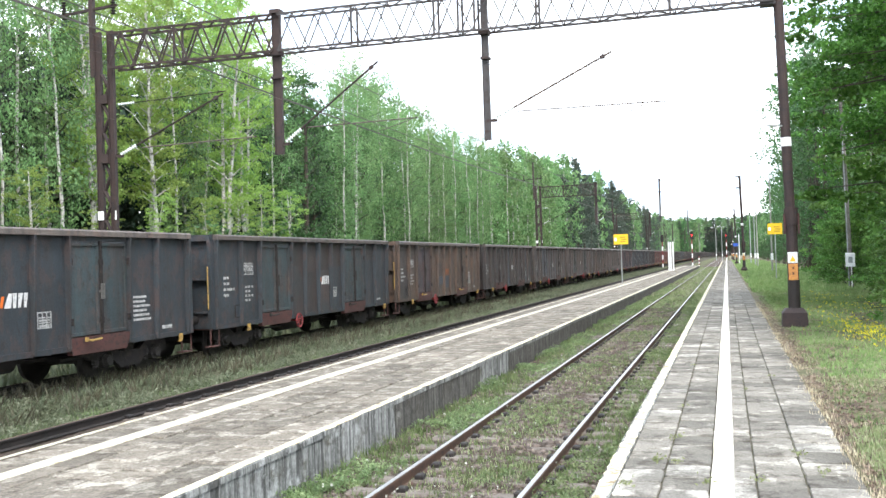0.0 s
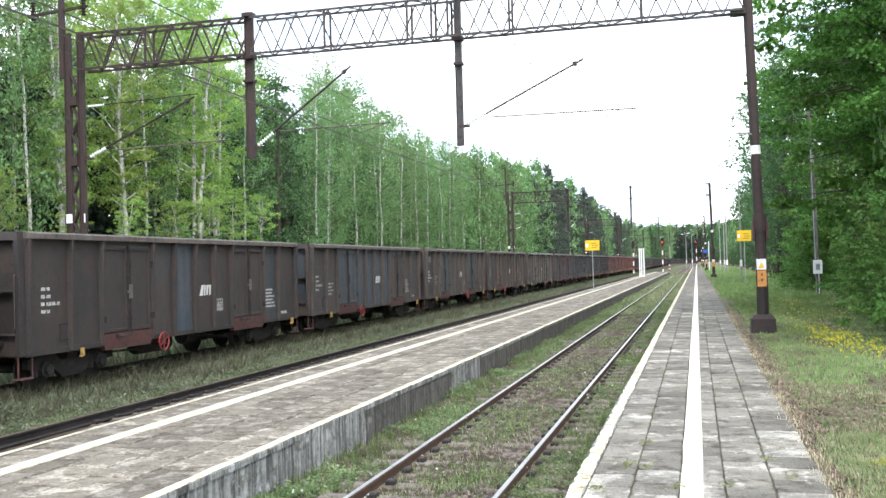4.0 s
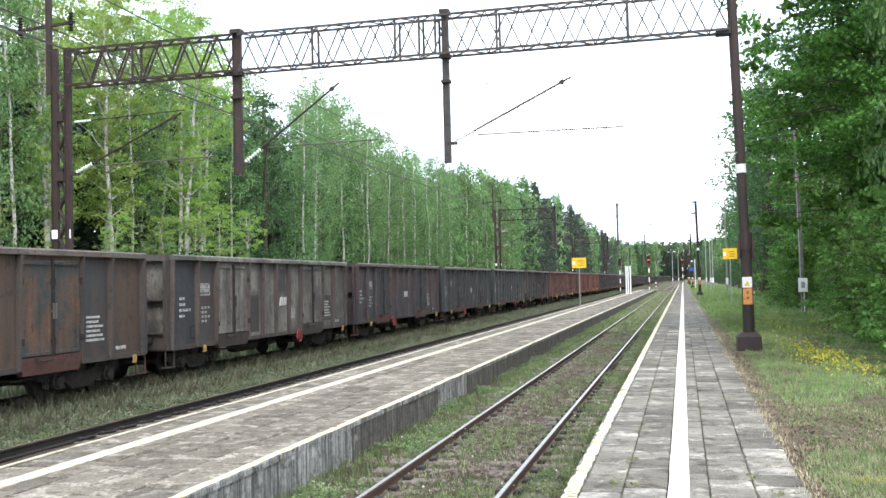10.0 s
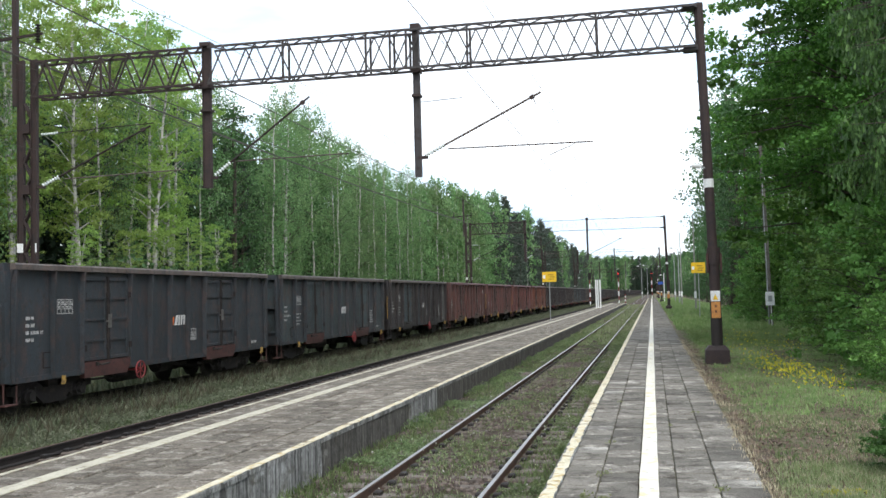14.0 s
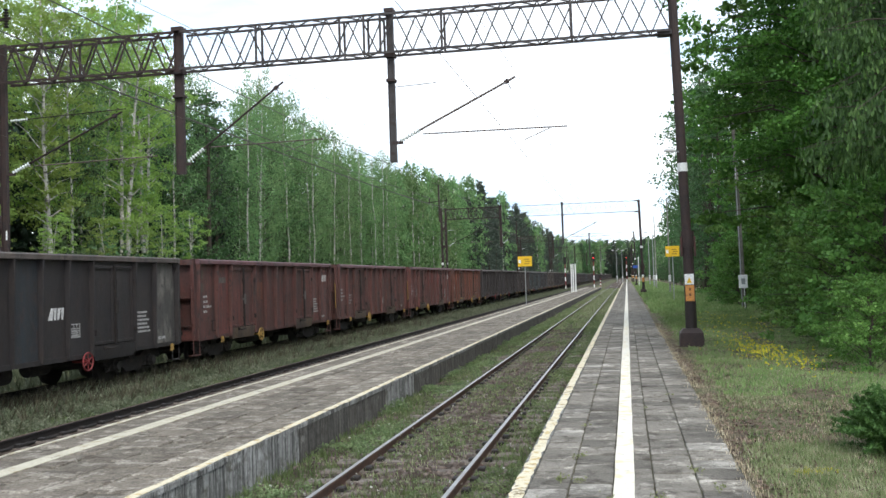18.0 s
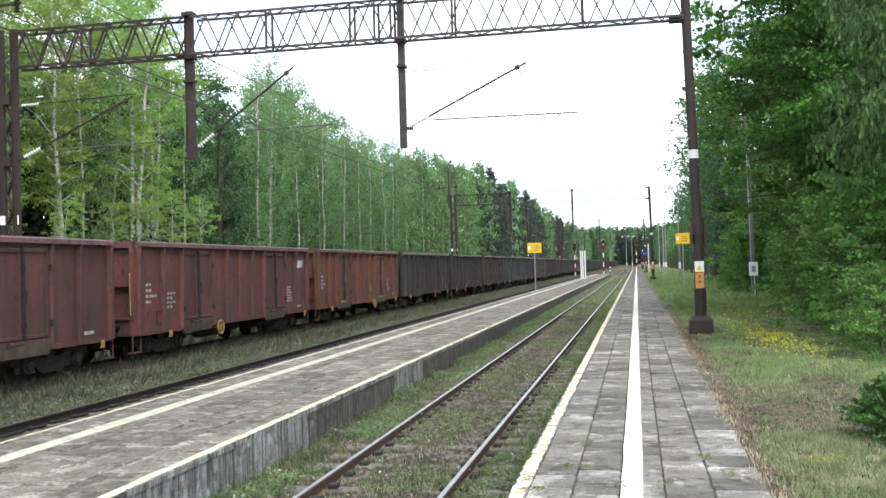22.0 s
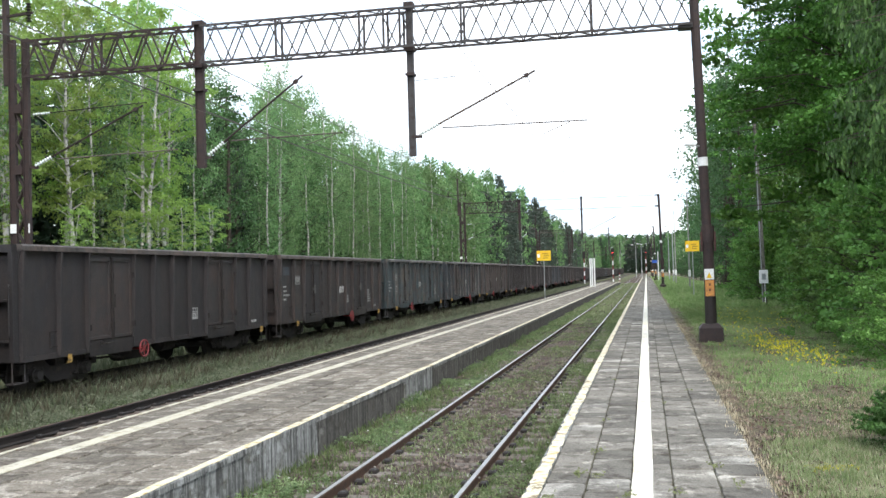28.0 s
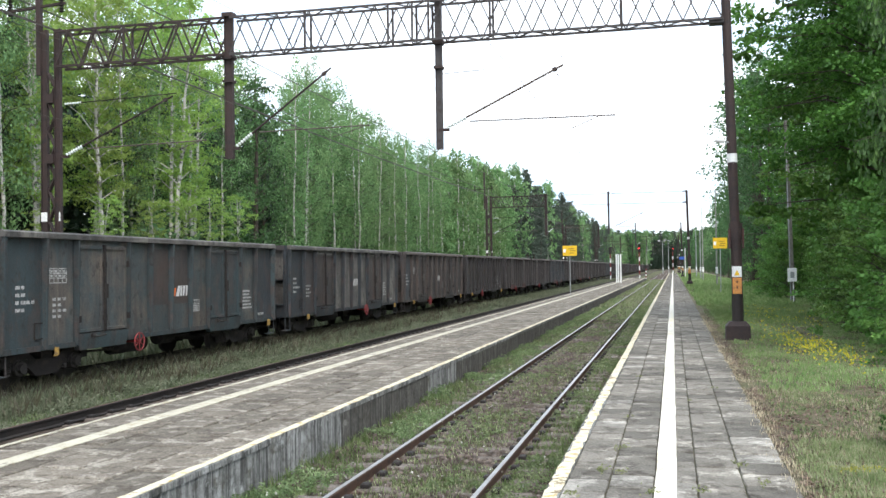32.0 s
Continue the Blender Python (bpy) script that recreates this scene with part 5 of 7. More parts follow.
for k, y0, y1, z0, z1, m, label in ((3, 0.1, 0.9, 1.15, 1.70, PAINTS["blue"], "faded blue-grey paint patch"), (3, -0.9, -0.1, 1.32, 1.70, PAINTS["blue"], "faded blue-grey paint patch"), (13, -1.9, -1.15, 1.9, 2.5, PAINTS["orange_oxide"], "fresh orange primer patch"),
                                (13, -6.2, -5.85, 2.62, 2.9, PAINTS["ochre"], "small orange warning plate"), (13, -6.2, -5.85, 2.24, 2.5, PAINTS["ochre"], "small orange warning plate"), (13, -4.85, -4.25, 2.5, 2.68, PAINTS["pale"], "faded pale lettering patch"), (15, -1.85, -1.1, 1.35, 1.75, PAINTS["oxide"], "dark red paint patch"), (19, -5.9, -5.3, 2.5, 2.8, PAINTS["blue"], "pale blue paint patch"),
                                (15, 4.15, 4.9, 1.05, 1.6, PAINTS["oxide_pink"], "pink-red paint patch"), (6, -5.9, -5.35, 2.55, 2.85, PAINTS["pale"], "pale lettering patch"), (7, -5.9, -5.3, 2.5, 2.8, PAINTS["pale"], "pale lettering patch")):
    paint_patch(k, y0, y1, z0, z1, m, label)


def wagon_pose(k, t):
    x, y, a = on_line(X3, 0.065 + PITCH * k - rolled(t))
    return pose(x, y, 0, 0, 0, -math.degrees(a))

# ---------------------------------------------------------------- trees and plants
def leaf_cloud(centres, spread, per, size, rng, slim=0.6, hang=0.0, flat=0.0, down=0.0):
    """Small four-cornered leaves scattered round the centres, as arrays of corners."""
    n = len(centres) * per
    c = np.repeat(np.array(centres), per, 0)
    d = rng.normal(size=(n, 3))
    d /= np.linalg.norm(d, axis=1)[:, None]
    c = c + d * (rng.random((n, 1)) ** 0.5) * np.repeat(np.array(spread), per, 0)
    c[:, 2] -= hang * rng.random(n)
    u = rng.normal(size=(n, 3))
    u[:, 2] -= hang * 2.0 + down
    u[:, 2] /= 1.0 + flat
    u /= np.linalg.norm(u, axis=1)[:, None]
    w = np.cross(u, rng.normal(size=(n, 3)) + np.array([0, 0, flat]))
    w /= np.linalg.norm(w, axis=1)[:, None] + 1e-6
    s = size * (0.6 + 0.8 * rng.random((n, 1)))
    quad = np.stack([c - u * s * 0.5, c + w * s * slim * 0.5 - u * s * 0.05, c + u * s * 0.5, c - w * s * slim * 0.5 - u * s * 0.05], 1)
    return quad.reshape(-1, 3)


def quads_mesh(name, pts, material):
    n = len(pts) // 4
    me = bpy.data.meshes.new(name)
    me.vertices.add(len(pts))
    me.vertices.foreach_set("co", np.asarray(pts, dtype=np.float32).ravel())
    me.loops.add(n * 4)
    me.loops.foreach_set("vertex_index", np.arange(n * 4, dtype=np.int32))
    me.polygons.add(n)
    me.polygons.foreach_set("loop_start", np.arange(0, n * 4, 4, dtype=np.int32))
    me.materials.append(material)
    me.update()
    me.validate()
    return me


def tree_meshes(name, seed, h, base, radius, limbs, per_limb, per, size, bark, leaves, spread=0.55, rise=0.7, hang=0.0, slim=0.6, trunk=0.16, lean=0.02, pad=0.75, down=0.0, profile=(0.55, 1.0, 0.75, 0.15), stems=1, flat=0.0, twig=True, stout=1.0, pale_limbs=False):
    """Trunk with limbs, and crown, of one tree at the origin."""
    rng, rr = np.random.default_rng(seed), random.Random(seed)
    wood, twigs, centres, spr = Geo(), Geo(), [], []
    for st in range(stems):
        bx, by = (rr.uniform(-0.4, 0.4), rr.uniform(-0.4, 0.4)) if stems > 1 else (0, 0)
        lx, ly = rr.uniform(-lean, lean) * h + bx * 2, rr.uniform(-lean, lean) * h + by * 2
        axis = [Vector((bx + lx * (i / 7) ** 1.3 + rr.uniform(-0.1, 0.1), by + ly * (i / 7) ** 1.3 + rr.uniform(-0.1, 0.1), h * i / 7)) for i in range(8)]
        axis[0].z = -0.3
        wood.tube(axis, [trunk * (1.15 - i / 7) ** 0.85 + 0.012 for i in range(8)], 7)
        nl = limbs // stems
        for i in range(nl):
            u = (i + rr.random()) / nl
            z = base + (h * 0.98 - base) * u
            k = z / h * 7
            a = axis[min(6, int(k))].lerp(axis[min(7, int(k) + 1)], k - int(k))
            prof = float(np.interp(u, [0, 0.3, 0.7, 1.0], profile))
            length = radius * prof * rr.uniform(0.68, 1.06)
            az = i * 2.4 + rr.uniform(-0.5, 0.5)
            out = Vector((math.cos(az), math.sin(az), 0))
            tip = a + out * length + Vector((0, 0, length * rise * rr.uniform(0.5, 1.2) - hang * length * 0.25))
            mid = a.lerp(tip, 0.5) + Vector((0, 0, length * 0.12))
            if twig:
                twigs.tube([a, mid, tip], [trunk * 0.22 * stout * (1.1 - u) + 0.01, trunk * 0.12 * stout * (1.1 - u) + 0.007, 0.005], 3, False)
            for j in range(per_limb):
                f = 0.3 + 0.75 * (j + rr.random()) / per_limb
                p = a.lerp(mid, f * 2) if f < 0.5 else mid.lerp(tip, f * 2 - 1)
                centres.append(tuple(p + Vector((rr.gauss(0, 1), rr.gauss(0, 1), rr.gauss(0, 0.7))) * spread * 0.55))
                spr.append((spread * rr.uniform(0.6, 1.2), spread * rr.uniform(0.6, 1.2), spread * pad * rr.uniform(0.6, 1.1)))
    pts = leaf_cloud(centres, spr, per, size, rng, slim, hang, flat, down)
    heavy = len(wood.f)
    wood.add(twigs.v, twigs.f)
    tm = wood.mesh(name + "_trunk", True)
    tm.materials.append(bark)
    tm.materials.append(M_BRANCH)
    tm.polygons.foreach_set("material_index", [0 if i < heavy or pale_limbs else 1 for i in range(len(wood.f))])
    return tm, quads_mesh(name + "_crown", pts, leaves)


def thin_tree(name, seed, h, base, radius, limbs, per_limb, per, size, bark, leaves, grow_leaf=1.75, **kw):
    """The same tree with fewer, larger leaves, for the depth of the forest."""
    return tree_meshes(name + "_far", seed, h, base, radius, limbs * 2 // 3, 4, max(4, per // 3), size * grow_leaf, bark, leaves, **kw)


def plant(kind, meshes, at, turn, scale, label, category, group, bark, leaves):
    t = tagged(new(kind), label, category, group)
    t.matrix_world = Matrix.LocRotScale(at, Euler((0, 0, turn)), Vector((scale, scale, scale)))
    part("trunk", meshes[0], bark, t)
    part("crown", meshes[1], leaves, t)
    return t


BIRCH = [tree_meshes("birch", 10 + i, 17.0, 4.2, 2.6, 46, 4, 34, 0.14, M_BARK_B, M_LEAF_BIRCH, spread=0.50, rise=0.75, hang=0.85, trunk=0.068, slim=0.55, lean=0.08, profile=(0.45, 0.95, 0.95, 0.42)) for i in range(5)]
BIRCH_FAR = [thin_tree("birch", 10 + i, 17.0, 6.0, 2.6, 60, 5, 18, 0.22, M_BARK_B, M_LEAF_BIRCH, spread=0.55, rise=0.8, hang=0.6, trunk=0.10, slim=0.5) for i in range(3)]
BIRCH_DISTANT = [thin_tree("birch", 10 + i, 17.0, 3.0, 2.7, 60, 5, 30, 0.26, M_BARK_B, M_LEAF_BIRCH, spread=0.55, rise=0.8, hang=0.8, trunk=0.09, slim=0.55, grow_leaf=1.5, twig=False) for i in range(2)]
ASPEN = [tree_meshes("aspen", 30 + i, 18.5, 6.0, 3.2, 46, 4, 46, 0.15, M_BARK_B, M_LEAF_LIGHT, spread=0.58, pad=0.5, rise=0.75, trunk=0.13, stems=2 - i % 2, lean=0.07, profile=(0.45, 0.6, 1.0, 0.6), slim=0.8, stout=1.5, pale_limbs=True) for i in range(4)]
ASPEN_FAR = [thin_tree("aspen", 30 + i, 18.5, 2.5, 2.7, 48, 4, 16, 0.26, M_BARK_B, M_LEAF_LIGHT, spread=0.6, rise=0.8, trunk=0.10, stems=2 - i % 2, lean=0.07) for i in range(3)]
ASPEN_DISTANT = [thin_tree("aspen", 30 + i, 18.5, 2.5, 2.7, 48, 4, 16, 0.26, M_BARK_B, M_LEAF_LIGHT, spread=0.6, rise=0.8, trunk=0.10, stems=2 - i % 2, lean=0.07, grow_leaf=2.5, twig=False) for i in range(2)]
PINE = [tree_meshes("pine", 50 + i, 19.5, 5.0, 2.7, 44, 5, 14, 0.30, M_BARK_P, M_NEEDLE, spread=0.5, rise=0.25, slim=0.35, trunk=0.19, profile=(0.7, 1.0, 0.7, 0.12)) for i in range(3)]
PINE_FAR = [thin_tree("pine", 50 + i, 19.5, 5.0, 2.7, 44, 5, 14, 0.30, M_BARK_P, M_NEEDLE, spread=0.5, rise=0.25, slim=0.35, trunk=0.19, profile=(0.7, 1.0, 0.7, 0.12), grow_leaf=1.35) for i in range(3)]
PINE_DISTANT = [thin_tree("pine", 50 + i, 19.5, 5.0, 2.7, 44, 5, 14, 0.30, M_BARK_P, M_NEEDLE, spread=0.5, rise=0.25, slim=0.35, trunk=0.19, profile=(0.7, 1.0, 0.7, 0.12), grow_leaf=2.5, twig=False) for i in range(2)]
OAK = [tree_meshes("leafy", 70 + i, 15.0, 1.5, 3.3, 46, 5, 22, 0.21, M_BARK_P, M_LEAF_DARK, spread=0.7, rise=0.5, trunk=0.17) for i in range(2)]
OAK_FAR = [thin_tree("leafy", 70 + i, 15.0, 1.5, 3.3, 46, 5, 13, 0.29, M_BARK_P, M_LEAF_DARK, spread=0.7, rise=0.5, trunk=0.17, grow_leaf=1.35) for i in range(3)]
OAK_DISTANT = [thin_tree("leafy", 70 + i, 15.0, 1.5, 3.3, 46, 5, 30, 0.29, M_BARK_P, M_LEAF_DARK, spread=0.75, rise=0.5, trunk=0.17, grow_leaf=1.6, twig=False) for i in range(2)]
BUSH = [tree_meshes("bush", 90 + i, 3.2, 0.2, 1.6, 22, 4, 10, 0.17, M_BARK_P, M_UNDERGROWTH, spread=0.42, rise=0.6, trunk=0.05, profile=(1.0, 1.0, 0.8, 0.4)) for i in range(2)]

CONIFER = [tree_meshes("conifer", 150 + i, 15.0, 0.5, 2.3, 64, 3, 8, 0.45, M_BARK_P, M_CONIFER, spread=0.5, rise=-0.15, slim=0.4, trunk=0.14, profile=(1.0, 0.85, 0.5, 0.05), twig=False) for i in range(3)]
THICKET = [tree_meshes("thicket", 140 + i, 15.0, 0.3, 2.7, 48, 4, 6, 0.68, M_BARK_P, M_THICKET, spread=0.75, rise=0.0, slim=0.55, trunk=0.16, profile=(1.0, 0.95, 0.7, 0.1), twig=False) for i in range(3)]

SPECIES = {
    "thicket": ("shade_fir", THICKET, "dense near-black fir, its colour holding the shade between the trees", "tree", M_BARK_P, M_THICKET, 15.0),
    "conifer": ("conifer_tree", CONIFER, "tall grey-green conifer on the forest skyline", "tree", M_BARK_P, M_CONIFER, 15.0),
    "birch": ("birch_tree", BIRCH, "slender birch with white trunk and fresh green leaves", "tree", M_BARK_B, M_LEAF_BIRCH, 17.0),
    "aspen": ("aspen_tree", ASPEN, "pale-stemmed aspen with sparse yellow-green spring leaves", "tree", M_BARK_B, M_LEAF_LIGHT, 18.5),
    "pine": ("pine_tree", PINE, "dark pine with brown bark at the forest edge", "tree", M_BARK_P, M_NEEDLE, 19.5),
    "oak": ("broadleaf_tree", OAK, "dense dark green broadleaf tree", "tree", M_BARK_P, M_LEAF_DARK, 15.0),
    "bush": ("bush", BUSH, "leafy bush in the undergrowth, its green darkened for the shade of the crowns", "bush", M_BARK_P, M_UNDERGROWTH, 3.2),
}


DISTANT_SPECIES = {"birch": BIRCH_DISTANT, "aspen": ASPEN_DISTANT, "pine": PINE_DISTANT, "oak": OAK_DISTANT}
FAR_SPECIES = {"birch": BIRCH_FAR, "aspen": ASPEN_FAR, "pine": PINE_FAR, "oak": OAK_FAR}


def grow(sp, x, y, height, rng, z=-0.25, group="forest beside the line", far=True):
    kind, meshes, label, cat, bark, leaves, h = SPECIES[sp]
    meshes = meshes if not far else (FAR_SPECIES if y < 105 else DISTANT_SPECIES).get(sp, meshes)
    plant(kind, rng.choice(meshes), (x, y, z), rng.uniform(0, 6.28), height / h, label, cat, group, bark, leaves)


def left_forest():
    rng = random.Random(21)
    # skyline: metres along the line, height of the trees
    sky = ([20, 37, 52, 58, 62, 66, 71, 78, 88, 104, 136, 160, 179, 243, 326], [19, 19, 20, 18.5, 15.5, 15.5, 18.8, 18, 17, 16.3, 18, 19, 21.6, 21.5, 20])
    for row, (x, step) in enumerate(((-26.5, 2.6), (-29.5, 2.8), (-34.0, 3.2), (-40.0, 3.2))):
        y = 12.0 + row
        while y < (520 if row < 2 else 330):
            yy, xx = y + rng.uniform(-0.9, 0.9), x + rng.uniform(-1.3, 1.3)
            seen, r = yy * 28.0 / -xx, rng.random()
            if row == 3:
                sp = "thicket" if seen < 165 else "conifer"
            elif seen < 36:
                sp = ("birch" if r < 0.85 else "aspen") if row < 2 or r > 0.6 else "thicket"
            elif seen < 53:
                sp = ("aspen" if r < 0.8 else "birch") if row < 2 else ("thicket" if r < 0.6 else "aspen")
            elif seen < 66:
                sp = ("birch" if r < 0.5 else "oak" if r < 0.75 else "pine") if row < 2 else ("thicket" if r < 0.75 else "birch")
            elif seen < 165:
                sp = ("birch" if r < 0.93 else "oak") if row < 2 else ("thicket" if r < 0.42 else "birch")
            elif seen < 390:
                sp = "conifer" if r < 0.75 else "pine" if r < 0.88 else "birch"
            else:
                sp = "conifer" if r < 0.45 else "oak" if r < 0.75 else "birch"
            ax, ay, _ = on_line(xx, yy)
            roof = 2.3 + (float(np.interp(seen, *sky)) - 2.3) * -xx / 28.0
            grow(sp, ax, ay, min(24.0, roof) * (rng.uniform(0.84, 1.1) if row < 2 and sp == "birch" else rng.uniform(0.7, 1.04)) * (0.74 if sp == "thicket" and seen < 60 else 0.82 if sp == "thicket" and seen < 150 else 1.08 if sp == "aspen" and 36 < seen < 47 else 1.0), rng, far=row > 1 or yy > 105)
            y += step * (1.3 if row < 2 and 36 < seen < 60 else 1.18 if row < 2 and y < 120 else 1.0 if y < 120 else 1.15 if y < 200 else 1.5 if y < 330 else 2.2)
    grow("birch", -28.5, 72.5, 19.5, rng, far=False)
    y = 30.0
    while y < 53:
        grow("aspen", -24.6 + rng.uniform(-0.8, 0.8), y, rng.uniform(4.5, 8.5), rng, far=False)
        y += rng.uniform(2.6, 4.6)
    # dark firs added behind the front rows, so the gaps look shaded
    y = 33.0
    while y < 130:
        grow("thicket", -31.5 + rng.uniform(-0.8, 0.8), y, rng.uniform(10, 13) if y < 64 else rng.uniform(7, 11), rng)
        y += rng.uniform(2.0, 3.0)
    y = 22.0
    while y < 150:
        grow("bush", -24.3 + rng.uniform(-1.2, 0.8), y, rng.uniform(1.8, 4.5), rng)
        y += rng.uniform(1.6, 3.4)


def far_forest():
    """The tall wood that closes the view where the line turns away, and the trees on the right of the line."""
    rng = random.Random(33)
    for y0, tall in ((640, 27.0), (652, 28.0), (850, 34.0), (862, 35.0)):
        x = -150.0
        while x < 160:
            y = y0 + rng.uniform(-5, 5)
            lx, _, _ = on_line(-7.0, y)
            if y0 > 700 or abs(x - lx) > 12:
                grow(rng.choice(("oak", "conifer", "oak", "birch")), x, y, tall * rng.uniform(0.9, 1.03), rng)
            x += rng.uniform(2.4, 3.4) if abs(x) < 40 else rng.uniform(3.6, 5.0)
    x = -45.0
    while x < 45:
        grow("thicket", x, 838 + rng.uniform(-3, 3), rng.uniform(14, 20), rng)
        grow("thicket", x, 846 + rng.uniform(-3, 3), rng.uniform(20, 26), rng)
        x += rng.uniform(2.5, 3.5)
    for i in range(70):
        s = rng.uniform(60, 520)
        x, y, _ = on_line(rng.uniform(10.5, 24), s)
        grow(rng.choice(("oak", "birch", "oak")), x, y, rng.uniform(13, 22) * min(1.0, 0.55 + s / 200), rng, 0.3)


def line_bushes():
    """Undergrowth along the right-hand side of the line."""
    rng = random.Random(61)
    s = 95.0
    while s < 330:
        x, y, _ = on_line(rng.uniform(8.0, 12.0), s)
        grow("bush", x, y, rng.uniform(2.5, 5.5), rng, 0.2)
        s += rng.uniform(4.0, 8.0)


left_forest()
far_forest()
line_bushes()

# ---------------------------------------------------------------- right-hand side: trees by the platform
MAPLE = [tree_meshes("maple", 110 + i, 13.0, 1.6, 4.4, 60, 4, 84, 0.17, M_BARK_P, M_LEAF_MAPLE, spread=0.68, pad=0.32, rise=0.2, slim=0.85, trunk=0.2, flat=0.25, profile=(0.9, 1.0, 0.9, 0.35)) for i in range(2)]
HIGH_MAPLE = tree_meshes("high_maple", 114, 14.5, 4.6, 4.9, 125, 5, 120, 0.115, M_BARK_P, M_LEAF_MAPLE, spread=0.68, pad=0.5, rise=0.12, slim=0.85, trunk=0.2, flat=0.25, profile=(0.85, 1.0, 1.0, 0.5))
HEDGE = [tree_meshes("hazel", 120 + i, 4.2, 0.1, 2.2, 50, 4, 38, 0.10, M_BARK_P, M_LEAF_HAZEL, spread=0.34, pad=0.5, flat=0.25, rise=0.5, slim=0.85, trunk=0.05, profile=(1.0, 1.0, 0.85, 0.4)) for i in range(3)]


def spruce_meshes(seed, h, base, radius, limbs):
    """A spruce whose boughs carry side twigs hung with finger-like shoots."""
    rr, rng = random.Random(seed), np.random.default_rng(seed)
    wood = Geo().tube([(0, 0, -0.3), (0.03, 0, h * 0.5), (0, 0.02, h)], [0.2, 0.12, 0.02], 8)
    at, way, size = [], [], []
    for i in range(limbs):
        u = (i + rr.random()) / limbs
        z, az = base + 0.9 + (h - base - 1.2) * u, i * 2.4 + rr.uniform(-0.6, 0.6)
        length = radius * float(np.interp(u, [0, 0.25, 0.6, 1.0], [0.95, 1.0, 0.75, 0.1])) * rr.uniform(0.8, 1.06)
        out, side = Vector((math.cos(az), math.sin(az), 0)), Vector((-math.sin(az), math.cos(az), 0))
        droop = rr.uniform(0.02, 0.26)
        bough = [Vector((0, 0, z)) + out * length * f + Vector((0, 0, length * (0.12 * f - droop * f * f * 1.5))) for f in (0, 0.35, 0.7, 1.0)]
        wood.tube(bough, [0.035, 0.024, 0.014, 0.005], 4, False)
        n = max(4, int(length / 0.2))
        for j in range(n):
            f = 0.22 + 0.78 * (j + rr.random()) / n
            k = min(2, int(f / 0.34))
            p = bough[k].lerp(bough[k + 1], min(1.0, (f - 0.34 * k) / 0.33))
            reach = (0.42 + 0.3 * (1.05 - f) * length * 0.3) * rr.uniform(0.5, 1.5)
            for s in (-1, 1):
                d = (out * 0.35 + side * s * 0.7 + Vector((rr.gauss(0, 0.4), rr.gauss(0, 0.4), rr.uniform(-2.0, 0.1)))).normalized()
                m = max(3, int(reach / 0.052))
                for q in range(m):
                    g = (q + rr.random()) / m
                    c = p + d * reach * g + Vector((0, 0, -0.25 * g * g * reach))
                    for _ in range(1 + (q % 2)):
                        at.append(tuple(c + Vector((rr.gauss(0, 0.035), rr.gauss(0, 0.035), rr.gauss(0, 0.03)))))
                        way.append(tuple(Vector((0, 0, -1.0)) + d * rr.uniform(0.0, 0.3) + Vector((rr.gauss(0, 0.16), rr.gauss(0, 0.16), 0))))
                        size.append(rr.uniform(0.085, 0.16) * (0.6 + 0.6 * g))
    at, way, size = np.array(at), np.array(way), np.array(size)[:, None]
    way /= np.linalg.norm(way, axis=1)[:, None]
    w = np.cross(way, rng.normal(size=way.shape))
    w /= np.linalg.norm(w, axis=1)[:, None]
    quad = np.stack([at - w * size * 0.12, at + way * size * 0.8 - w * size * 0.2, at + way * size * 1.08, at + way * size * 0.75 + w * size * 0.2], 1)
    trunk = wood.mesh("spruce_trunk", True)
    trunk.materials.append(M_BRANCH)
    return trunk, quads_mesh("spruce_crown", quad.reshape(-1, 3), M_SPRUCE)


SPRUCE = spruce_meshes(131, 15.5, 3.5, 3.3, 200)


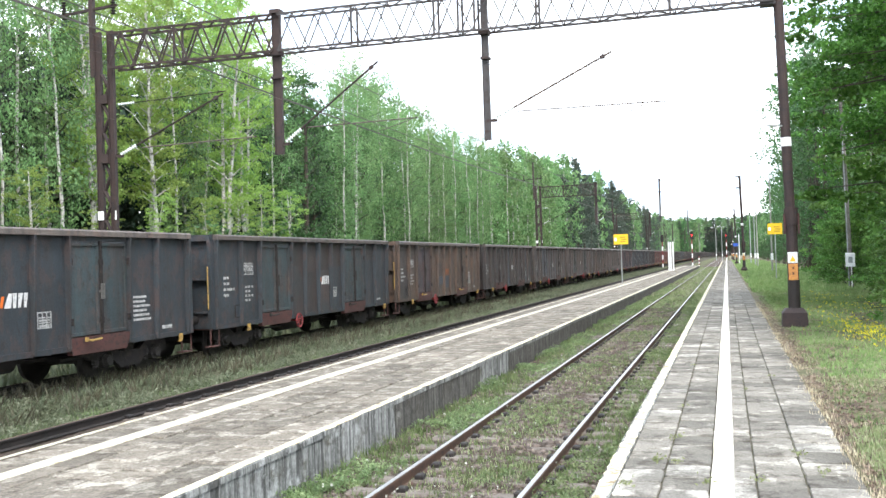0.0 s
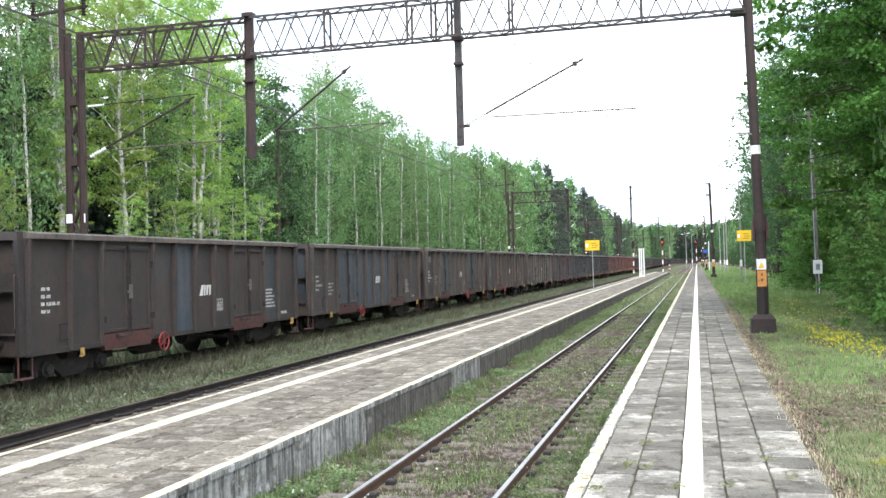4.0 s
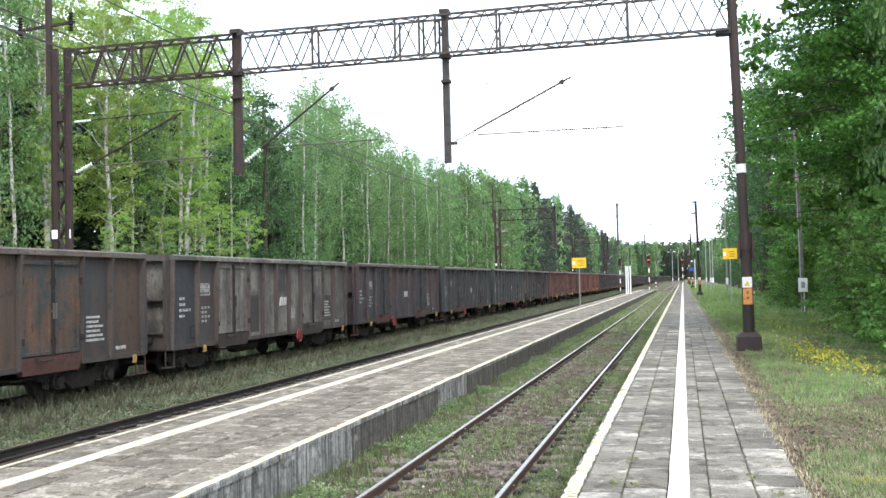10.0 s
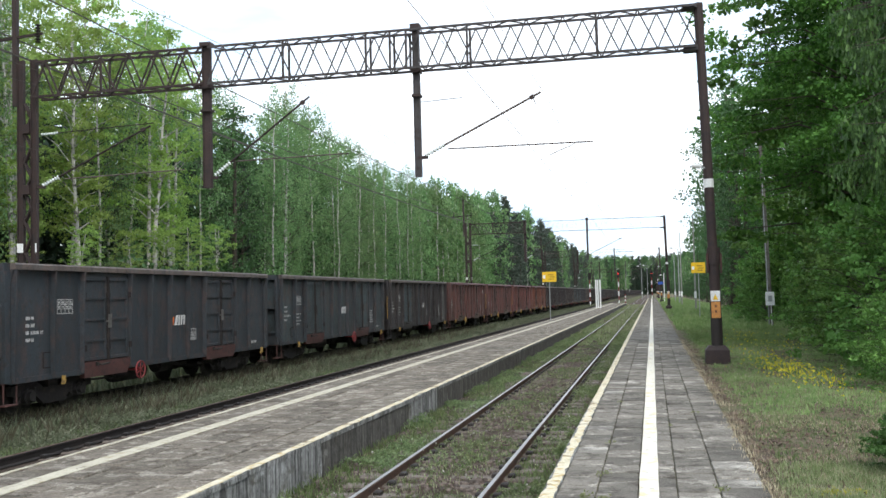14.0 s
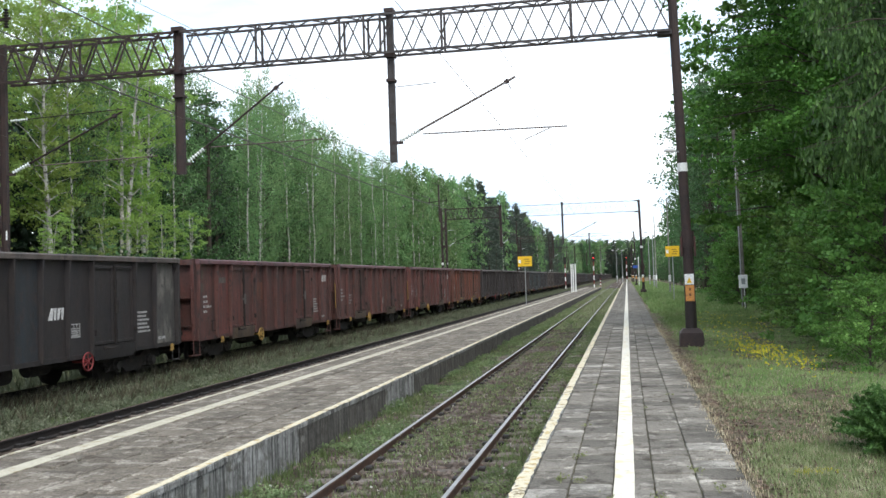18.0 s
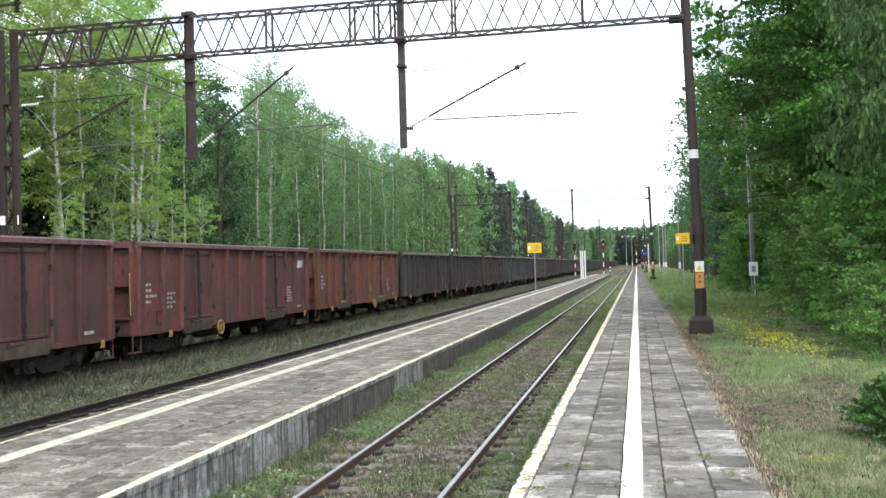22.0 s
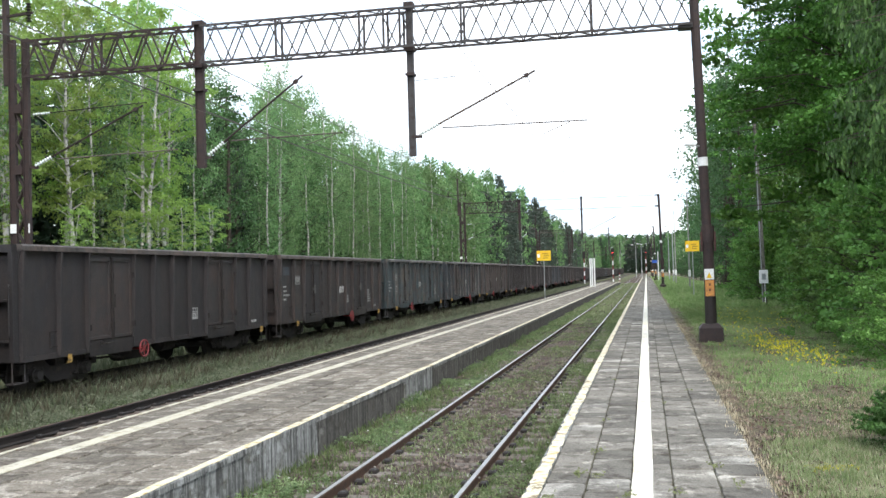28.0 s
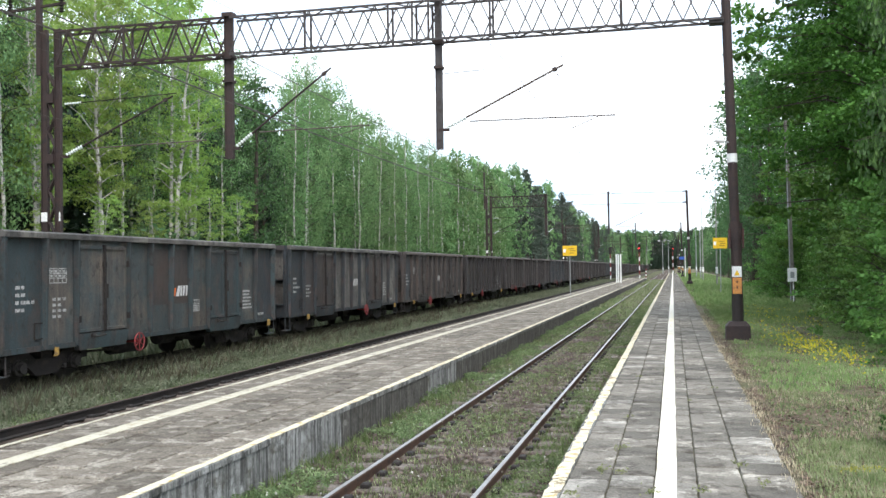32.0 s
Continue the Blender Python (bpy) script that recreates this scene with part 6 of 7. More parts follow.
def right_side():
    rng = random.Random(5)
    plant("maple_tree", HIGH_MAPLE, (7.25, 33.0, 0.3), 2.9, 1.04, "spreading maple whose high branches reach over the gantry pole", "tree", "trees beside the platform", M_BARK_P, M_LEAF_MAPLE)
    for x, y, h, i in ((8.3, 39.0, 17.0, 1), (13.5, 33.0, 16.0, 0), (9.6, 38.0, 13.5, 0), (10.2, 46.0, 14.0, 1), (10.0, 57.0, 16.0, 0), (11.0, 70.0, 18.0, 1), (12.0, 86.0, 20.0, 0), (11.5, 27.0, 14.0, 1)):
        plant("maple_tree", MAPLE[i], (x, y, 0.3), rng.uniform(0, 6), h / 13.0, "broad maple with dense dark green foliage beside the platform", "tree", "trees beside the platform", M_BARK_P, M_LEAF_MAPLE)
    for x, y, h in ((7.4, 77, 15), (7.9, 88, 19), (7.7, 96, 21), (8.6, 102, 24), (8.9, 118, 24), (10.5, 140, 23), (11.2, 165, 22), (12.2, 195, 21), (13.5, 230, 20), (15, 270, 20)):
        plant("broadleaf_tree", OAK[y % 2], (x, y, 0.3), rng.uniform(0, 6), h / 15.0, "tall dense broadleaf tree beside the platform", "tree", "trees beside the platform", M_BARK_P, M_LEAF_DARK)
    plant("spruce_tree", SPRUCE, (6.7, 20.8, 0.3), 0.4, 1.0, "large spruce with drooping light green shoots", "tree", "trees beside the platform", M_BRANCH, M_SPRUCE)
    # dark firs added behind the spruce; they stand for the shade beneath it
    for x, y, h in ((9.6, 23.5, 9.0), (10.4, 27.5, 10.0), (12.0, 22.0, 10.0)):
        grow("thicket", x, y, h, rng, 0.3, "trees beside the platform")
    y = 20.0
    while y < 95:
        size = rng.uniform(0.75, 1.1) if y > 24 else rng.uniform(0.42, 0.52)
        x = max(5.75 if y > 24 else 4.6, 0.118 * min(y, 54.0) + 2.25 * size) + rng.uniform(0.0, 0.6)
        if y > 57:
            x = 0.078 * y + 1.9 * size + rng.uniform(0.0, 0.8)
        plant("hazel_bush", HEDGE[rng.randrange(3)], (x, y, -0.1), rng.uniform(0, 6), size, "dense leafy bush at the edge of the grass", "bush", "bushes along the grass", M_BARK_P, M_LEAF_HAZEL)
        if 29 < y < 60:
            plant("hazel_bush", HEDGE[rng.randrange(3)], (x + 2.6, y + 0.8, -0.1), rng.uniform(0, 6), size * 1.3, "dense leafy bush at the edge of the grass", "bush", "bushes along the grass", M_BARK_P, M_LEAF_HAZEL)
        y += rng.uniform(1.9, 3.0) * (1.0 if y < 60 else 1.3)


right_side()


# ---------------------------------------------------------------- signs, lamps, signals
def sign(x, y, z0, w, zb, zt, label):
    s = thing("information_sign", label, "sign", pose(x, y, z0), "yellow station signs")
    part("post", Geo().tube([(0, 0, -0.2), (0, 0, zt - z0)], 0.035, 8), M_GREY, s)
    p = part("panel", Geo().slab(-w / 2, w / 2, -0.05, -0.03, zb - z0, zt - z0, 0.004), M_YELLOW, s, "yellow enamel panel")
    for i, (a, b) in enumerate(((-0.05, 0.32), (0.0, 0.38), (-0.08, 0.3))):
        part("lettering_bar", Geo().box(a * w, b * w, -0.056, -0.051, zb - z0 + 0.17 + 0.16 * i, zb - z0 + 0.23 + 0.16 * i), M_SIGNMARK, p)
    part("white_field", Geo().box(-0.45 * w, -0.28 * w, -0.056, -0.051, zb - z0 + 0.25, zb - z0 + 0.5), M_WHITE, p)


sign(-7.45, 71.0, PZ, 1.05, 3.23, 3.98, "yellow information sign on a thin grey post on the platform")
sign(3.38, 72.4, 0.3, 1.0, 3.6, 4.38, "yellow information sign on a thin post in the grass")


def service_pole():
    s = thing("service_pole", "tall concrete pole with conduits and a pale switch box", "pole", pose(6.18, 54.0, 0.25))
    part("shaft", Geo().tube([(0.05, 0, -0.4), (-0.06, 0, 5.8), (-0.18, 0, 10.6)], [0.13, 0.115, 0.09], 10), M_OLDPOLE, s)
    part("conduit", Geo().tube([(-0.08, -0.14, 0), (-0.1, -0.14, 3.2), (-0.15, -0.13, 8.0)], 0.024, 6), M_GREY, s)
    part("conduit", Geo().tube([(0.06, -0.15, 0), (0.06, -0.15, 1.2)], 0.025, 6), M_WHITE, s)
    b = part("switch_box", Geo().slab(-0.22, 0.22, -0.36, -0.14, 1.18, 1.9, 0.02), M_WHITE, s, "pale grey switch box")
    part("box_door", Geo().box(-0.1, 0.1, -0.37, -0.361, 1.38, 1.7), M_GREY, b)


service_pole()


def lamp_post(x, y, h, lamp):
    s = thing("street_lamp" if lamp else "tall_pole", "slim pale grey lamp post with a flat lamp head" if lamp else "slim grey concrete pole beside the platform", "street lamp" if lamp else "pole", pose(x, y, 0.3), "poles along the platform")
    part("shaft", Geo().tube([(0, 0, -0.3), (0, 0, h)], [0.10, 0.06], 8), M_GREY if lamp else M_CONCRETE, s)
    part("base_sleeve", Geo().tube([(0, 0, 1.2), (0, 0, 1.9)], 0.13, 8), M_WHITE, s)
    if lamp:
        part("arm", Geo().tube([(0, 0, h - 0.05), (-0.4, 0, h + 0.1), (-0.8, 0, h + 0.15)], 0.03, 6), M_GREY, s)
        part("lamp_head", Geo().tube([(-0.7, 0, h + 0.13), (-0.85, 0, h + 0.15), (-1.2, 0, h + 0.19), (-1.45, 0, h + 0.2)], [0.05, 0.16, 0.14, 0.04], 8), M_WHITE, s, smooth=True)


for x, y, h, lamp in ((4.5, 104.5, 10.2, False), (4.1, 139, 10.3, False), (4.3, 158, 8.8, True), (4.2, 182, 8.8, True), (-2.9, 290, 9.5, True), (-1.3, 302, 10.0, True)):
    lx, ly, _ = on_line(x, y)
    lamp_post(lx, ly, h, lamp)


def pole_lamp():
    s = thing("pole_lamp", "flat pale lamp on a bracket of the gantry pole", "lamp", pose(1.66, 27.36, 5.75))
    part("bracket", Geo().tube([(-0.1, -0.1, -0.02), (-0.25, -0.14, 0.02)], 0.02, 6), M_GREY, s)
    part("lamp_head", Geo().tube([(-0.2, -0.14, 0.02), (-0.26, -0.14, 0.03), (-0.42, -0.14, 0.05), (-0.52, -0.14, 0.02)], [0.03, 0.07, 0.065, 0.02], 8), M_WHITE, s, smooth=True)


pole_lamp()


def light_signal(x, y, h, lit):
    sx, sy, _ = on_line(x, y)
    s = thing("railway_signal", "railway light signal on a red and white banded mast", "railway signal", pose(sx, sy, -0.1), "light signals at the station end")
    n = 6
    for i in range(n):
        part("mast_band", Geo().tube([(0, 0, h * 0.78 * i / n), (0, 0, h * 0.78 * (i + 1) / n - 0.002)], 0.11, 8), M_REDWHEEL if i % 2 else M_WHITE, s)
    head = part("signal_head", Geo().slab(-0.28, 0.28, -0.12, 0.1, h * 0.78, h, 0.03), M_BLACK, s)
    for i in range(3):
        z = h * 0.78 + (h * 0.22) * (i + 0.5) / 3
        part("lens", Geo().tube([(0, -0.2, z), (0, -0.12, z)], 0.11, 10), M_REDLAMP if lit and i == 1 else M_BLACK, head)


for x, y, h, lit in ((-11.6, 184, 6.3, False), (-6.2, 184.6, 6.7, True), (-5.0, 184.4, 2.6, False), (0.0, 292, 8.6, True)):
    light_signal(x, y, h, lit)


def white_posts():
    for x, y in ((-7.05, 124.0), (-6.85, 124.6), (-6.5, 123.6)):
        s = thing("white_post", "slim white-painted post near the platform end", "post", pose(x, y, PZ), "white posts on the platform")
        part("shaft", Geo().box(-0.08, 0.08, -0.08, 0.08, -0.05, 3.6), M_WHITE, s)
        part("cap", Geo().slab(-0.1, 0.1, -0.1, 0.1, 3.6, 3.67, 0.03), M_GREY, s)
    s = thing("station_sign", "small blue sign on a pale post at the platform end", "sign", pose(2.1, 172, 0.3))
    part("post", Geo().tube([(0, 0, -0.2), (0, 0, 5.2)], 0.07, 8), M_WHITE, s)
    part("panel", Geo().slab(-1.0, -0.1, -0.04, 0.0, 3.2, 3.7, 0.01), M_BLUE, s)


white_posts()


def juniper():
    """A spreading juniper: many feathery sprays that fan out and droop at the tip."""
    rng = np.random.default_rng(77)
    c, spread = [], []
    for i in range(270):
        az, up = rng.random() * 6.283, 0.12 + 1.25 * rng.random()
        reach = (0.66 + 0.2 * rng.random()) * (1.0 - 0.16 * up)
        d = np.array([math.cos(az) * math.cos(up), math.sin(az) * math.cos(up), math.sin(up)])
        for f in np.linspace(0.35, 1.0, 11):
            q = d * reach * f
            c.append((q[0], q[1], 0.06 + q[2] * 1.28 - 0.14 * f * f))
            spread.append([0.06 * (1.15 - f) + 0.012] * 3)
    t = thing("juniper_bush", "low feathery dark green juniper bush in the dry grass", "bush", pose(2.82, 11.1, 0.28))
    part("stem", Geo().tube([(0, 0, -0.1), (0.02, 0.02, 0.5)], [0.04, 0.01], 6), M_BARK_P, t)
    part("foliage", quads_mesh("foliage", leaf_cloud(np.array(c), np.array(spread), 11, 0.06, rng, 0.22), M_JUNIPER), M_JUNIPER, t)


juniper()


def grass_field(name, label, x0, x1, y0, y1, n, height, width, material, seed, z_of, bare=0.0, thin=1.0):
    """Tufts of pointed blades; nearer ground gets more of them."""
    rng = np.random.default_rng(seed)
    v = rng.random(n) ** thin
    x, y = x0 + (x1 - x0) * rng.random(n), y0 + (y1 - y0) * v
    chance = (rng.random(n) - 0.5) * 0.9
    keep = np.array([noise.noise(Vector((a * 0.9, b * 0.7, 7.0))) > bare - 0.3 + c for a, b, c in zip(x, y, chance)])
    x, y = x[keep], y[keep]
    z = np.array([z_of(a, b) for a, b in zip(x, y)])
    pts = []
    for k in range(4):
        m = len(x)
        az, ln = rng.random(m) * 6.283, height * (0.45 + 0.75 * rng.random(m))
        px, py = x + rng.normal(size=m) * 0.04, y + rng.normal(size=m) * 0.04
        dx, dy = np.cos(az), np.sin(az)
        tilt = ln * (0.15 + 0.5 * rng.random(m))
        w = width * (0.7 + 0.6 * rng.random(m))
        a = np.stack([px - dy * w, py + dx * w, z - 0.02], 1)
        b = np.stack([px + dy * w, py - dx * w, z - 0.02], 1)
        c = np.stack([px + dx * tilt * 0.5 + dy * w * 0.7, py + dy * tilt * 0.5 - dx * w * 0.7, z + ln * 0.6], 1)
        d = np.stack([px + dx * tilt, py + dy * tilt, z + ln], 1)
        pts.append(np.stack([a, b, c, d], 1).reshape(-1, 3))
    ob = new(name, quads_mesh(name, np.concatenate(pts), material))
    tagged(ob, label, "grass", kind="stuff")


def weed_bed(name, label, x0, x1, y0, y1, n, height, material, seed, bare=-9.0, leaf_size=0.055):
    """Low leafy weeds: small leaves round many short stalks, in uneven patches."""
    rng = np.random.default_rng(seed)
    x, y = x0 + (x1 - x0) * rng.random(n), y0 + (y1 - y0) * rng.random(n) ** 1.5
    keep = np.array([noise.noise(Vector((a * 0.75, b * 0.45, 12.0))) + 0.4 * noise.noise(Vector((a * 2.5, b * 2.0, 2.0))) > bare for a, b in zip(x, y)])
    x, y = x[keep], y[keep]
    n = len(x)
    tall = np.array([0.35 + 1.3 * max(0.0, 0.5 + noise.noise(Vector((a * 1.1, b * 0.8, 4.0)))) for a, b in zip(x, y)])
    z = np.array([ground_height(a, b) for a, b in zip(x, y)]) + height * tall * (0.3 + 0.7 * rng.random(n))
    c = np.stack([x, y, z], 1)
    spread = np.stack([np.full(n, 0.05), np.full(n, 0.05), height * tall * 0.35], 1)
    ob = new(name, quads_mesh(name, leaf_cloud(c, spread, 5, leaf_size, rng, 0.45), material))
    tagged(ob, label, "weeds", kind="stuff")


def stones(name, label, x0, x1, y0, y1, n, size, seed):
    """Loose angular stones on the ballast."""
    rng = np.random.default_rng(seed)
    x, y = x0 + (x1 - x0) * rng.random(n), y0 + (y1 - y0) * rng.random(n) ** 1.7
    z = np.array([ground_height(a, b) for a, b in zip(x, y)])
    s = size * (0.5 + rng.random((n, 1, 1)))
    cube = np.array([[-1, -1, -1], [1, -1, -1], [1, 1, -1], [-1, 1, -1], [-1, -1, 1], [1, -1, 1], [1, 1, 1], [-1, 1, 1]], float) * 0.5
    v = cube[None] * s * (0.7 + 0.6 * rng.random((n, 8, 3)))
    a = rng.random(n) * 6.283
    rot = np.stack([np.stack([np.cos(a), -np.sin(a), 0 * a], 1), np.stack([np.sin(a), np.cos(a), 0 * a], 1), np.stack([0 * a, 0 * a, 0 * a + 0.7], 1)], 1)
    v = np.einsum("nij,nkj->nki", rot, v) + np.stack([x, y, z + 0.008], 1)[:, None]
    f = np.array([[4, 5, 6, 7], [0, 1, 5, 4], [1, 2, 6, 5], [2, 3, 7, 6], [3, 0, 4, 7]])
    faces = (f[None] + np.arange(n)[:, None, None] * 8).reshape(-1, 4)
    me = bpy.data.meshes.new(name)
    me.vertices.add(n * 8)
    me.vertices.foreach_set("co", v.astype(np.float32).ravel())
    me.loops.add(faces.size)
    me.loops.foreach_set("vertex_index", faces.astype(np.int32).ravel())
    me.polygons.add(len(faces))
    me.polygons.foreach_set("loop_start", np.arange(0, faces.size, 4, dtype=np.int32))
    me.materials.append(M_STONE)
    me.update()
    me.validate()
    tagged(new(name, me), label, "gravel", kind="stuff")


stones("ballast_gravel", "brown-grey ballast stones between the overgrown rails", -4.6, -1.2, 6, 45, 11000, 0.038, 41)
grass_field("grass", "short patchy grass between the platform rails", -4.6, -1.2, 6, 50, 12000, 0.06, 0.006, M_GRASS, 1, ground_height, 0.40, 1.7)
grass_field("grass", "green tufts along the rails and the platform wall", -4.65, -3.75, 6, 60, 7000, 0.11, 0.006, M_GREENGRASS, 11, ground_height, 0.30, 1.6)
grass_field("grass", "green tufts beside the rusty rail", -1.95, -1.15, 6, 60, 6000, 0.10, 0.006, M_GREENGRASS, 12, ground_height, 0.30, 1.6)
grass_field("grass", "low green plants between the rails", -3.45, -2.1, 6, 60, 6000, 0.08, 0.006, M_GREENGRASS, 13, ground_height, 0.5, 1.6)
weed_bed("weeds", "leafy green weeds in patches on the ballast", -4.6, -1.2, 6.5, 60, 13000, 0.075, M_TRACKWEED, 51, 0.02, 0.036)
weed_bed("weeds", "fresh green weeds at the foot of the platform wall", -4.65, -3.7, 9, 75, 8000, 0.11, M_TRACKWEED, 52, 0.04, 0.042)
weed_bed("weeds", "fresh green weeds below the platform edge", -1.95, -1.15, 7, 60, 6000, 0.10, M_TRACKWEED, 53, 0.02, 0.04)
grass_field("grass", "short grass along the far part of the track", -4.6, -1.25, 45, 180, 7000, 0.14, 0.02, M_GRASS, 2, ground_height, 0.2, 1.3)
grass_field("weeds", "grey-green weeds beside the goods track", -13.0, -10.6, 6, 70, 7000, 0.16, 0.007, M_WEED, 3, ground_height, -0.6, 1.4)
grass_field("weeds", "tall weeds against the wheels of the train", -13.1, -12.3, 6, 70, 5000, 0.28, 0.008, M_WEED, 27, ground_height, -0.4, 1.4)
weed_bed("weeds", "leafy grey-green weeds along the goods track", -13.05, -10.3, 7, 70, 24000, 0.19, M_WEED, 31)
grass_field("grass", "green grass beside the dark rail", -11.3, -10.1, 6, 70, 10000, 0.15, 0.007, M_GREENGRASS, 14, ground_height, 0.1, 1.4)
grass_field("seed_stalks", "dark reddish seed stalks among the weeds", -13.15, -11.2, 6, 70, 2600, 0.42, 0.010, M_DOCK, 17, ground_height, 0.2, 1.4)
# dense dark stalks that also carry the shadow under the bogies
grass_field("seed_stalks", "dark stalks packed along the rail of the train, standing for the shadow below it", -13.35, -12.75, 6, 70, 5000, 0.36, 0.011, M_DOCK, 29, ground_height, -0.4, 1.4)
grass_field("weeds", "tall weeds along the far goods track", -13.1, -10.15, 60, 190, 8000, 0.34, 0.03, M_WEED, 4, ground_height, -0.6, 1.2)
grass_field("grass", "dry and green grass beside the platform", 1.3, 6.5, 6, 60, 26000, 0.07, 0.0045, M_GRASS, 5, ground_height, 0.32, 1.8)
grass_field("straw", "dry straw on the bare earth beside the platform", 1.0, 4.6, 6, 40, 16000, 0.045, 0.0045, M_STRAW, 15, ground_height, 0.2, 1.6)
grass_field("grass", "thin dark grass over the whole strip beside the platform", 1.35, 6.5, 6, 45, 14000, 0.055, 0.0045, M_GREENGRASS, 30, ground_height, -0.5, 1.7)
grass_field("grass", "pale dry grass in the near corner beside the platform", 1.2, 5.0, 6, 11.5, 7000, 0.07, 0.004, M_GRASS, 33, ground_height, -0.1, 1.0)
grass_field("grass", "greener grass round the gantry pole and the bushes", 1.5, 6.0, 16, 60, 15000, 0.09, 0.007, M_FARGRASS, 16, ground_height, 0.22, 1.3)
grass_field("grass", "bright meadow grass round the service pole", 1.6, 6.5, 34, 62, 5000, 0.13, 0.016, M_FARGRASS, 26, ground_height, 0.1, 1.0)
grass_field("grass", "far grass beside the platform", 1.2, 8, 50, 280, 9000, 0.2, 0.035, M_FARGRASS, 6, ground_height, -0.3, 1.3)
grass_field("grass", "grass under the train and beyond the goods track", -24, -15.2, 10, 180, 9000, 0.4, 0.03, M_WEED, 7, ground_height, -0.6, 1.3)
grass_field("grass", "dry stalks that creep over the edge of the platform", 0.99, 1.14, 6, 40, 700, 0.035, 0.004, M_STRAW, 28, lambda x, y: PZ, 0.1, 1.4)


def litter(name, label, x0, x1, y0, y1, n, size, material, seed, bare):
    """Dead leaves and twigs lying flat in uneven patches."""
    rng = np.random.default_rng(seed)
    x, y = x0 + (x1 - x0) * rng.random(n), y0 + (y1 - y0) * rng.random(n) ** 1.6
    keep = np.array([noise.noise(Vector((a * 0.8, b * 0.5, 21.0))) > bare for a, b in zip(x, y)])
    x, y = x[keep], y[keep]
    z = np.array([ground_height(a, b) for a, b in zip(x, y)]) + 0.012
    c = np.stack([x, y, z], 1)
    ob = new(name, quads_mesh(name, leaf_cloud(c, np.full((len(x), 3), 0.012), 2, size, rng, 0.5, flat=3.0), material))
    tagged(ob, label, "leaf litter", kind="stuff")


litter("leaf_litter", "brown dead leaves and twigs on the bare earth", 1.1, 6.0, 6, 34, 20000, 0.055, M_LITTER, 61, -0.12)
litter("leaf_litter", "brown litter along the edge of the paving", 1.0, 1.5, 6, 40, 3000, 0.045, M_LITTER, 62, -0.15)
litter("leaf_litter", "dark litter on the ballast between the rails", -4.6, -1.2, 6, 45, 7000, 0.045, M_LITTER, 63, 0.0)


def joint_weeds():
    """Small green tufts that grow in the joints of the paving."""
    rng = np.random.default_rng(64)
    c = []
    for x, y, n in ((-0.60, 10.6, 26), (-0.72, 9.4, 34), (-0.5, 9.35, 22), (-0.22, 8.6, 22), (0.20, 8.7, 18), (0.6, 9.9, 26), (0.75, 9.1, 18), (-0.62, 12.8, 12), (0.18, 14.5, 10), (0.6, 16.0, 10), (-0.9, 8.4, 26), (-0.61, 17.5, 10)):
        c += [(x + rng.normal() * 0.04, y + rng.normal() * 0.09, PZ + 0.010) for _ in range(n)]
    ob = new("joint_weeds", quads_mesh("joint_weeds", leaf_cloud(np.array(c), np.full((len(c), 3), 0.012), 3, 0.030, rng, 0.35), M_JOINTWEED))
    tagged(ob, "small green tufts in the joints of the paving", "weeds", kind="stuff")
    m = []
    for x, y, n in ((1.68, 9.95, 30), (1.80, 10.0, 16), (2.45, 8.75, 26), (1.58, 9.9, 8)):
        m += [(x + rng.normal() * 0.09, y + rng.normal() * 0.07, 0.335) for _ in range(n)]
    ob = new("stonecrop", quads_mesh("stonecrop", leaf_cloud(np.array(m), np.full((len(m), 3), 0.03), 12, 0.02, rng, 0.8), M_STONECROP))
    tagged(ob, "low yellow-green cushions of stonecrop in the dry grass", "plants", kind="stuff")


joint_weeds()

stones("ballast_gravel", "ballast stones of the track behind the platform end", -4.6, -1.2, -12, 6.2, 2500, 0.038, 42)
grass_field("grass", "patchy grass behind along the track", -4.6, -1.2, -12, 6.2, 3500, 0.07, 0.009, M_GRASS, 21, ground_height, 0.25, 1.0)
grass_field("grass", "grass behind along the platform", 1.08, 6.5, -12, 6.2, 7000, 0.075, 0.009, M_GRASS, 22, ground_height, 0.15, 1.0)
grass_field("weeds", "weeds behind beside the goods track", -12.7, -10.2, -12, 6.2, 3500, 0.28, 0.014, M_WEED, 23, ground_height, -0.6, 1.0)


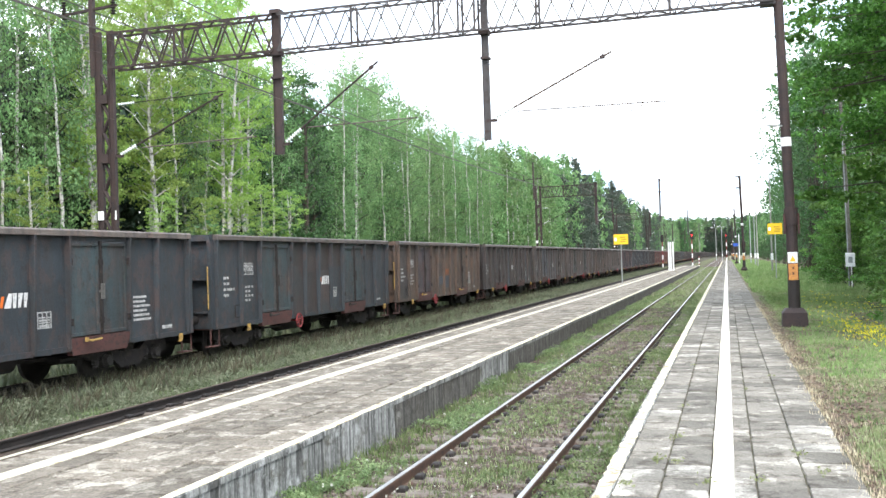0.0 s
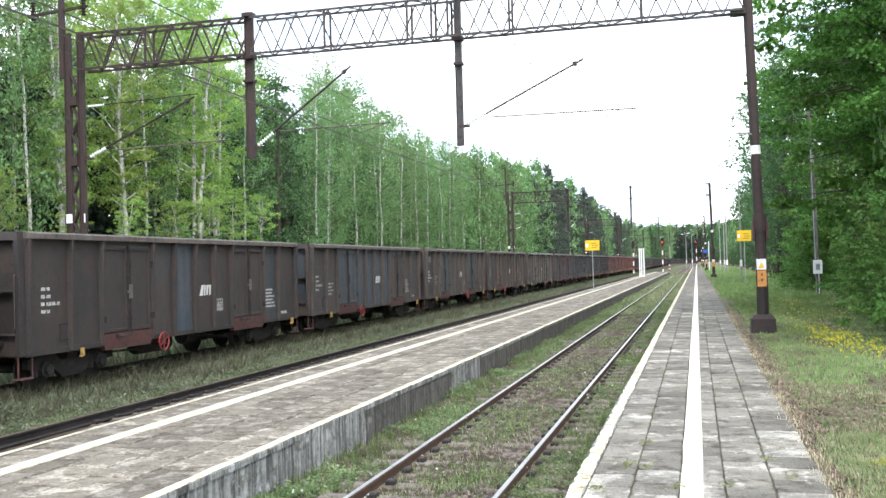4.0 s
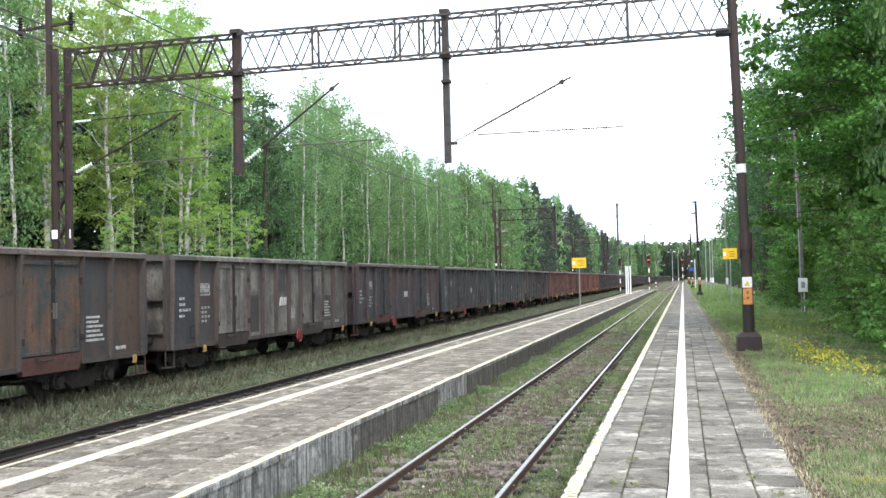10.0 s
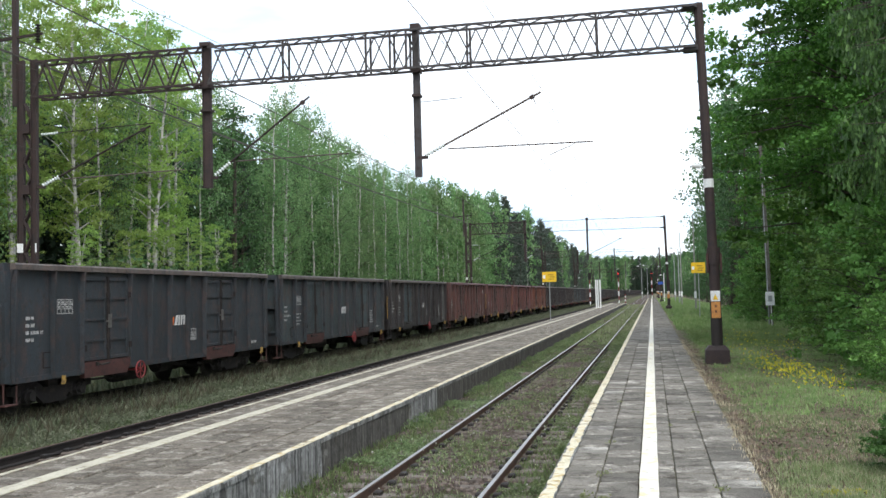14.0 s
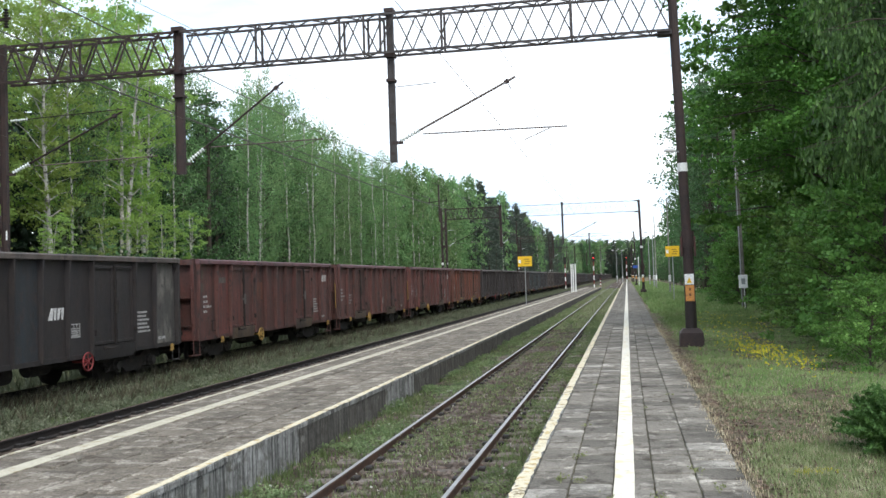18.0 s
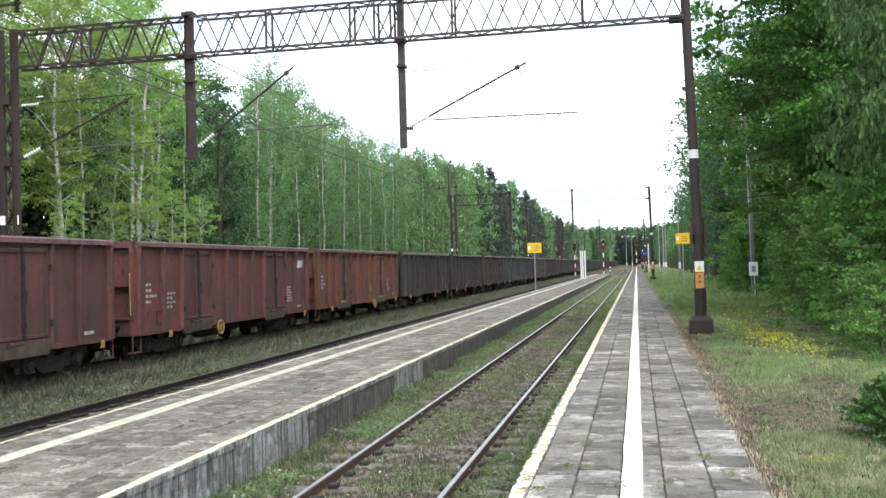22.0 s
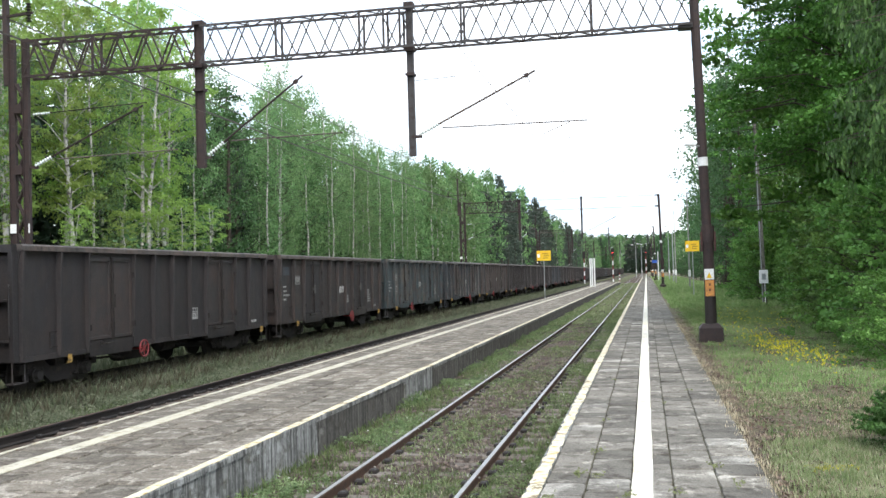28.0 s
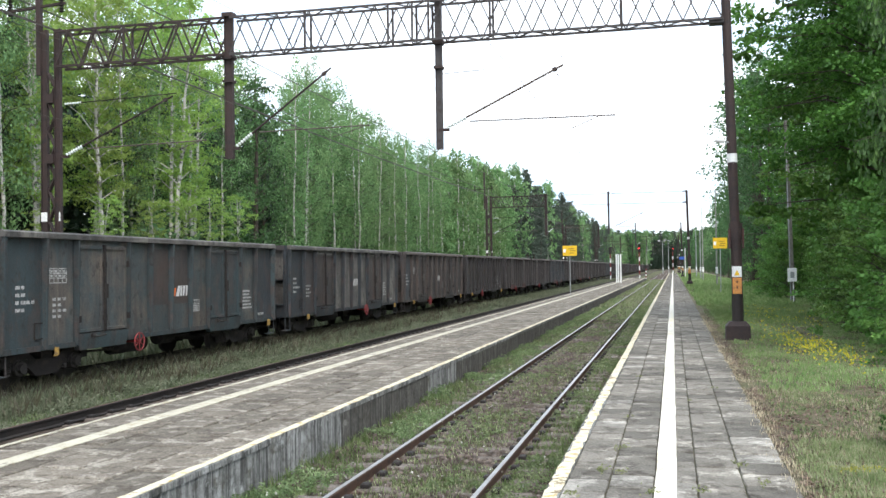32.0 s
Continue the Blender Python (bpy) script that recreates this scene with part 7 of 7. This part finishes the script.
def flowers():
    rng = np.random.default_rng(8)
    cx, cy = np.array([2.75, 2.8, 3.15, 3.4, 3.1, 3.0, 2.6, 3.8, 4.2, 3.3, 3.6, 2.9, 4.3]), np.array([21.9, 24.6, 21.6, 20.2, 23.6, 25.5, 29.5, 32.0, 34.0, 37.0, 41.0, 35.0, 39.0])
    n = 520
    i = np.where(rng.random(n) < 0.42, rng.integers(0, 5, n), rng.integers(0, 13, n))
    x, y = cx[i] + rng.normal(size=n) * np.where(i < 5, 0.24, 0.45), cy[i] + rng.normal(size=n) * np.where(i < 5, 1.3, 1.8)
    c = np.stack([x, y, 0.33 + 0.08 + 0.25 * rng.random(n)], 1)
    m = 200
    c2 = np.stack([-4.4 + 3.1 * rng.random(m), 9 + 34 * rng.random(m) ** 1.3, np.full(m, -0.06) + 0.08 * rng.random(m)], 1)
    ob = new("white_flowers", quads_mesh("white_flowers", leaf_cloud(c2, np.full((m, 3), 0.02), 2, 0.028, rng, 0.9), M_PETAL))
    tagged(ob, "tiny white flowers among the plants of the track bed", "flowers", kind="stuff")
    ob = new("yellow_flowers", quads_mesh("yellow_flowers", leaf_cloud(c, np.full((n, 3), 0.03), 4, 0.028, rng, 0.9), M_FLOWER))
    tagged(ob, "yellow wild flowers in the grass", "flowers", kind="stuff")


flowers()

# ---------------------------------------------------------------- paving, last because there is most of it
pave(PLATFORM_1, "paver", [(-1.0, -0.61), (-0.61, -0.2), (-0.2, 0.18), (0.18, 0.59), (0.59, 1.05)], 7.0, 286, 0.5, PZ, M_PAVER, M_PAVER_REST, 60, 1, 0.008, M_PAVER_PALE)
pave(PLATFORM_2, "paving_slab", [(-7.56, -7.0), (-7.0, -6.48), (-6.48, -5.92), (-5.92, -5.36), (-5.36, -4.8)], 7.0, 173, 0.82, PZ, M_PAVER_MID, M_PAVER_MID_REST, 50, 2, 0.014)


# ---------------------------------------------------------------- movement
def motions():
    times = [i * 1.0 for i in range(33)]
    for k, (wagon, sets) in enumerate(TRAIN):
        walk(wagon, [(t, wagon_pose(k, t)) for t in times])
        if 1 <= k <= 24:
            for axle in sets:
                y = axle.location.y
                walk(axle, [(i / 15, pose(0, y, 0.46, math.degrees(rolled(i / 15) / 0.46))) for i in range(481)])


motions()
